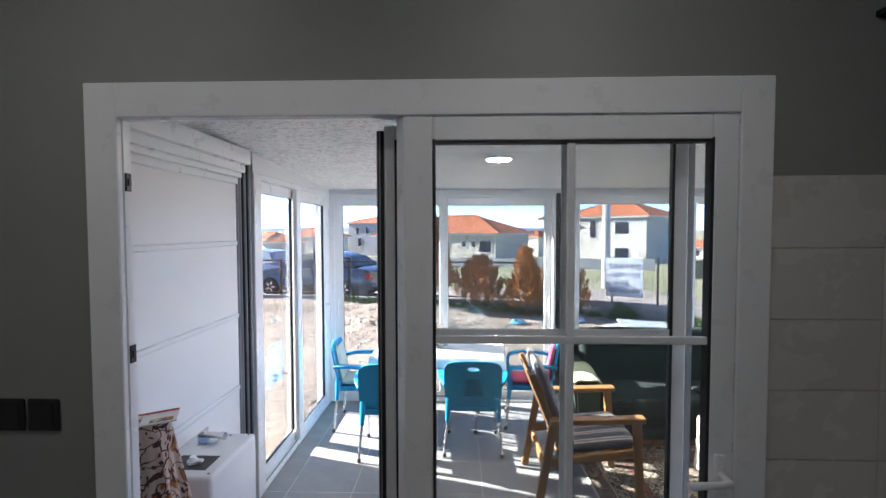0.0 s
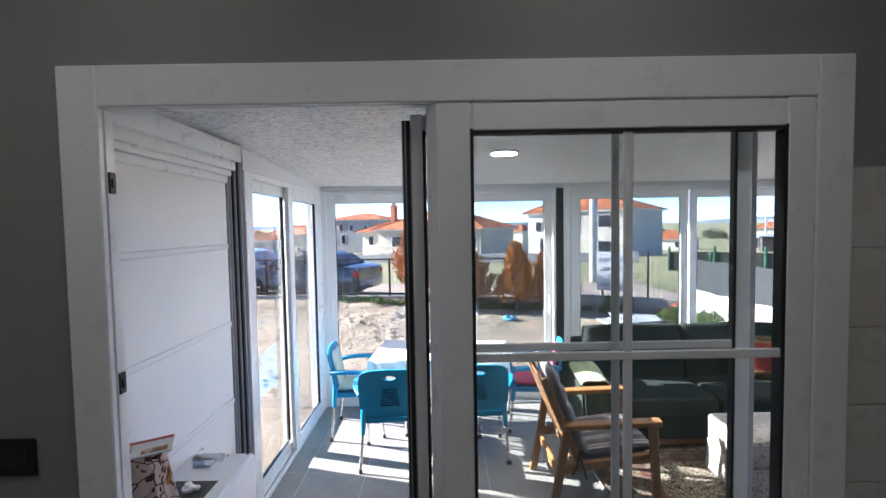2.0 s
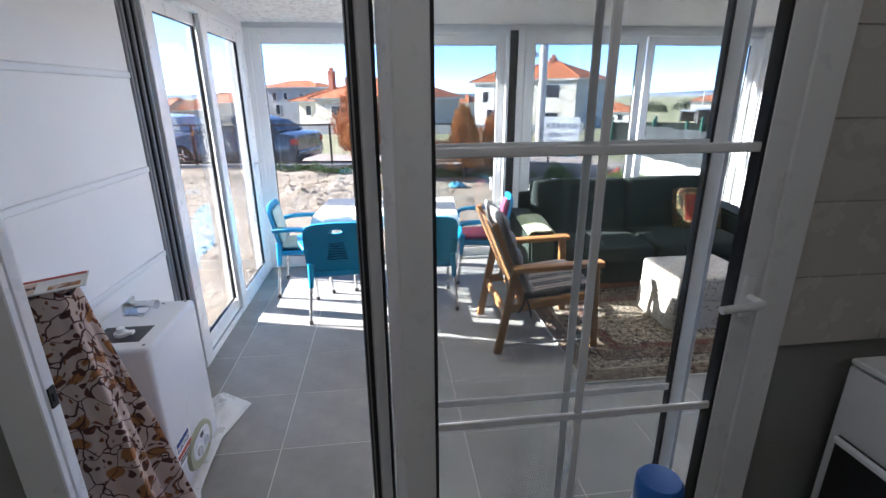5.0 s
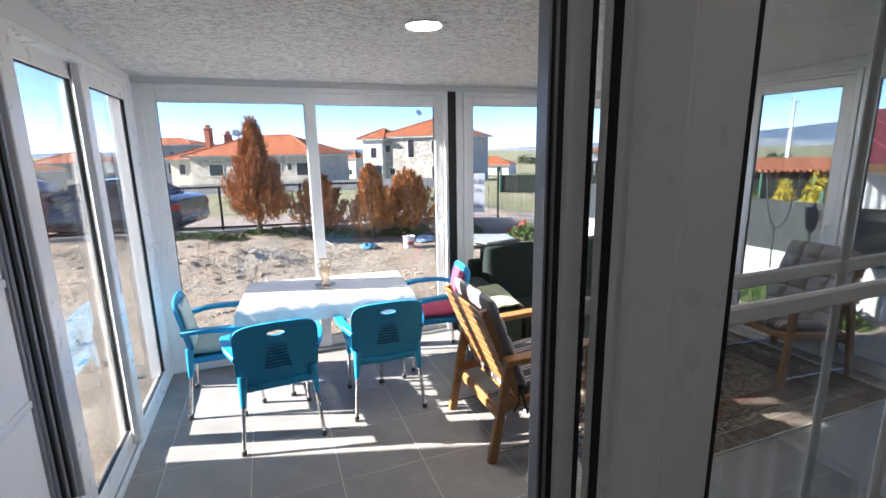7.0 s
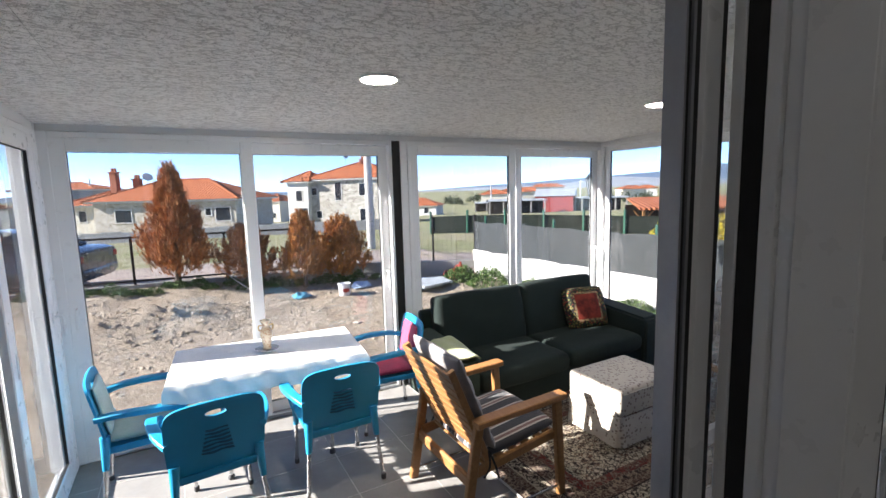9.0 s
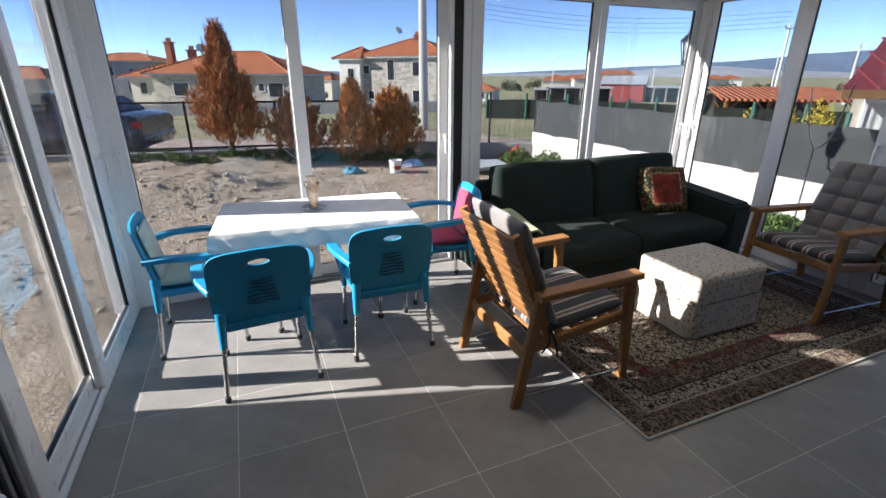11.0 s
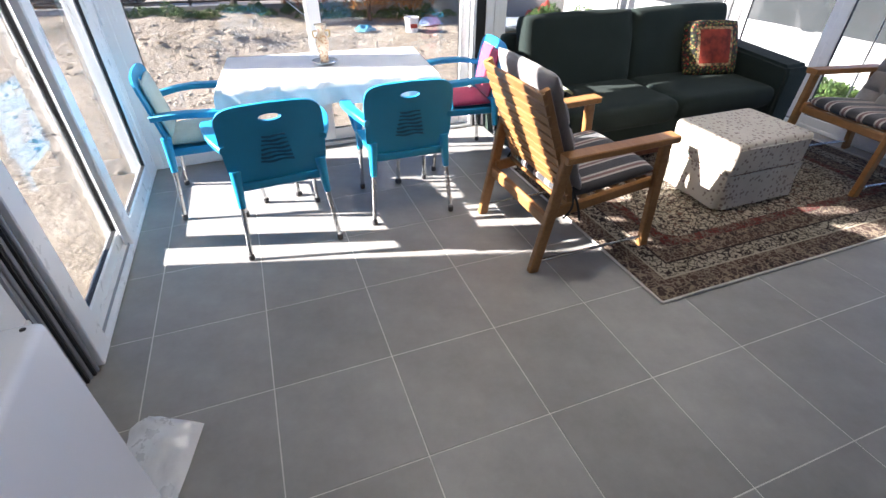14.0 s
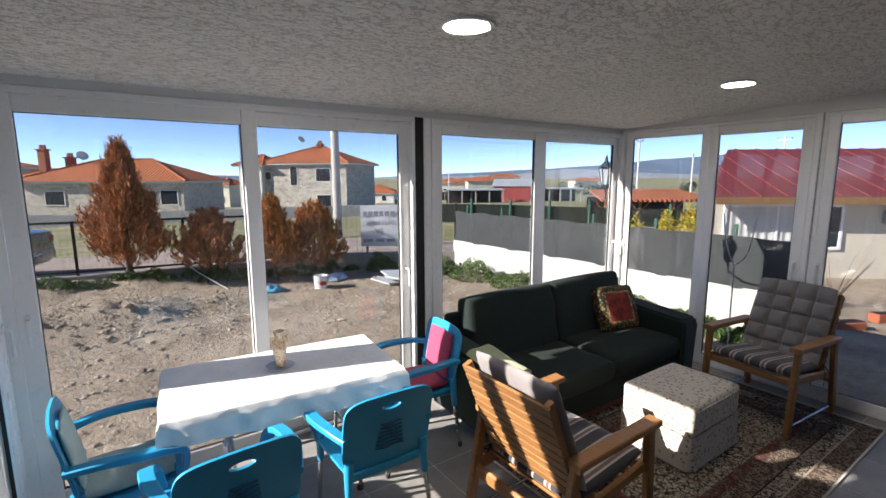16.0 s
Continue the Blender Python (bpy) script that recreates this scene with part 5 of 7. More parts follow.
# wire fence on the concrete wall, carrying the banner
fence2 = thing("fence", "thin wire fence on grey posts above concrete wall", "fence")
for i in range(4):
    x = 2.95 + 0.9 * i
    y = wall_line(x)
    part("post", boxes((x - 0.018, x + 0.018, y - 0.018, y + 0.018, -0.2, 1.15)), M_brown, fence2)
bm = bmesh.new()
for i in range(27):
    x = 2.95 + 0.1 * i
    box(bm, x - 0.002, x + 0.002, wall_line(x) - 0.002, wall_line(x) + 0.002, 0.04, 1.1)
for i in range(10):
    tube(bm, [(2.95, wall_line(2.95), 0.1 + 0.105 * i), (5.65, wall_line(5.65), 0.1 + 0.105 * i)], 0.002, 4, False)
part("wire_mesh", bm, M_wire, fence2)["kind"] = "stuff"
M_banner = plain("grey_white_banner", (0.72, 0.73, 0.74), 0.7, var=0.1, scale=5)
M_ink = plain("grey_print", (0.34, 0.35, 0.38), 0.7)
ang = math.degrees(math.atan2(-0.54, 1))
banner = thing("banner", "pale printed banner seen from behind, tied to the fence", "banner", at=pose(4.08, wall_line(4.08) - 0.05, 0.66, 0, 0, ang))
bm = sheet(20, 16, lambda u, v: (-0.42 + 0.84 * u, 0.004 * math.sin(u * 7) + 0.003 * math.sin(v * 5 + u * 3), -0.47 + 0.94 * v))
part("sheet", solidify(bm, 0.003), M_banner, banner, smooth=True)
for txt, z, size in (("PREFABRIK", 0.06, 0.135), ("EV", -0.13, 0.17)):
    o = writing("lettering", txt, size, pose(0, 0.0, z, 90, 0, 180), M_ink, banner, extrude=0.009)
for x0, x1, z0, z1 in ((-0.36, -0.28, 0.22, 0.33), (-0.24, -0.15, 0.22, 0.33), (-0.11, -0.03, 0.22, 0.33), (0.01, 0.09, 0.22, 0.33), (0.13, 0.22, 0.22, 0.33), (0.26, 0.35, 0.22, 0.33),
                       (-0.36, -0.14, -0.37, -0.30), (-0.08, 0.10, -0.37, -0.30), (0.16, 0.35, -0.37, -0.30)):
    part("print_bar", boxes((x0, x1, -0.009, 0.009, z0, z1)), M_ink, banner)

# shade net on the white garden wall
M_net = plain("grey_shade_net", (0.045, 0.05, 0.052), 0.85, var=0.2, scale=3, grain=90, bump=0.2)
net = thing("shade_net", "dark grey shade net stretched along the garden wall", "shade net")


def net_pt(u, v):
    y = 10.55 - 6.6 * u
    x = 5.66 + 0.29 * u - 0.06
    top = 0.98 - 0.016 * abs(math.sin(u * 22)) + 0.008 * math.sin(u * 57)
    return (x + 0.02 * math.sin(u * 40 + v * 3), y, 0.28 + (top - 0.28) * v)


part("netting", solidify(sheet(120, 8, net_pt), 0.004), M_net, net, smooth=True)
M_green_post = plain("green_post", (0.02, 0.10, 0.06), 0.5)
for i in range(6):
    u = (i + 0.3) / 6
    x, y = 5.66 + 0.29 * u + 0.03, 10.55 - 6.6 * u
    part("post", boxes((x - 0.02, x + 0.02, y - 0.02, y + 0.02, -0.3, 1.12)), M_green_post, net, "green steel post")


# ---------------------------------------------------------------- plants
def leaf_mat(name, a, b, c):
    m = Mat(name)
    tone = m.ramp(m.island(), [(0, a), (0.5, b), (1, c)])
    clump = m.ramp(m.noise(8.0, 3), [(0.34, (0.5,) * 3), (0.66, (1.3,) * 3)])
    m.color(m.mix(1.0, tone, clump, "MULTIPLY"))
    m.set(Roughness=0.75)
    m.b.inputs["Subsurface Weight"].default_value = 0.0
    return m.m


M_rust = leaf_mat("dried_needles", (0.30, 0.10, 0.036), (0.46, 0.18, 0.06), (0.58, 0.30, 0.12))
M_rust2 = leaf_mat("dried_needles_orange", (0.30, 0.10, 0.02), (0.50, 0.20, 0.045), (0.62, 0.32, 0.09))
M_green_leaf = leaf_mat("green_leaves", (0.03, 0.06, 0.012), (0.08, 0.15, 0.03), (0.16, 0.24, 0.06))
M_yellow_leaf = leaf_mat("yellow_flowers", (0.35, 0.24, 0.01), (0.6, 0.45, 0.02), (0.25, 0.28, 0.03))
M_olive_leaf = leaf_mat("olive_leaves", (0.02, 0.03, 0.012), (0.05, 0.065, 0.03), (0.09, 0.10, 0.05))
M_bark = plain("grey_bark", (0.10, 0.075, 0.055), 0.9, var=0.3, grain=50, bump=0.5)


def sprays(verts, faces, centre, direction, length, width, rng):
    d = Vector(direction).normalized()
    s = d.cross(Vector((rng.gauss(0, 1), rng.gauss(0, 1), rng.gauss(0, 1)))).normalized()
    c = Vector(centre)
    b = len(verts)
    bend = Vector((rng.gauss(0, 0.15), rng.gauss(0, 0.15), rng.uniform(-0.1, 0.2))) * length
    verts += [tuple(c), tuple(c + d * length * 0.5 + s * width / 2), tuple(c + d * length + bend), tuple(c + d * length * 0.5 - s * width / 2)]
    faces.append((b, b + 1, b + 2, b + 3))


def conifer(x, y, z, height, radius, material, label, seed, n=5200, taper=0.6, shape=1.0):
    rng = random.Random(seed)
    t = thing("conifer", label, "tree", "dried conifers along the fence", at=pose(x, y, z))
    bm = bmesh.new()
    tube(bm, [(0, 0, -0.1), (0.01, 0, height * 0.3), (-0.01, 0.01, height * 0.85)], 0.045 * height / 2 + 0.012, 8, r_end=0.006)
    for k in range(22):
        h = height * rng.uniform(0.15, 0.8)
        a = rng.uniform(0, math.tau)
        r = radius * (1 - h / height) * 0.9 + 0.05
        tube(bm, [(0, 0, h), (r * 0.6 * math.cos(a), r * 0.6 * math.sin(a), h + 0.14 * height * 0.5), (r * math.cos(a), r * math.sin(a), h + 0.2 * height)], 0.009, 5, r_end=0.003)
    part("trunk", bm, M_bark, t, "grey-brown trunk with thin limbs", smooth=True)
    verts, faces = [], []
    plumes = max(60, n // 30)
    for k in range(plumes):
        f = rng.random() ** 0.85
        prof = min(1.0, 0.62 + f * 2.2) * (1 - f) ** taper * shape
        a = rng.uniform(0, math.tau)
        prof *= 0.88 + 0.85 * noise.noise(Vector((math.cos(a) * 1.9 + seed, math.sin(a) * 1.9, f * 5)))
        r = radius * prof * (0.35 + 0.65 * rng.random() ** 0.45)
        h = height * (0.09 + 0.75 * f)
        base = Vector((r * 0.85 * math.cos(a), r * 0.85 * math.sin(a), h))
        out = Vector((math.cos(a) * (0.5 - 0.35 * f), math.sin(a) * (0.5 - 0.35 * f), 1.0)).normalized()
        lng = height * rng.uniform(0.10, 0.19)
        wid = 0.12 * lng + 0.012
        for q in range(42):
            g = rng.random()
            w = wid * (1 - g) ** 0.6
            p = base + out * lng * g + Vector((rng.gauss(0, w), rng.gauss(0, w), rng.gauss(0, w)))
            d = out + Vector((rng.gauss(0, 0.35), rng.gauss(0, 0.35), rng.gauss(0, 0.25)))
            sprays(verts, faces, p, d, rng.uniform(0.05, 0.12) * (0.75 + height * 0.2), rng.uniform(0.012, 0.026), rng)
    me = bpy.data.meshes.new("crown")
    me.from_pydata(verts, [], faces)
    me.materials.append(material)
    o = new("crown", me)
    o.parent = t
    return t


conifer(-0.70, 12.32, -0.12, 2.55, 0.84, M_rust, "tall dried rust-brown conifer with an uneven crown", 3, 16000, 1.1, 1.05)
conifer(0.61, 11.83, -0.14, 1.28, 0.74, M_rust, "small round dried brown conifer", 8, 9000, 0.40, 0.95)
conifer(1.72, 11.40, -0.22, 1.60, 0.66, M_rust2, "slender dried orange conifer beside the wall", 12, 9000, 0.75, 1.0)
conifer(2.62, 11.60, -0.25, 1.48, 0.78, M_rust2, "bushy dried orange conifer beside the wall", 15, 10000, 0.5, 1.0)


def bush(name, label, x, y, z, rx, ry, h, material, seed, n=900, size=0.05, category="bush", group=""):
    rng = random.Random(seed)
    verts, faces = [], []
    for k in range(n):
        a = rng.uniform(0, math.tau)
        q = rng.random() ** 0.5
        lump = 0.75 + 0.5 * noise.noise(Vector((x + 2.5 * q * math.cos(a) * rx, y + 2.5 * q * math.sin(a) * ry, seed)))
        px, py = rx * q * math.cos(a), ry * q * math.sin(a)
        pz = h * lump * (1 - q ** 2.5) * rng.random() ** 0.4
        sprays(verts, faces, (px, py, pz), (rng.gauss(0, 0.8), rng.gauss(0, 0.8), 0.7), size * rng.uniform(0.7, 1.5), size * 0.6, rng)
    me = bpy.data.meshes.new("foliage")
    me.from_pydata(verts, [], faces)
    me.materials.append(material)
    t = thing(name, label, category, group, at=pose(x, y, z))
    o = new("foliage", me)
    o.parent = t
    bm = bmesh.new()
    for k in range(7):
        a = k * 0.9
        tube(bm, [(0, 0, -0.05), (rx * 0.5 * math.cos(a), ry * 0.5 * math.sin(a), h * 0.6)], 0.008, 5, r_end=0.003)
    part("stem", bm, M_bark, t)
    return t


for k, (x, y, rx, ry, h) in enumerate(((4.95, 10.2, 0.45, 0.4, 0.40), (5.1, 9.3, 0.42, 0.6, 0.45), (5.25, 8.1, 0.40, 0.7, 0.42), (5.35, 6.9, 0.36, 0.6, 0.34), (5.45, 5.9, 0.33, 0.55, 0.36), (5.5, 5.0, 0.33, 0.5, 0.34), (5.45, 4.2, 0.3, 0.4, 0.3))):
    bush("shrub", "low green leafy shrub along the white wall", x, y, ground_z(x, y) - 0.02, rx, ry, h, M_green_leaf, 30 + k, 1500, 0.05, group="green shrubs by the garden wall")
bush("shrub", "tall green shrub beside the house", 6.6, -2.6, -0.32, 0.9, 1.3, 2.3, M_green_leaf, 47, 3000, 0.09)
bush("shrub", "round green shrub at the concrete wall", 3.95, 11.05, -0.3, 0.36, 0.3, 0.45, M_green_leaf, 44, 1300, 0.05)
for k in range(26):
    rng2 = random.Random(90 + k)
    x = -3.2 + 0.26 * k + rng2.uniform(-0.1, 0.1)
    y = wall_line(x) - rng2.uniform(0.25, 0.9)
    bush("weed", "small green weed on the bare earth", x, y, ground_z(x, y) - 0.01, 0.2, 0.16, rng2.uniform(0.12, 0.30), M_green_leaf, 60 + k, 320, 0.04, "plant", "weeds along the fence")
YB = Vector((-0.79, 1.88, 0))
for k, (bear, dep) in enumerate(((0.415, 13.0), (0.475, 12.8), (0.535, 13.4))):
    x, y = YB.x + dep * (0.570 + 0.8216 * bear), YB.y + dep * (0.8216 - 0.570 * bear)
    bush("flowering_bush", "bright yellow flowering bush behind the net", x, y, ground_z(x, y), 0.65, 0.6, 1.75, M_yellow_leaf, 70 + k, 4500, 0.07, group="yellow bushes")

# ---------------------------------------------------------------- yard clutter
bucket = thing("bucket", "dirty white plastic paint bucket on the earth", "bucket", at=pose(2.2, 10.17, ground_z(2.2, 10.17)))
bm = bmesh.new()
lathe(bm, [(0.105, 0.0), (0.125, 0.22), (0.132, 0.225), (0.132, 0.245), (0.12, 0.245), (0.10, 0.03), (0.001, 0.03)], 24)
part("body", bm, M_paper, bucket, smooth=True)
part("print", boxes((-0.06, 0.06, -0.13, -0.118, 0.08, 0.15)), M_red_ink, bucket)
bm = bmesh.new()
tube(bm, curve_points([(-0.13, 0, 0.22), (-0.09, -0.1, 0.12), (0.0, -0.14, 0.08), (0.09, -0.1, 0.12), (0.13, 0, 0.22)], 16), 0.003, 6)
part("handle", bm, M_wire, bucket)
M_rag = fabric("pale_blue_rag", (0.45, 0.55, 0.68), (0.35, 0.45, 0.6), 120)
M_tarp = plain("blue_tarp", (0.10, 0.35, 0.48), 0.4)


def rag(x, y, w, d, h, seed, material, name, label, category):
    bm = sheet(26, 22, lambda u, v: (x + w * (u - 0.5), y + d * (v - 0.5) * (1 + 0.3 * math.sin(u * 5)), ground_z(x, y) + 0.02 + h * (0.5 + noise.noise(Vector((u * 3 + seed, v * 3, seed)))) * math.sin(math.pi * u) ** 0.5 * math.sin(math.pi * v) ** 0.5))
    tagged(part(name, bm, material, smooth=True), label, category)


rag(2.75, 10.75, 0.45, 0.3, 0.14, 1, M_rag, "rag", "crumpled pale blue cloth on the ground", "cloth")
rag(1.40, 10.35, 0.36, 0.3, 0.10, 5, M_tarp, "tarp", "blue plastic sheet lying on the earth", "tarp")
rag(5.0, 10.5, 0.5, 0.4, 0.38, 9, M_red_ink, "red_cloth", "bright red cloth heaped by the wall", "cloth")
M_slab = plain("pale_board", (0.50, 0.53, 0.55), 0.6, var=0.15)
for k, (x, y, r) in enumerate(((3.75, 9.95, 12), (4.05, 10.15, -8), (3.9, 9.75, 25))):
    b = thing("board", "pale grey building board lying flat on the earth", "board", "stacked boards", at=pose(x, y, ground_z(x, y) + 0.03 + 0.045 * k, 2, 3, r))
    part("slab", boxes((-0.5, 0.5, -0.28, 0.28, -0.02, 0.02), bevel=0.004), M_slab, b)
hose = bmesh.new()
tube(hose, curve_points([(0.05, 12.2, 0.25), (0.4, 11.6, -0.05), (0.75, 11.0, ground_z(0.75, 11.0) + 0.02)], 16), 0.01, 6)
tagged(part("stay_wire", hose, M_strap, smooth=True), "pale stay rope running from the fence to the ground", "rope")
# street pole
pole = thing("utility_pole", "tall grey concrete utility pole", "pole", at=pose(5.59, 17.57, ground_z(5.59, 17.57)))
bm = bmesh.new()
tube(bm, [(0, 0, -0.2), (0, 0, 9)], 0.16, 12, r_end=0.10)
part("shaft", bm, plain("pale_concrete", (0.5, 0.48, 0.45), 0.9, var=0.15, scale=2), pole, smooth=True)


# ---------------------------------------------------------------- cars
def car_paint(name, col):
    return plain(name, col, 0.25, 0.3, var=0.05, scale=2, bump=0.0, Coat_Weight=0.6)


M_car_dark = car_paint("dark_blue_paint", (0.025, 0.032, 0.045))
M_car_light = car_paint("silver_paint", (0.42, 0.44, 0.46))
M_car_glass = plain("car_glass", (0.02, 0.025, 0.03), 0.08, bump=0.0)
M_tyre = plain("tyre_rubber", (0.015, 0.015, 0.016), 0.85)
M_tail = plain("red_lens", (0.35, 0.015, 0.012), 0.2)
M_head = plain("clear_lens", (0.6, 0.62, 0.64), 0.12)


def car(m, paint, label, sedan=True):
    """Front is local -x; 4.4 long, 1.72 wide."""
    c = thing("car", label, "car", at=m)
    L = 2.2
    top = [(-2.2, 0.42), (-2.17, 0.62), (-1.95, 0.74), (-1.2, 0.86), (-0.95, 0.90), (1.25 if sedan else 1.75, 0.94), (2.0, 0.90), (2.17, 0.84), (2.2, 0.48)]
    bm = bmesh.new()
    rows = []
    for y, inset, lift in ((-0.86, 0.04, 0.0), (-0.84, 0.0, 0.04), (-0.70, 0.0, 0.06), (0, -0.05, 0.075), (0.70, 0.0, 0.06), (0.84, 0.0, 0.04), (0.86, 0.04, 0.0)):
        pts = [(x * (1 - inset * 0.3 * abs(x) / 2.2), y, z + lift * (1 if 0.6 < z else 0)) for x, z in top]
        pts += [(2.1, y, 0.24), (-2.1, y, 0.24)]
        rows.append([bm.verts.new(p) for p in pts])
    n = len(rows[0])
    for q, r in zip(rows, rows[1:]):
        for i in range(n):
            bm.faces.new((q[i], q[(i + 1) % n], r[(i + 1) % n], r[i]))
    bm.faces.new(rows[0]), bm.faces.new(rows[-1][::-1])
    bmesh.ops.recalc_face_normals(bm, faces=bm.faces)
    bmesh.ops.bevel(bm, geom=[e for e in bm.edges if e.calc_face_angle(0) > 0.5], offset=0.03, segments=2, affect="EDGES", clamp_overlap=True)
    body = part("body", bm, paint, c, smooth=True)
    roof = [(-0.98, 0.94), (-0.30, 1.33), (0.15, 1.42), (0.75, 1.41), (1.15, 1.30), (1.68, 0.97)] if sedan else [(-1.05, 0.94), (-0.35, 1.36), (0.2, 1.47), (1.3, 1.46), (1.75, 1.38), (2.05, 0.97)]
    bm = bmesh.new()
    ra = [[bm.verts.new((x, s * (0.80 - 0.22 * (z - 0.94) / 0.48), z)) for x, z in roof] for s in (-1, 1)]
    k = len(roof)
    for i in range(k):
        j = (i + 1) % k
        bm.faces.new((ra[0][i], ra[0][j], ra[1][j], ra[1][i]))
    bm.faces.new(ra[0]), bm.faces.new(ra[1][::-1])
    bmesh.ops.recalc_face_normals(bm, faces=bm.faces)
    bmesh.ops.bevel(bm, geom=bm.edges[:], offset=0.05, segments=2, affect="EDGES", clamp_overlap=True)
    part("cabin", bm, paint, c, smooth=True)
    for s in (-1, 1):
        for a, b in (((-0.72, -0.22, 0.36, 0.36), 0), ((0.42, 0.42, 0.92, 1.35), 0)):
            x0, x1, x2, x3 = a
            bm = bmesh.new()
            za, zb = 0.97, 1.33
            ya, yb = 0.795, 0.64
            hexa(bm, [(x0, s * ya, za), (x3, s * ya, za), (x2, s * yb, zb), (x1, s * yb, zb)], [(x0, s * (ya + 0.012), za), (x3, s * (ya + 0.012), za), (x2, s * (yb + 0.012), zb), (x1, s * (yb + 0.012), zb)])
            bmesh.ops.recalc_face_normals(bm, faces=bm.faces)
            part("side_window", bm, M_car_glass, c)
        part("tail_light", boxes((2.02, 2.195, s * 0.78 - 0.09, s * 0.78 + 0.09, 0.66, 0.82), bevel=0.02), M_tail, c, "red tail light")
        part("headlight", boxes((-2.17, -1.95, s * 0.66 - 0.14, s * 0.66 + 0.14, 0.60, 0.74), bevel=0.03), M_head, c, "clear headlight")
        part("mirror", boxes((-0.78, -0.62, s * 0.92 - 0.07, s * 0.92 + 0.07, 0.94, 1.06), bevel=0.03, seg=2), paint, c)
        for x in (-1.33, 1.33):
            bm = bmesh.new()
            lathe(bm, [(0.20, -0.10), (0.30, -0.10), (0.32, -0.06), (0.32, 0.06), (0.30, 0.10), (0.20, 0.10)], 28)
            moved(bm, pose(x, s * 0.77, 0.32, 90, 0, 0))
            wheel = part("wheel", bm, M_tyre, c, "black tyre", smooth=True)
            bm = bmesh.new()
            lathe(bm, [(0.001, -0.06), (0.06, -0.07), (0.19, -0.09), (0.205, -0.10), (0.205, 0.10), (0.19, 0.09), (0.06, 0.07), (0.001, 0.06)], 28)
            moved(bm, pose(x, s * 0.775, 0.32, 90, 0, 0))
            part("rim", bm, M_alu, wheel, smooth=True)
            for q in range(5):
                a = q * math.tau / 5
                bm = beam((x + 0.05 * math.cos(a), s * 0.872, 0.32 + 0.05 * math.sin(a)), (x + 0.18 * math.cos(a), s * 0.872, 0.32 + 0.18 * math.sin(a)), 0.05, 0.02, (0, 1, 0))
                part("spoke", bm, M_chrome, wheel)
    bm = bmesh.new()
    hexa(bm, [(1.25, -0.58, 1.285), (1.25, 0.58, 1.285), (1.62, 0.70, 1.01), (1.62, -0.70, 1.01)], [(1.27, -0.58, 1.30), (1.27, 0.58, 1.30), (1.65, 0.70, 1.02), (1.65, -0.70, 1.02)])
    bmesh.ops.recalc_face_normals(bm, faces=bm.faces)
    if sedan:
        part("rear_window", bm, M_car_glass, c)
    else:
        bm.free()
    bm = bmesh.new()
    hexa(bm, [(-0.90, -0.70, 0.99), (-0.90, 0.70, 0.99), (-0.36, 0.60, 1.29), (-0.36, -0.60, 1.29)], [(-0.93, -0.70, 1.01), (-0.93, 0.70, 1.01), (-0.38, 0.60, 1.32), (-0.38, -0.60, 1.32)])
    bmesh.ops.recalc_face_normals(bm, faces=bm.faces)
    part("windscreen", bm, M_car_glass, c)
    part("bumper", boxes((2.08, 2.24, -0.80, 0.80, 0.34, 0.52), bevel=0.04, seg=2), paint, c, smooth=True)
    part("bumper", boxes((-2.24, -2.08, -0.80, 0.80, 0.30, 0.50), bevel=0.04, seg=2), paint, c, smooth=True)
    return c


car(pose(-4.35, 15.05, -0.29, 0, 0, -17), M_car_dark, "dark blue saloon car parked beyond the fence")
car(pose(-8.2, 17.6, -0.36, 0, 0, -14), M_car_light, "silver hatchback parked behind the dark car", sedan=False)

# ================================================================ far houses, laid out by bearing and distance from the room
VO, VF, VR = Vector((-0.79, 1.88, 0)), Vector((0.570, 0.8216, 0)), Vector((0.8216, -0.570, 0))
VYAW = math.degrees(math.atan2(VR.y, VR.x))


def far(bearing, depth):
    """A ground point at a bearing (tangent, to the right of the axis) and a depth along it."""
    p = VO + VF * depth + VR * depth * bearing
    return p.x, p.y


def roof_tiles():
    m = Mat("orange_roof_tiles")
    s = m.xyz()
    wv = m.math("SINE", m.math("MULTIPLY", s[0], 21.0))
    wv2 = m.math("SINE", m.math("MULTIPLY", s[2], 40.0))
    c = m.ramp(m.noise(2.5, 5), [(0.3, (0.33, 0.085, 0.03)), (0.7, (0.52, 0.17, 0.065))])
    m.color(m.mix(m.ramp(m.noise(14, 3), [(0.5, (0,) * 3), (0.75, (0.4,) * 3)]), c, (0.24, 0.09, 0.05)))
    m.set(Roughness=0.85)
    m.bump(m.math("ADD", wv, m.math("MULTIPLY", wv2, 0.4)), 0.9, 0.06)
    return m.m


def stone_wall(name, a, b, c):
    m = Mat(name)
    v = m.node("ShaderNodeTexVoronoi", Scale=2.6)
    v.feature = "F1"
    mp = m.node("ShaderNodeMapping", Scale=(1, 1, 1.7))
    m.link(m.co, mp.inputs[0])
    m.link(mp.outputs[0], v.inputs["Vector"])
    e = m.node("ShaderNodeTexVoronoi", Scale=2.6)
    e.feature = "DISTANCE_TO_EDGE"
    m.link(mp.outputs[0], e.inputs["Vector"])
    sep = m.t.nodes.new("ShaderNodeSeparateColor")
    m.link(v.outputs["Color"], sep.inputs[0])
    col = m.ramp(sep.outputs[0], [(0, a), (0.5, b), (1, c)])
    joint = m.ramp(e.outputs["Distance"], [(0.03, (1,) * 3), (0.07, (0,) * 3)])
    m.color(m.mix(joint, col, (0.48, 0.45, 0.40)))
    m.set(Roughness=0.95)
    m.bump(e.outputs["Distance"], 0.6, 0.05)
    return m.m


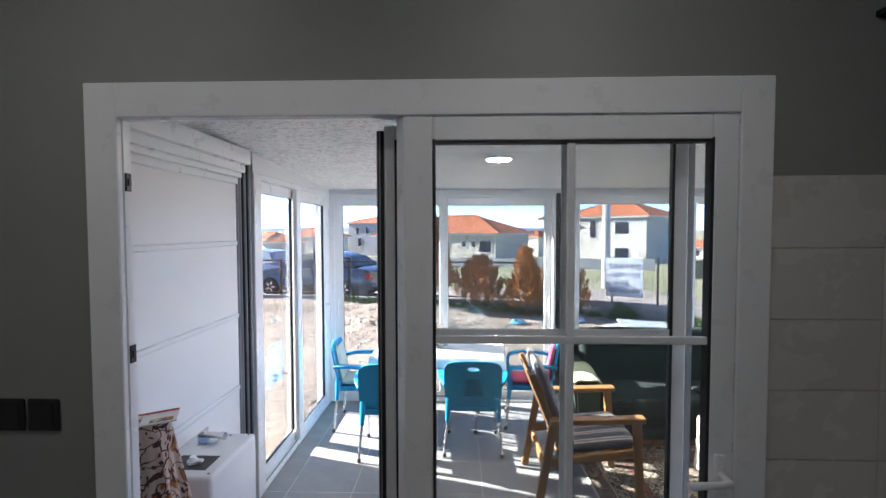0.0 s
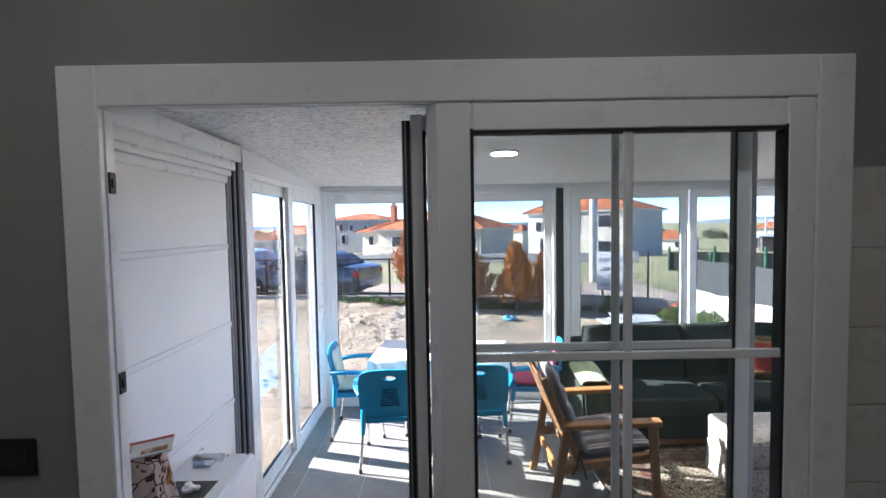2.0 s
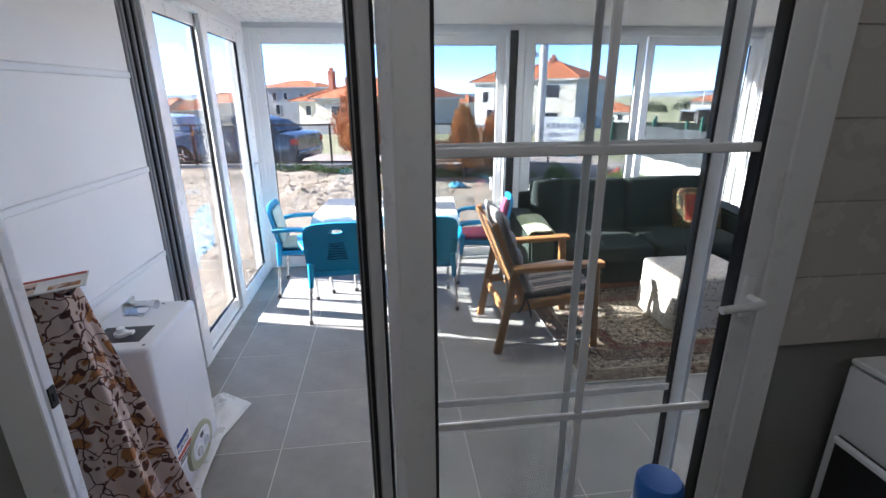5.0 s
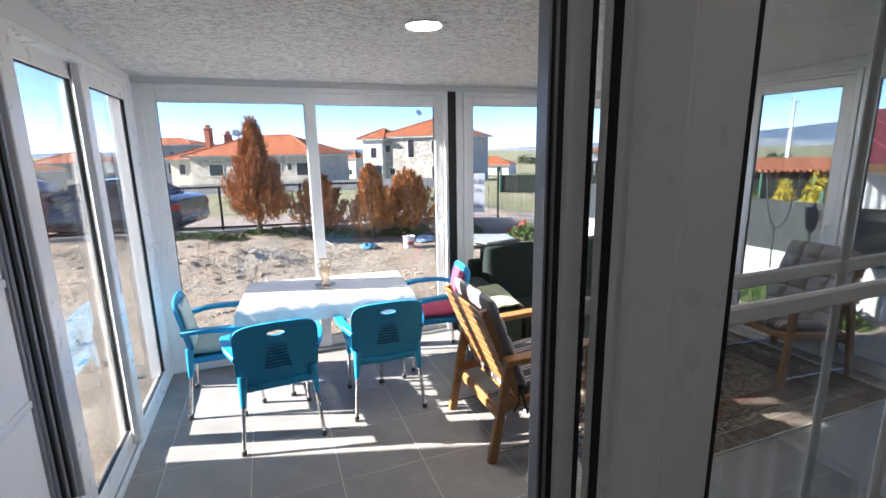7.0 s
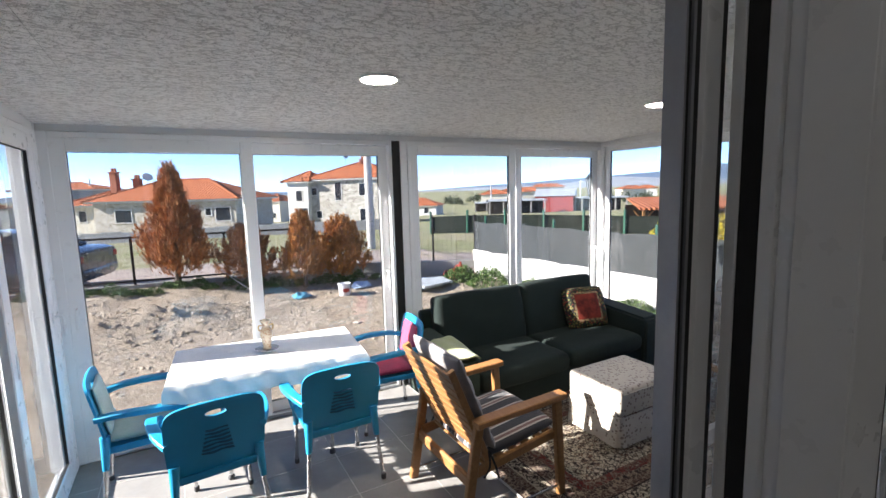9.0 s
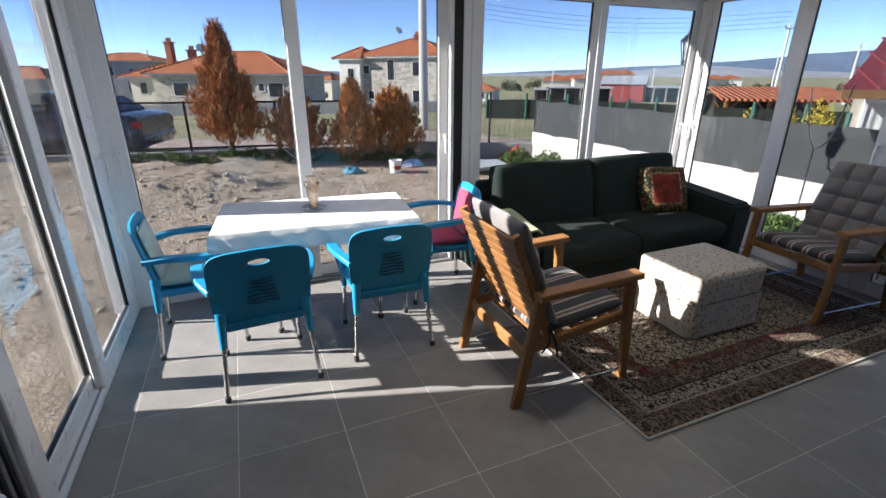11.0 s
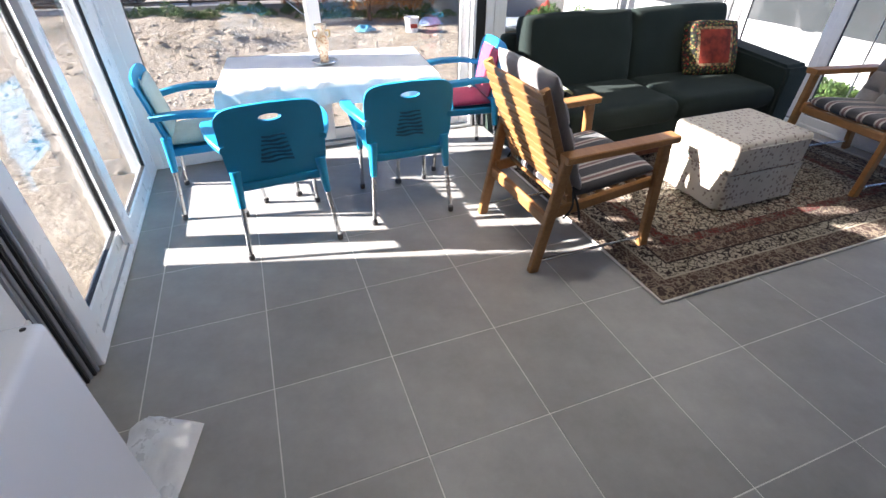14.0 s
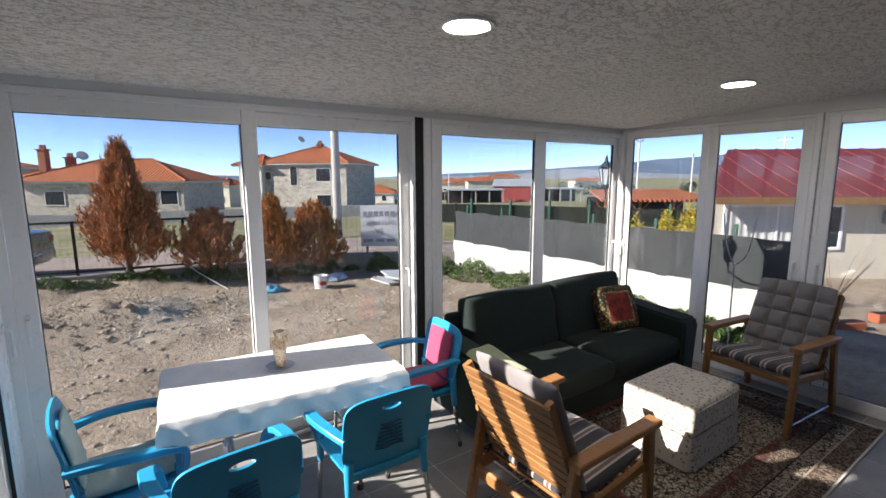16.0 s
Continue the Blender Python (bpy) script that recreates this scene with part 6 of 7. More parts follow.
M_tiles = roof_tiles()
M_stone = stone_wall("rubble_stone", (0.26, 0.23, 0.19), (0.40, 0.37, 0.32), (0.52, 0.49, 0.44))
M_stone_warm = stone_wall("warm_stone", (0.34, 0.28, 0.21), (0.46, 0.41, 0.33), (0.56, 0.51, 0.43))
M_cream = plain("cream_render", (0.62, 0.57, 0.47), 0.9, var=0.1, scale=1, grain=20)
M_brick = plain("red_brick", (0.33, 0.12, 0.07), 0.9, var=0.3, scale=3, grain=20)
M_block = plain("grey_block", (0.33, 0.33, 0.33), 0.95, var=0.2, scale=0.8, grain=12, bump=0.4)
M_win = plain("dark_window", (0.025, 0.03, 0.04), 0.1, bump=0.0)


def house(x, y, z, w, d, h, yaw, roof_h, wall_mat, label, windows=(), chimneys=(), roof_mat=None, over=0.5, side_windows=(), ridge=None, storey=None, name="house", side_mat=None):
    """Local x along the front, front faces local -y."""
    t = thing(name, label, "house", "houses beyond the fields", at=pose(x, y, z, 0, 0, yaw))
    part("wall", boxes((-w / 2, w / 2, -d / 2, d / 2, -1.5, h)), wall_mat, t)
    if side_mat:
        part("render_panel", boxes((-w / 2 - 0.04, -w / 2 + 0.02, -d / 2, d / 2, -1.5, h - 0.02)), side_mat, t)
    part("eaves", boxes((-w / 2 - over, w / 2 + over, -d / 2 - over, d / 2 + over, h - 0.04, h + 0.14)), M_whitewash, t, "pale eaves board")
    rl = (w - d) / 2 if ridge is None else ridge
    rl = max(0.2, rl)
    bm = bmesh.new()
    a, b = w / 2 + over + 0.1, d / 2 + over + 0.1
    v = [bm.verts.new(p) for p in ((-a, -b, h + 0.14), (a, -b, h + 0.14), (a, b, h + 0.14), (-a, b, h + 0.14), (-rl, 0, h + roof_h), (rl, 0, h + roof_h))]
    for f in ((0, 1, 5, 4), (1, 2, 5), (2, 3, 4, 5), (3, 0, 4), (3, 2, 1, 0)):
        bm.faces.new([v[i] for i in f])
    part("roof", bm, roof_mat or M_tiles, t)
    bm = bmesh.new()
    tube(bm, [(-rl, 0, h + roof_h), (rl, 0, h + roof_h)], 0.12, 8)
    part("ridge_tile", bm, roof_mat or M_tiles, t, smooth=True)
    for sx, sy in ((-1, -1), (1, -1)):
        bm = bmesh.new()
        tube(bm, [(sx * rl, 0, h + roof_h), (sx * a, sy * b, h + 0.14)], 0.11, 8)
        part("hip_tile", bm, roof_mat or M_tiles, t, smooth=True)
    for wx, wz, ww, wh in windows:
        win = part("window", ring(bmesh.new(), wx - ww / 2 - 0.06, wx + ww / 2 + 0.06, wz - 0.06, wz + wh + 0.06, -d / 2 - 0.06, -d / 2 + 0.05, 0.08, 0), M_whitewash, t, "pale window surround")
        part("pane", boxes((wx - ww / 2, wx + ww / 2, -d / 2 - 0.02, -d / 2 + 0.05, wz, wz + wh)), M_win, win)
        part("mullion", boxes((wx - 0.03, wx + 0.03, -d / 2 - 0.035, -d / 2 - 0.015, wz, wz + wh)), M_brown, win)
    for wy, wz, ww, wh in side_windows:
        win = part("window", boxes((-w / 2 - 0.07, -w / 2 - 0.03, wy - ww / 2, wy + ww / 2, wz, wz + wh)), M_win, t)
    for cx, cy, ch in chimneys:
        c = part("chimney", boxes((cx - 0.35, cx + 0.35, cy - 0.3, cy + 0.3, h, h + ch), bevel=0.02), M_brick, t, "red brick chimney")
        part("cap", boxes((cx - 0.45, cx + 0.45, cy - 0.4, cy + 0.4, h + ch, h + ch + 0.12)), M_brick, c)
        for q in range(2):
            part("flue", boxes((cx - 0.25 + 0.3 * q, cx - 0.05 + 0.3 * q, cy - 0.1, cy + 0.1, h + ch + 0.12, h + ch + 0.5)), M_brick, c)
    return t


# bungalow with an orange hipped roof
bx, by = far(-0.66, 44)
house(bx, by, -1.4, 13.6, 8.0, 2.75, VYAW + 2, 2.1, M_stone_warm, "stone bungalow with an orange hipped tile roof",
      [(-3.9, 0.9, 1.6, 1.15), (0.9, 1.4, 0.6, 0.7), (3.0, 1.4, 0.55, 0.65), (4.2, 1.4, 0.55, 0.65), (5.6, 0.9, 1.4, 1.2)], [(-8.3, 1.0, 3.0), (-6.6, 2.0, 2.3)], ridge=2.3)
wx, wy = far(-0.845, 46)
house(wx, wy, -1.4, 5.0, 6.0, 2.4, VYAW + 2, 1.5, M_cream, "low bungalow wing with an orange tile roof", [(-1.0, 0.9, 0.8, 1.1)], over=0.7)
# two-storey stone house
hx2, hy2 = far(-0.255, 61)
house(hx2, hy2, -2.4, 11.0, 9.5, 5.7, VYAW - 12, 2.3, M_stone, "two-storey stone villa with an orange tile roof",
      [(-4.6, 3.9, 0.8, 0.9), (-1.2, 3.2, 0.9, 2.2), (2.6, 3.7, 1.8, 1.5), (-4.0, 1.0, 0.8, 0.9), (2.6, 0.6, 1.8, 1.5)], [(0.0, 0.0, 2.6)], side_mat=M_cream, side_windows=((-1.5, 3.4, 0.9, 1.4), (1.8, 3.4, 0.7, 0.9), (0.5, 0.6, 2.0, 1.6)))
part_x, part_y = far(-0.375, 60)
house(part_x, part_y, -2.4, 3.0, 6.0, 5.5, VYAW - 12, 1.5, M_whitewash, "white rendered stair wing of the stone villa", [(0.2, 3.2, 0.9, 1.3), (0.9, 0.5, 1.0, 1.8)])
# unfinished grey house and others
ux, uy = far(-0.95, 72)
house(ux, uy, -2.0, 12.0, 8.0, 5.2, VYAW + 10, 1.4, M_block, "unfinished grey block house under a low tile roof", [(-3.5, 3.0, 0.9, 1.4), (-1.0, 3.0, 0.9, 1.4), (2.5, 3.2, 0.9, 1.0), (-3.0, 0.4, 1.0, 1.8), (2.0, 0.4, 1.1, 1.8)])
lx2, ly2 = -33, 28
house(lx2, ly2, -0.6, 12, 9, 4.6, 60, 2.2, M_stone, "stone house with an orange tile roof across the road", [(-3, 1.0, 1.2, 1.2), (2, 1.0, 1.2, 1.2)])
for k, (b, dd, w, h, mt) in enumerate(((-0.455, 105, 6.5, 4.6, M_cream), (-0.135, 110, 9.0, 2.6, M_whitewash), (0.02, 170, 9, 4.0, M_cream), (0.085, 185, 12, 4.5, M_cream), (0.30, 230, 12, 4.0, M_cream), (0.33, 260, 10, 4.0, M_whitewash), (0.13, 240, 16, 6.0, M_whitewash), (0.06, 210, 14, 4.0, M_cream), (-1.25, 60, 10, 4.6, M_cream), (-1.5, 48, 10, 3.2, M_stone))):
    x, y = far(b, dd)
    house(x, y, ground_z(x, y) - 0.1, w, 7.0, h, VYAW + (k * 37 % 30) - 15, 1.8, mt, "small far house with an orange tile roof", [(-w / 4, 1.0, 1.0, 1.2), (w / 4, 1.0, 1.0, 1.2)])
# satellite dishes
for b, dd, z, in ((-0.755, 43, 3.6), (-0.295, 60, 6.3)):
    x, y = far(b, dd)
    dish = thing("satellite_dish", "white satellite dish on a roof mast", "dish", at=pose(x, y, z))
    bm = bmesh.new()
    tube(bm, [(0, 0, -1.8), (0, 0, 0)], 0.03, 6)
    part("mast", bm, M_alu, dish)
    bm = bmesh.new()
    lathe(bm, [(0.001, 0.0), (0.25, 0.04), (0.45, 0.14), (0.46, 0.15), (0.25, 0.06), (0.001, 0.02)], 20)
    part("bowl", moved(bm, pose(0, -0.1, 0.1, 60, 0, 20)), M_whitewash, dish, smooth=True)

# grey block wall beyond the road
bm = bmesh.new()
p0, p1 = far(-1.3, 31), far(-0.17, 36)
for i in range(24):
    f, g2 = i / 24, (i + 1) / 24
    a = Vector((*p0, 0)).lerp(Vector((*p1, 0)), f)
    b = Vector((*p0, 0)).lerp(Vector((*p1, 0)), g2)
    n = Vector((-(b - a).y, (b - a).x, 0)).normalized() * 0.1
    za = ground_z(a.x, a.y)
    q = [a - n, b - n, b + n, a + n]
    hexa(bm, [(v.x, v.y, za - 0.6) for v in q], [(v.x, v.y, za + 0.80 + 0.04 * (i % 3)) for v in q])
tagged(part("far_wall", bm, M_block), "long grey block wall beyond the road", "wall", kind="structure")
p0, p1 = far(-0.10, 26), far(0.85, 24)
hedge = thing("far_fence", "dark green mesh fence along the field", "fence")
bm = sheet(40, 2, lambda u, v: (p0[0] + (p1[0] - p0[0]) * u, p0[1] + (p1[1] - p0[1]) * u, ground_z(p0[0] + (p1[0] - p0[0]) * u, p0[1] + (p1[1] - p0[1]) * u) + 0.95 * v))
part("screen", solidify(bm, 0.03), plain("black_green_net", (0.015, 0.022, 0.015), 0.9), hedge)
for i in range(12):
    f = i / 11
    x, y = p0[0] + (p1[0] - p0[0]) * f, p0[1] + (p1[1] - p0[1]) * f - 0.08
    part("post", boxes((x - 0.05, x + 0.05, y - 0.05, y + 0.05, ground_z(x, y) - 0.2, ground_z(x, y) + 1.25)), M_green_post, hedge)

# red barn and open sheds
rx, ry = far(0.152, 100)
M_barn = plain("red_sheet_metal", (0.30, 0.05, 0.045), 0.6, var=0.15, scale=0.6, grain=8)
M_tin = plain("pale_tin_roof", (0.50, 0.52, 0.54), 0.5, 0.4, var=0.15, scale=0.4)
barn = thing("barn", "red sheet-metal barn with a pale tin roof", "barn", at=pose(rx, ry, -4.3, 0, 0, VYAW - 15))
part("wall", boxes((-3.8, 3.8, -3.2, 3.2, -0.5, 4.2)), M_barn, barn)
bm = bmesh.new()
v = [bm.verts.new(p) for p in ((-4.1, -3.5, 4.1), (4.1, -3.5, 4.1), (4.1, 3.5, 4.1), (-4.1, 3.5, 4.1), (-4.1, 0, 5.6), (4.1, 0, 5.6))]
for f in ((0, 1, 5, 4), (2, 3, 4, 5), (1, 2, 5), (3, 0, 4), (3, 2, 1, 0)):
    bm.faces.new([v[i] for i in f])
part("roof", bm, M_tin, barn)
part("door", boxes((3.79, 3.86, -1.6, 1.6, 0, 3.2)), M_black, barn)
for b, dd, w in ((0.07, 92, 11), (0.245, 95, 9), (0.03, 120, 12)):
    x, y = far(b, dd)
    shed = thing("open_shed", "open farm shed with a grey tin roof", "shed", "open sheds", at=pose(x, y, ground_z(x, y), 0, 0, VYAW))
    part("roof", boxes((-w / 2, w / 2, -3, 3, 2.5, 2.75)), M_tin, shed)
    for i in range(5):
        px = -w / 2 + 0.3 + (w - 0.6) * i / 4
        part("post", boxes((px - 0.12, px + 0.12, -2.8, -2.5, -0.3, 2.5)), M_concrete, shed)
    part("back_wall", boxes((-w / 2, w / 2, 2.6, 2.9, -0.3, 2.5)), M_brown, shed)

# orange tiled canopy
cx, cy = far(0.436, 30)
canopy = thing("canopy", "open canopy with an orange tile roof on timber posts", "canopy", at=pose(cx, cy, ground_z(cx, cy), 0, 0, VYAW + 2))
cz = 0.22 - ground_z(cx, cy)
bm = bmesh.new()
hexa(bm, [(-3.5, -1.8, cz), (3.5, -1.8, cz), (3.1, 1.8, cz + 0.55), (-3.1, 1.8, cz + 0.55)], [(-3.5, -1.8, cz + 0.12), (3.5, -1.8, cz + 0.12), (3.1, 1.8, cz + 0.67), (-3.1, 1.8, cz + 0.67)])
part("roof", bm, M_tiles, canopy)
for px in (-3.2, -1.1, 1.0, 3.2):
    part("post", boxes((px - 0.07, px + 0.07, -1.6, -1.46, -0.4, cz + 0.02)), M_wood, canopy)
    for q in (-1, 1):
        part("brace", beam((px, -1.53, cz - 0.7), (px + 0.6 * q, -1.53, cz), 0.06, 0.06), M_wood, canopy)
part("back_wall", boxes((-3.3, 3.3, 1.5, 1.6, -0.4, cz + 0.2)), M_brown, canopy)

# neighbouring house with the red metal roof
nx, ny = far(0.98, 11.6)
M_redroof = plain("red_metal_roof", (0.17, 0.03, 0.034), 0.55, 0.0, var=0.2, scale=1.2)
nb = thing("neighbour_house", "cream house with a dark red ribbed metal roof", "house", at=pose(nx, ny, -0.95, 0, 0, VYAW - 4))
part("wall", hexa(bmesh.new(), [(-4.4, 0, -0.6), (9, 0, -0.6), (9, 6, -0.6), (0.2, 6, -0.6)], [(-4.4, 0, 2.18), (9, 0, 2.18), (9, 6, 2.18), (0.2, 6, 2.18)]), M_cream, nb)
bm = bmesh.new()
hexa(bm, [(-4.9, -0.55, 2.12), (9.4, -0.55, 2.12), (9.4, 3.2, 3.45), (-2.6, 3.2, 3.45)], [(-4.9, -0.55, 2.2), (9.4, -0.55, 2.2), (9.4, 3.2, 3.53), (-2.6, 3.2, 3.53)])
roof = part("roof", bm, M_redroof, nb, "dark red metal roof")
for i in range(22):
    x = -4.85 + 0.62 * i
    f = min(1.0, (x + 4.9) / 2.3 + 0.02)
    part("rib", beam((x, -0.55, 2.215), (x, -0.55 + 3.75 * f, 2.215 + 1.33 * f), 0.05, 0.04), M_redroof, roof)
part("fascia", boxes((-4.9, 9.4, -0.58, -0.55, 2.02, 2.2)), plain("brown_fascia", (0.24, 0.13, 0.05), 0.6), nb)
win = part("window", ring(bmesh.new(), -4.2, -1.3, 0.85, 2.0, -0.06, 0.02, 0.07, 0), M_pvc, nb)
part("curtain", sheet(60, 2, lambda u, v: (-4.15 + 2.0 * u, -0.02 + 0.012 * math.sin(u * 60), 0.9 + 1.05 * v)), M_strap, win, "pale net curtain")
part("pane", boxes((-2.1, -1.35, -0.03, -0.02, 0.9, 1.95)), M_win, win)
part("mullion", boxes((-2.17, -2.1, -0.06, 0.0, 0.9, 1.95), (-2.9, -2.86, -0.06, 0.0, 0.9, 1.95)), M_pvc, win)
lamp = part("wall_lamp", boxes((-0.35, -0.25, -0.1, 0.0, 1.5, 1.85), bevel=0.03), M_alu, nb, "grey wall lamp")
M_terracotta = plain("terracotta", (0.42, 0.12, 0.06), 0.8)
for k in range(2):
    x, y = far(0.90 + 0.09 * k, 7.6 + 0.5 * k)
    pl = thing("planter", "long terracotta plant trough on the grass", "planter", "plant troughs", at=pose(x, y, ground_z(x, y), 0, 0, VYAW + 8))
    part("trough", boxes((-0.3, 0.3, -0.1, 0.1, 0, 0.16), bevel=0.015), M_terracotta, pl)
    part("soil", boxes((-0.27, 0.27, -0.08, 0.08, 0.14, 0.17)), M_brown, pl)
twig = thing("bare_shrub", "bare leafless shrub against the cream wall", "shrub", at=pose(*far(0.86, 9.0), -0.85))
bm = bmesh.new()
rng = random.Random(2)
for k in range(26):
    a, l = rng.uniform(0, math.tau), rng.uniform(0.4, 1.1)
    tube(bm, [(0, 0, 0), (0.25 * l * math.cos(a), 0.25 * l * math.sin(a), 0.5 * l), (0.55 * l * math.cos(a), 0.55 * l * math.sin(a), l)], 0.008, 5, r_end=0.002)
part("stem", bm, M_bark, twig)

# power poles with wires
for k, (b, dd, hh) in enumerate(((0.415, 70, 9.5), (0.53, 78, 8.0), (0.405, 120, 9.0), (0.015, 130, 9.0), (0.72, 60, 8.5), (-0.90, 70, 9.0), (0.20, 150, 8.0))):
    x, y = far(b, dd)
    pp = thing("utility_pole", "pale concrete power pole with a cross arm", "pole", "power poles", at=pose(x, y, ground_z(x, y), 0, 0, 20 * k))
    bm = bmesh.new()
    tube(bm, [(0, 0, -0.3), (0, 0, hh)], 0.20, 10, r_end=0.12)
    part("shaft", bm, M_strap, pp, smooth=True)
    part("cross_arm", boxes((-0.9, 0.9, -0.06, 0.06, hh - 0.6, hh - 0.48)), M_strap, pp)
    for q in (-0.8, 0, 0.8):
        part("insulator", boxes((q - 0.05, q + 0.05, -0.05, 0.05, hh - 0.48, hh - 0.25)), M_brown, pp)
wires = bmesh.new()
a, b = Vector((*far(0.415, 70), ground_z(*far(0.415, 70)) + 9.2)), Vector((*far(-0.2, 64), 8.8))
for q in range(4):
    pts = [a.lerp(b, i / 16) + Vector((0, 0, 0.55 * q - 1.5 * math.sin(math.pi * i / 16))) for i in range(17)]
    tube(wires, pts, 0.022, 4, False)
tagged(part("power_lines", wires, M_brown), "thin dark overhead power lines", "cables", kind="stuff")

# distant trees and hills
# aerial haze is put into both base colours, bluer on the far ridge
M_hill_haze = plain("hazy_distant_hill", (0.13, 0.185, 0.27), 1.0, var=0.25, scale=0.004, grain=0.03, bump=0.0)
M_hill_near_haze = plain("hazy_pale_hill", (0.33, 0.35, 0.38), 1.0, var=0.35, scale=0.01, grain=0.06, bump=0.0)


def hill_sheet(name, dist, bears, height, material, label, seed):
    def f(u, v):
        b = bears[0] + (bears[1] - bears[0]) * u
        x, y = far(b, dist * (1 + 0.25 * v))
        e = math.sin(math.pi * u) ** 0.6
        z = -4.6 + height(u) * e * smooth01(v * 1.1) * (1 + 0.22 * noise.noise(Vector((u * 9, v * 2, seed))) + 0.10 * noise.noise(Vector((u * 30, v * 6, seed))))
        return (x, y, z)
    tagged(part(name, sheet(160, 14, f), material, smooth=True), label, "hills", kind="structure")


hill_sheet("backdrop", 2600, (-0.15, 2.6), lambda u: 175 * (0.35 + 0.65 * smooth01(u * 3.2)), M_hill_haze, "blue-grey mountain ridge far away", 3)
hill_sheet("backdrop_near", 1500, (-0.25, 1.3), lambda u: 14 + 24 * math.exp(-((u - 0.35) / 0.07) ** 2), M_hill_near_haze, "pale dry hills with scattered villages", 6)
hill_sheet("backdrop_left", 1700, (-2.2, -0.2), lambda u: 26, M_hill_haze, "low blue-grey hills far away", 9)
for k in range(60):
    rng3 = random.Random(300 + k)
    b, dd = rng3.uniform(-0.2, 1.1), rng3.uniform(140, 300)
    if k % 6 == 0:
        b, dd = rng3.uniform(-1.4, -0.2), rng3.uniform(70, 110)
    x, y = far(b, dd)
    s = rng3.uniform(1.4, 3.2)
    bush("tree", "far olive-green tree in the fields", x, y, ground_z(x, y), s, s, s * 1.5, M_olive_leaf, 200 + k, 150, 0.75, "tree", "far trees")

# ---------------------------------------------------------------- lantern and cable outside the glass
lan = thing("wall_lantern", "black outdoor lantern on a bracket at the corner", "lantern", at=pose(3.93, 5.32, 1.78))
bm = bmesh.new()
lathe(bm, [(0.03, -0.17), (0.05, -0.15), (0.055, -0.13), (0.05, -0.12)], 6)
part("base", bm, M_black, lan)
bm = bmesh.new()
lathe(bm, [(0.042, -0.12), (0.072, 0.06), (0.001, 0.06)], 6)
part("glass", bm, M_slab, lan)
for q in range(6):
    a = q * math.tau / 6
    bm = bmesh.new()
    tube(bm, [(0.045 * math.cos(a), 0.045 * math.sin(a), -0.12), (0.078 * math.cos(a), 0.078 * math.sin(a), 0.06)], 0.006, 5)
    part("bar", bm, M_black, lan)
bm = bmesh.new()
lathe(bm, [(0.085, 0.06), (0.09, 0.075), (0.05, 0.12), (0.02, 0.15), (0.018, 0.18), (0.006, 0.22)], 6)
part("cap", bm, M_black, lan)
bm = bmesh.new()
tube(bm, [(0, 0, -0.15), (0, -0.02, -0.3), (-0.1, -0.18, -0.36), (-0.22, -0.33, -0.30)], 0.012, 8)
part("bracket", bm, M_black, lan, smooth=True)
bm = bmesh.new()
tube(bm, curve_points([(3.74, 3.90, 1.42), (3.745, 3.86, 1.15), (3.75, 3.78, 0.97), (3.75, 3.68, 1.08), (3.745, 3.62, 1.45)], 24), 0.006, 6)
tube(bm, [(3.75, 3.78, 0.97), (3.75, 3.77, -0.28)], 0.006, 6)
tagged(part("cable", bm, M_strap, smooth=True), "white cable loop hanging outside the window", "cable")

# ================================================================ kitchen side
M_wtile = plain("ivory_wall_tile", (0.55, 0.53, 0.49), 0.25, var=0.06, scale=2)
tiles = thing("backsplash", "glossy ivory wall tiles beside the sliding door", "tiles", kind="structure")
for i in range(5):
    for j in range(5):
        x0, z0 = 0.858 + 0.300 * i, 1.0 + 0.1905 * j
        x1 = x0 + 0.2985
        part("tile", boxes((x0, x1, YK - 0.009, YK, z0, z0 + 0.189), bevel=0.002), M_wtile, tiles)
part("bed", boxes((0.857, 2.36, YK - 0.004, YK, 1.0, 1.952)), M_wtile, tiles)
sw = thing("light_switch", "black double wall switch beside the door", "switch", at=pose(0, YK, 0))
for x in (-1.232, -1.132):
    f = part("frame", boxes((x - 0.046, x + 0.046, -0.010, 0.0, 1.245, 1.337), bevel=0.004), M_black, sw)
    part("rocker", boxes((x - 0.034, x + 0.034, -0.014, -0.009, 1.257, 1.325), bevel=0.003), M_black, f)
hood = thing("cooker_hood", "dark glass cooker hood above the worktop", "cooker hood")
bm = bmesh.new()
hexa(bm, [(1.12, 0.95, 2.36), (1.75, 0.95, 2.36), (1.75, 1.33, 2.36), (1.12, 1.33, 2.36)], [(1.12, 0.95, 2.375), (1.75, 0.95, 2.375), (1.75, 1.33, 2.375), (1.12, 1.33, 2.375)])
part("glass_plate", bm, M_car_glass, hood)
part("chimney", boxes((1.32, 1.58, 1.05, 1.34, 2.375, 2.72), bevel=0.004), M_chrome, hood)
deadbolt = thing("wall_socket", "round white socket on the tiles", "socket", at=pose(1.265, YK - 0.009, 1.86))
bm = bmesh.new()
lathe(bm, [(0.045, 0.0), (0.045, 0.02), (0.038, 0.035), (0.001, 0.036)], 24)
part("cover", moved(bm, pose(0, 0, 0, 90, 0, 0)), M_pvc, deadbolt, smooth=True)
cook = thing("cooker", "white freestanding cooker with a black oven door", "cooker", at=pose(1.27, 0.99, 0.12))
part("body", boxes((-0.25, 0.30, -0.25, 0.25, 0.02, 0.85), bevel=0.01, seg=2), M_enamel, cook, smooth=True)
part("oven_door", boxes((-0.262, -0.25, -0.22, 0.22, 0.15, 0.66), bevel=0.004), M_black, cook)
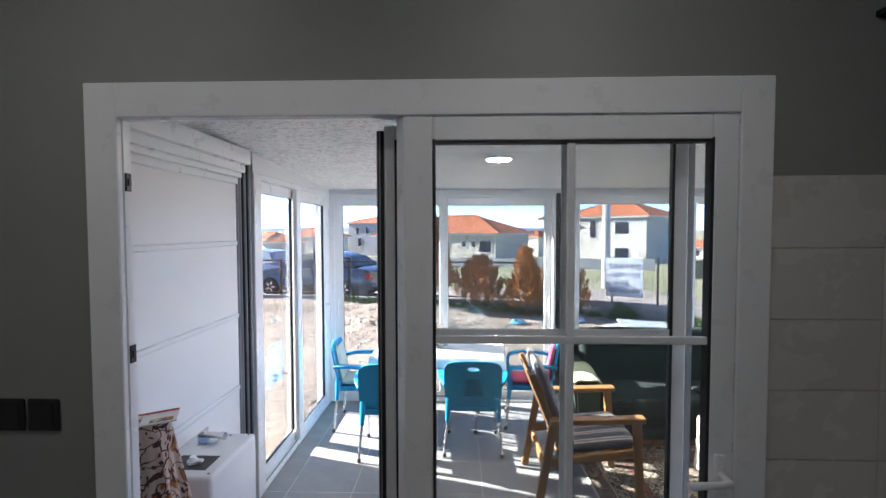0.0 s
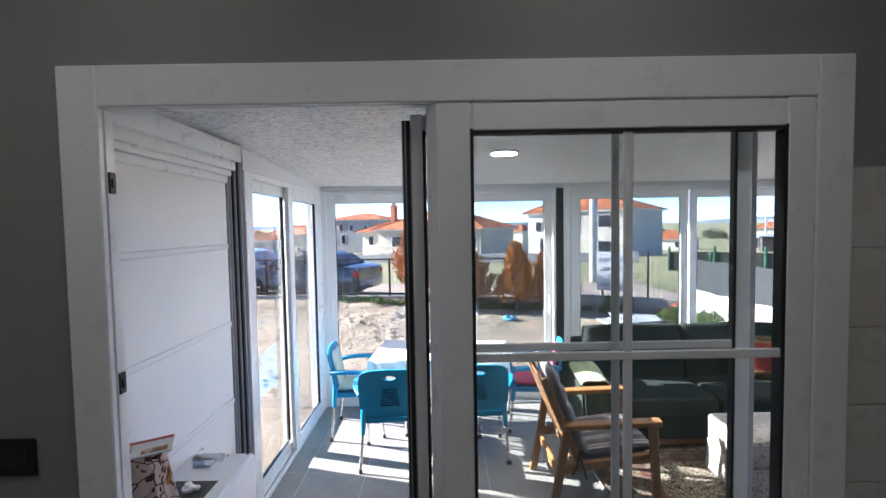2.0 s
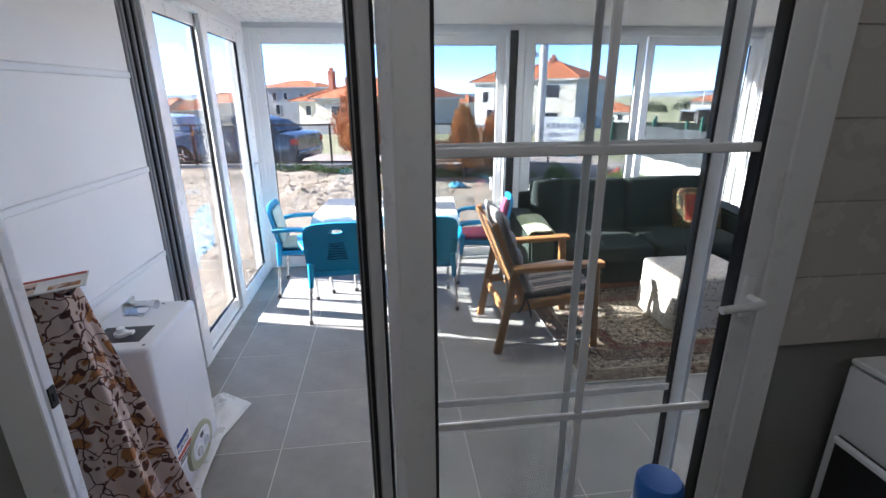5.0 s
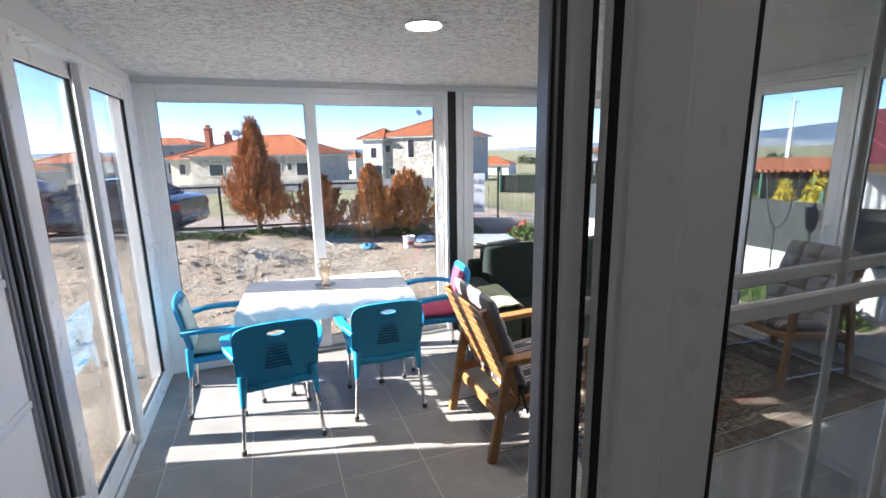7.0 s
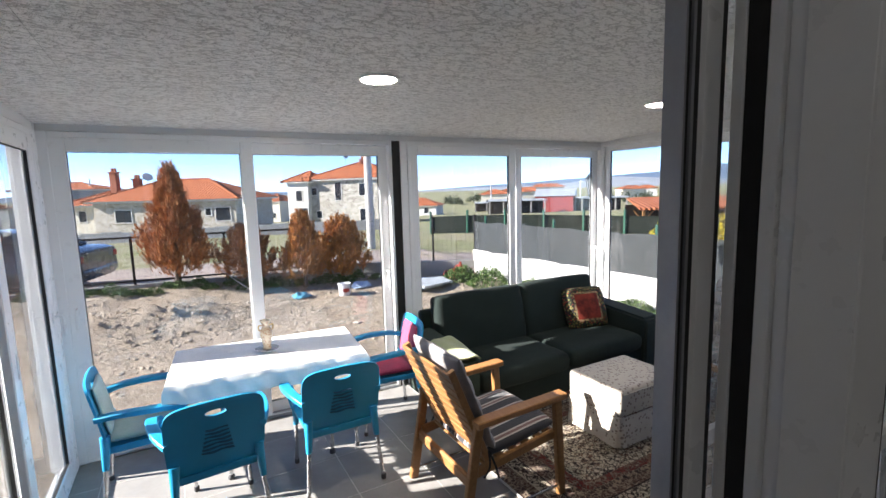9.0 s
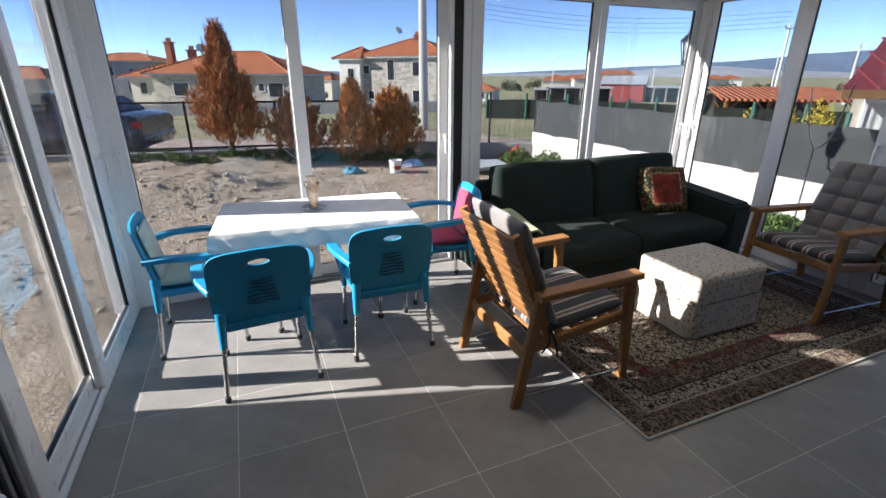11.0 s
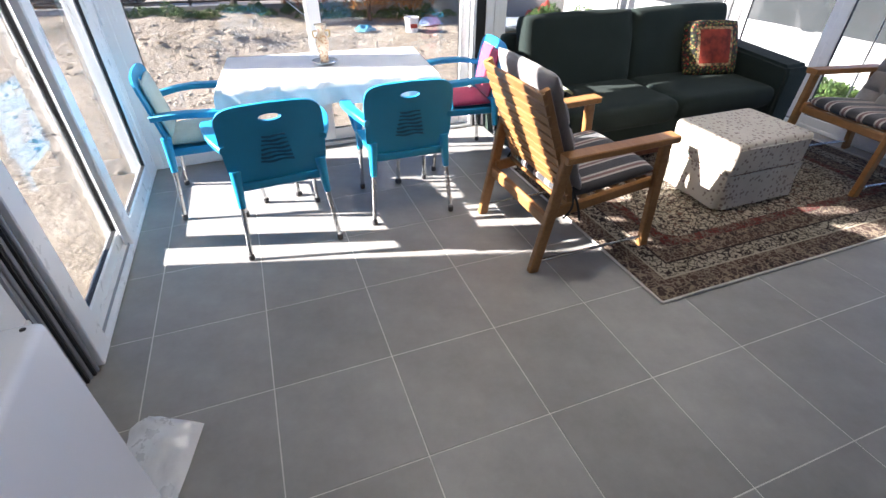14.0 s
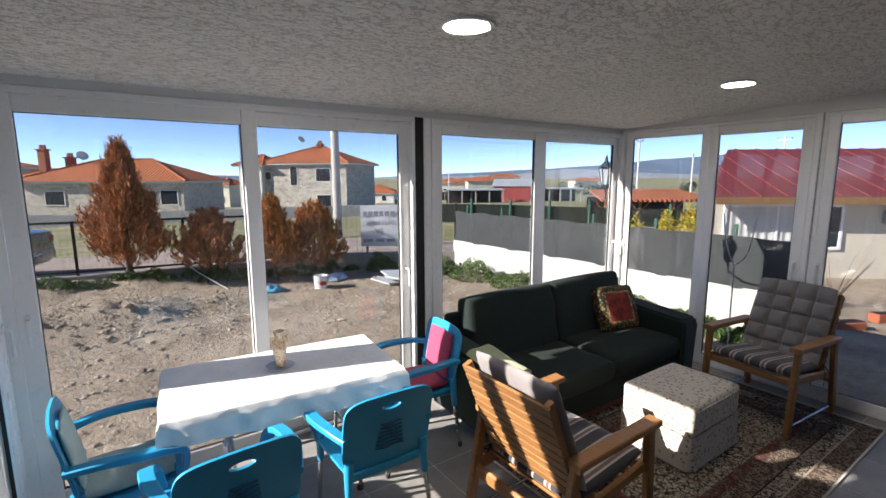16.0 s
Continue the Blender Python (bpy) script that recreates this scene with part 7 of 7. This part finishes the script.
part("handle", boxes((-0.30, -0.285, -0.20, 0.20, 0.66, 0.68), bevel=0.005), M_enamel, cook)
part("lid", boxes((-0.25, 0.30, -0.25, 0.25, 0.852, 0.87), bevel=0.006), M_enamel, cook)
M_bluecap = plain("blue_cap", (0.02, 0.12, 0.42), 0.35)
bottle = thing("bottle", "white plastic bottle with a blue screw cap", "bottle", at=pose(0.375, 1.0, 0.09))
bm = bmesh.new()
lathe(bm, [(0.05, 0.0), (0.055, 0.01), (0.055, 0.72), (0.045, 0.77), (0.03, 0.79), (0.001, 0.79)], 24)
part("body", bm, M_film, bottle, smooth=True)
bm = bmesh.new()
lathe(bm, [(0.042, 0.755), (0.044, 0.76), (0.044, 0.82), (0.038, 0.828), (0.001, 0.829)], 24)
part("cap", bm, M_bluecap, bottle, smooth=True)

# door furniture: handle, strikes, insect screen
dh = part("handle", boxes((0.72, 0.75, YD - 0.010, YD + 0.003, 1.10, 1.21), bevel=0.005, seg=2), M_pvc, fixed)
bm = bmesh.new()
tube(bm, [(0.735, YD - 0.008, 1.155), (0.735, YD - 0.05, 1.155), (0.715, YD - 0.055, 1.153), (0.63, YD - 0.055, 1.148)], 0.010, 10)
part("lever", bm, M_pvc, dh, smooth=True)
for z in (0.52, 0.99, 1.46, 1.945):
    part("strike", boxes((-0.892, -0.886, 1.315, 1.335, z - 0.025, z + 0.025), (-0.888, -0.882, 1.320, 1.330, z - 0.010, z + 0.010)), M_black, door, "dark lock strike")


def mesh_screen():
    m = Mat("insect_screen")
    t = m.t
    tr = t.nodes.new("ShaderNodeBsdfTransparent")
    df = t.nodes.new("ShaderNodeBsdfDiffuse")
    df.inputs[0].default_value = (0.10, 0.10, 0.10, 1)
    mx = t.nodes.new("ShaderNodeMixShader")
    m.link(m.ramp(m.noise(40, 2), [(0.3, (0.06,) * 3), (0.7, (0.10,) * 3)]), mx.inputs[0])
    m.link(tr.outputs[0], mx.inputs[1])
    m.link(df.outputs[0], mx.inputs[2])
    m.link(mx.outputs[0], t.nodes["Material Output"].inputs[0])
    return m.m


scr = part("insect_screen", ring(bmesh.new(), -0.165, 0.72, 0.02, 2.09, 1.412, 1.424, 0.018, 0.002), M_alu, door, "aluminium framed insect screen")
part("mesh", sheet(2, 2, lambda u, v: (-0.15 + 0.855 * u, 1.418, 0.036 + 2.038 * v)), mesh_screen(), scr, "fine grey insect mesh")

# ================================================================ floor tiles, one by one
def tile_mesh(w, d):
    bm = bmesh.new()
    box(bm, 0, w, 0, d, -0.003, 0.0, 0.0008)
    me = bpy.data.meshes.new("tile")
    bm.to_mesh(me)
    bm.free()
    me.materials.append(M_tile)
    return me


cache = {}
xs = [GX + TS * i for i in range(-4, 10)]
ys = [GY + TS * j for j in range(-4, 7)]
for xa in xs:
    for ya in ys:
        x0, x1, y0, y1 = max(xa, X0) + 0.002, min(xa + TS, X1) - 0.002, max(ya, Y0) + 0.002, min(ya + TS, Y1) - 0.002
        if x1 - x0 < 0.02 or y1 - y0 < 0.02:
            continue
        key = (round(x1 - x0, 3), round(y1 - y0, 3))
        if key not in cache:
            cache[key] = tile_mesh(*key)
        o = new("tile", cache[key])
        o.location = (x0, y0, 0)
        o.parent = floor
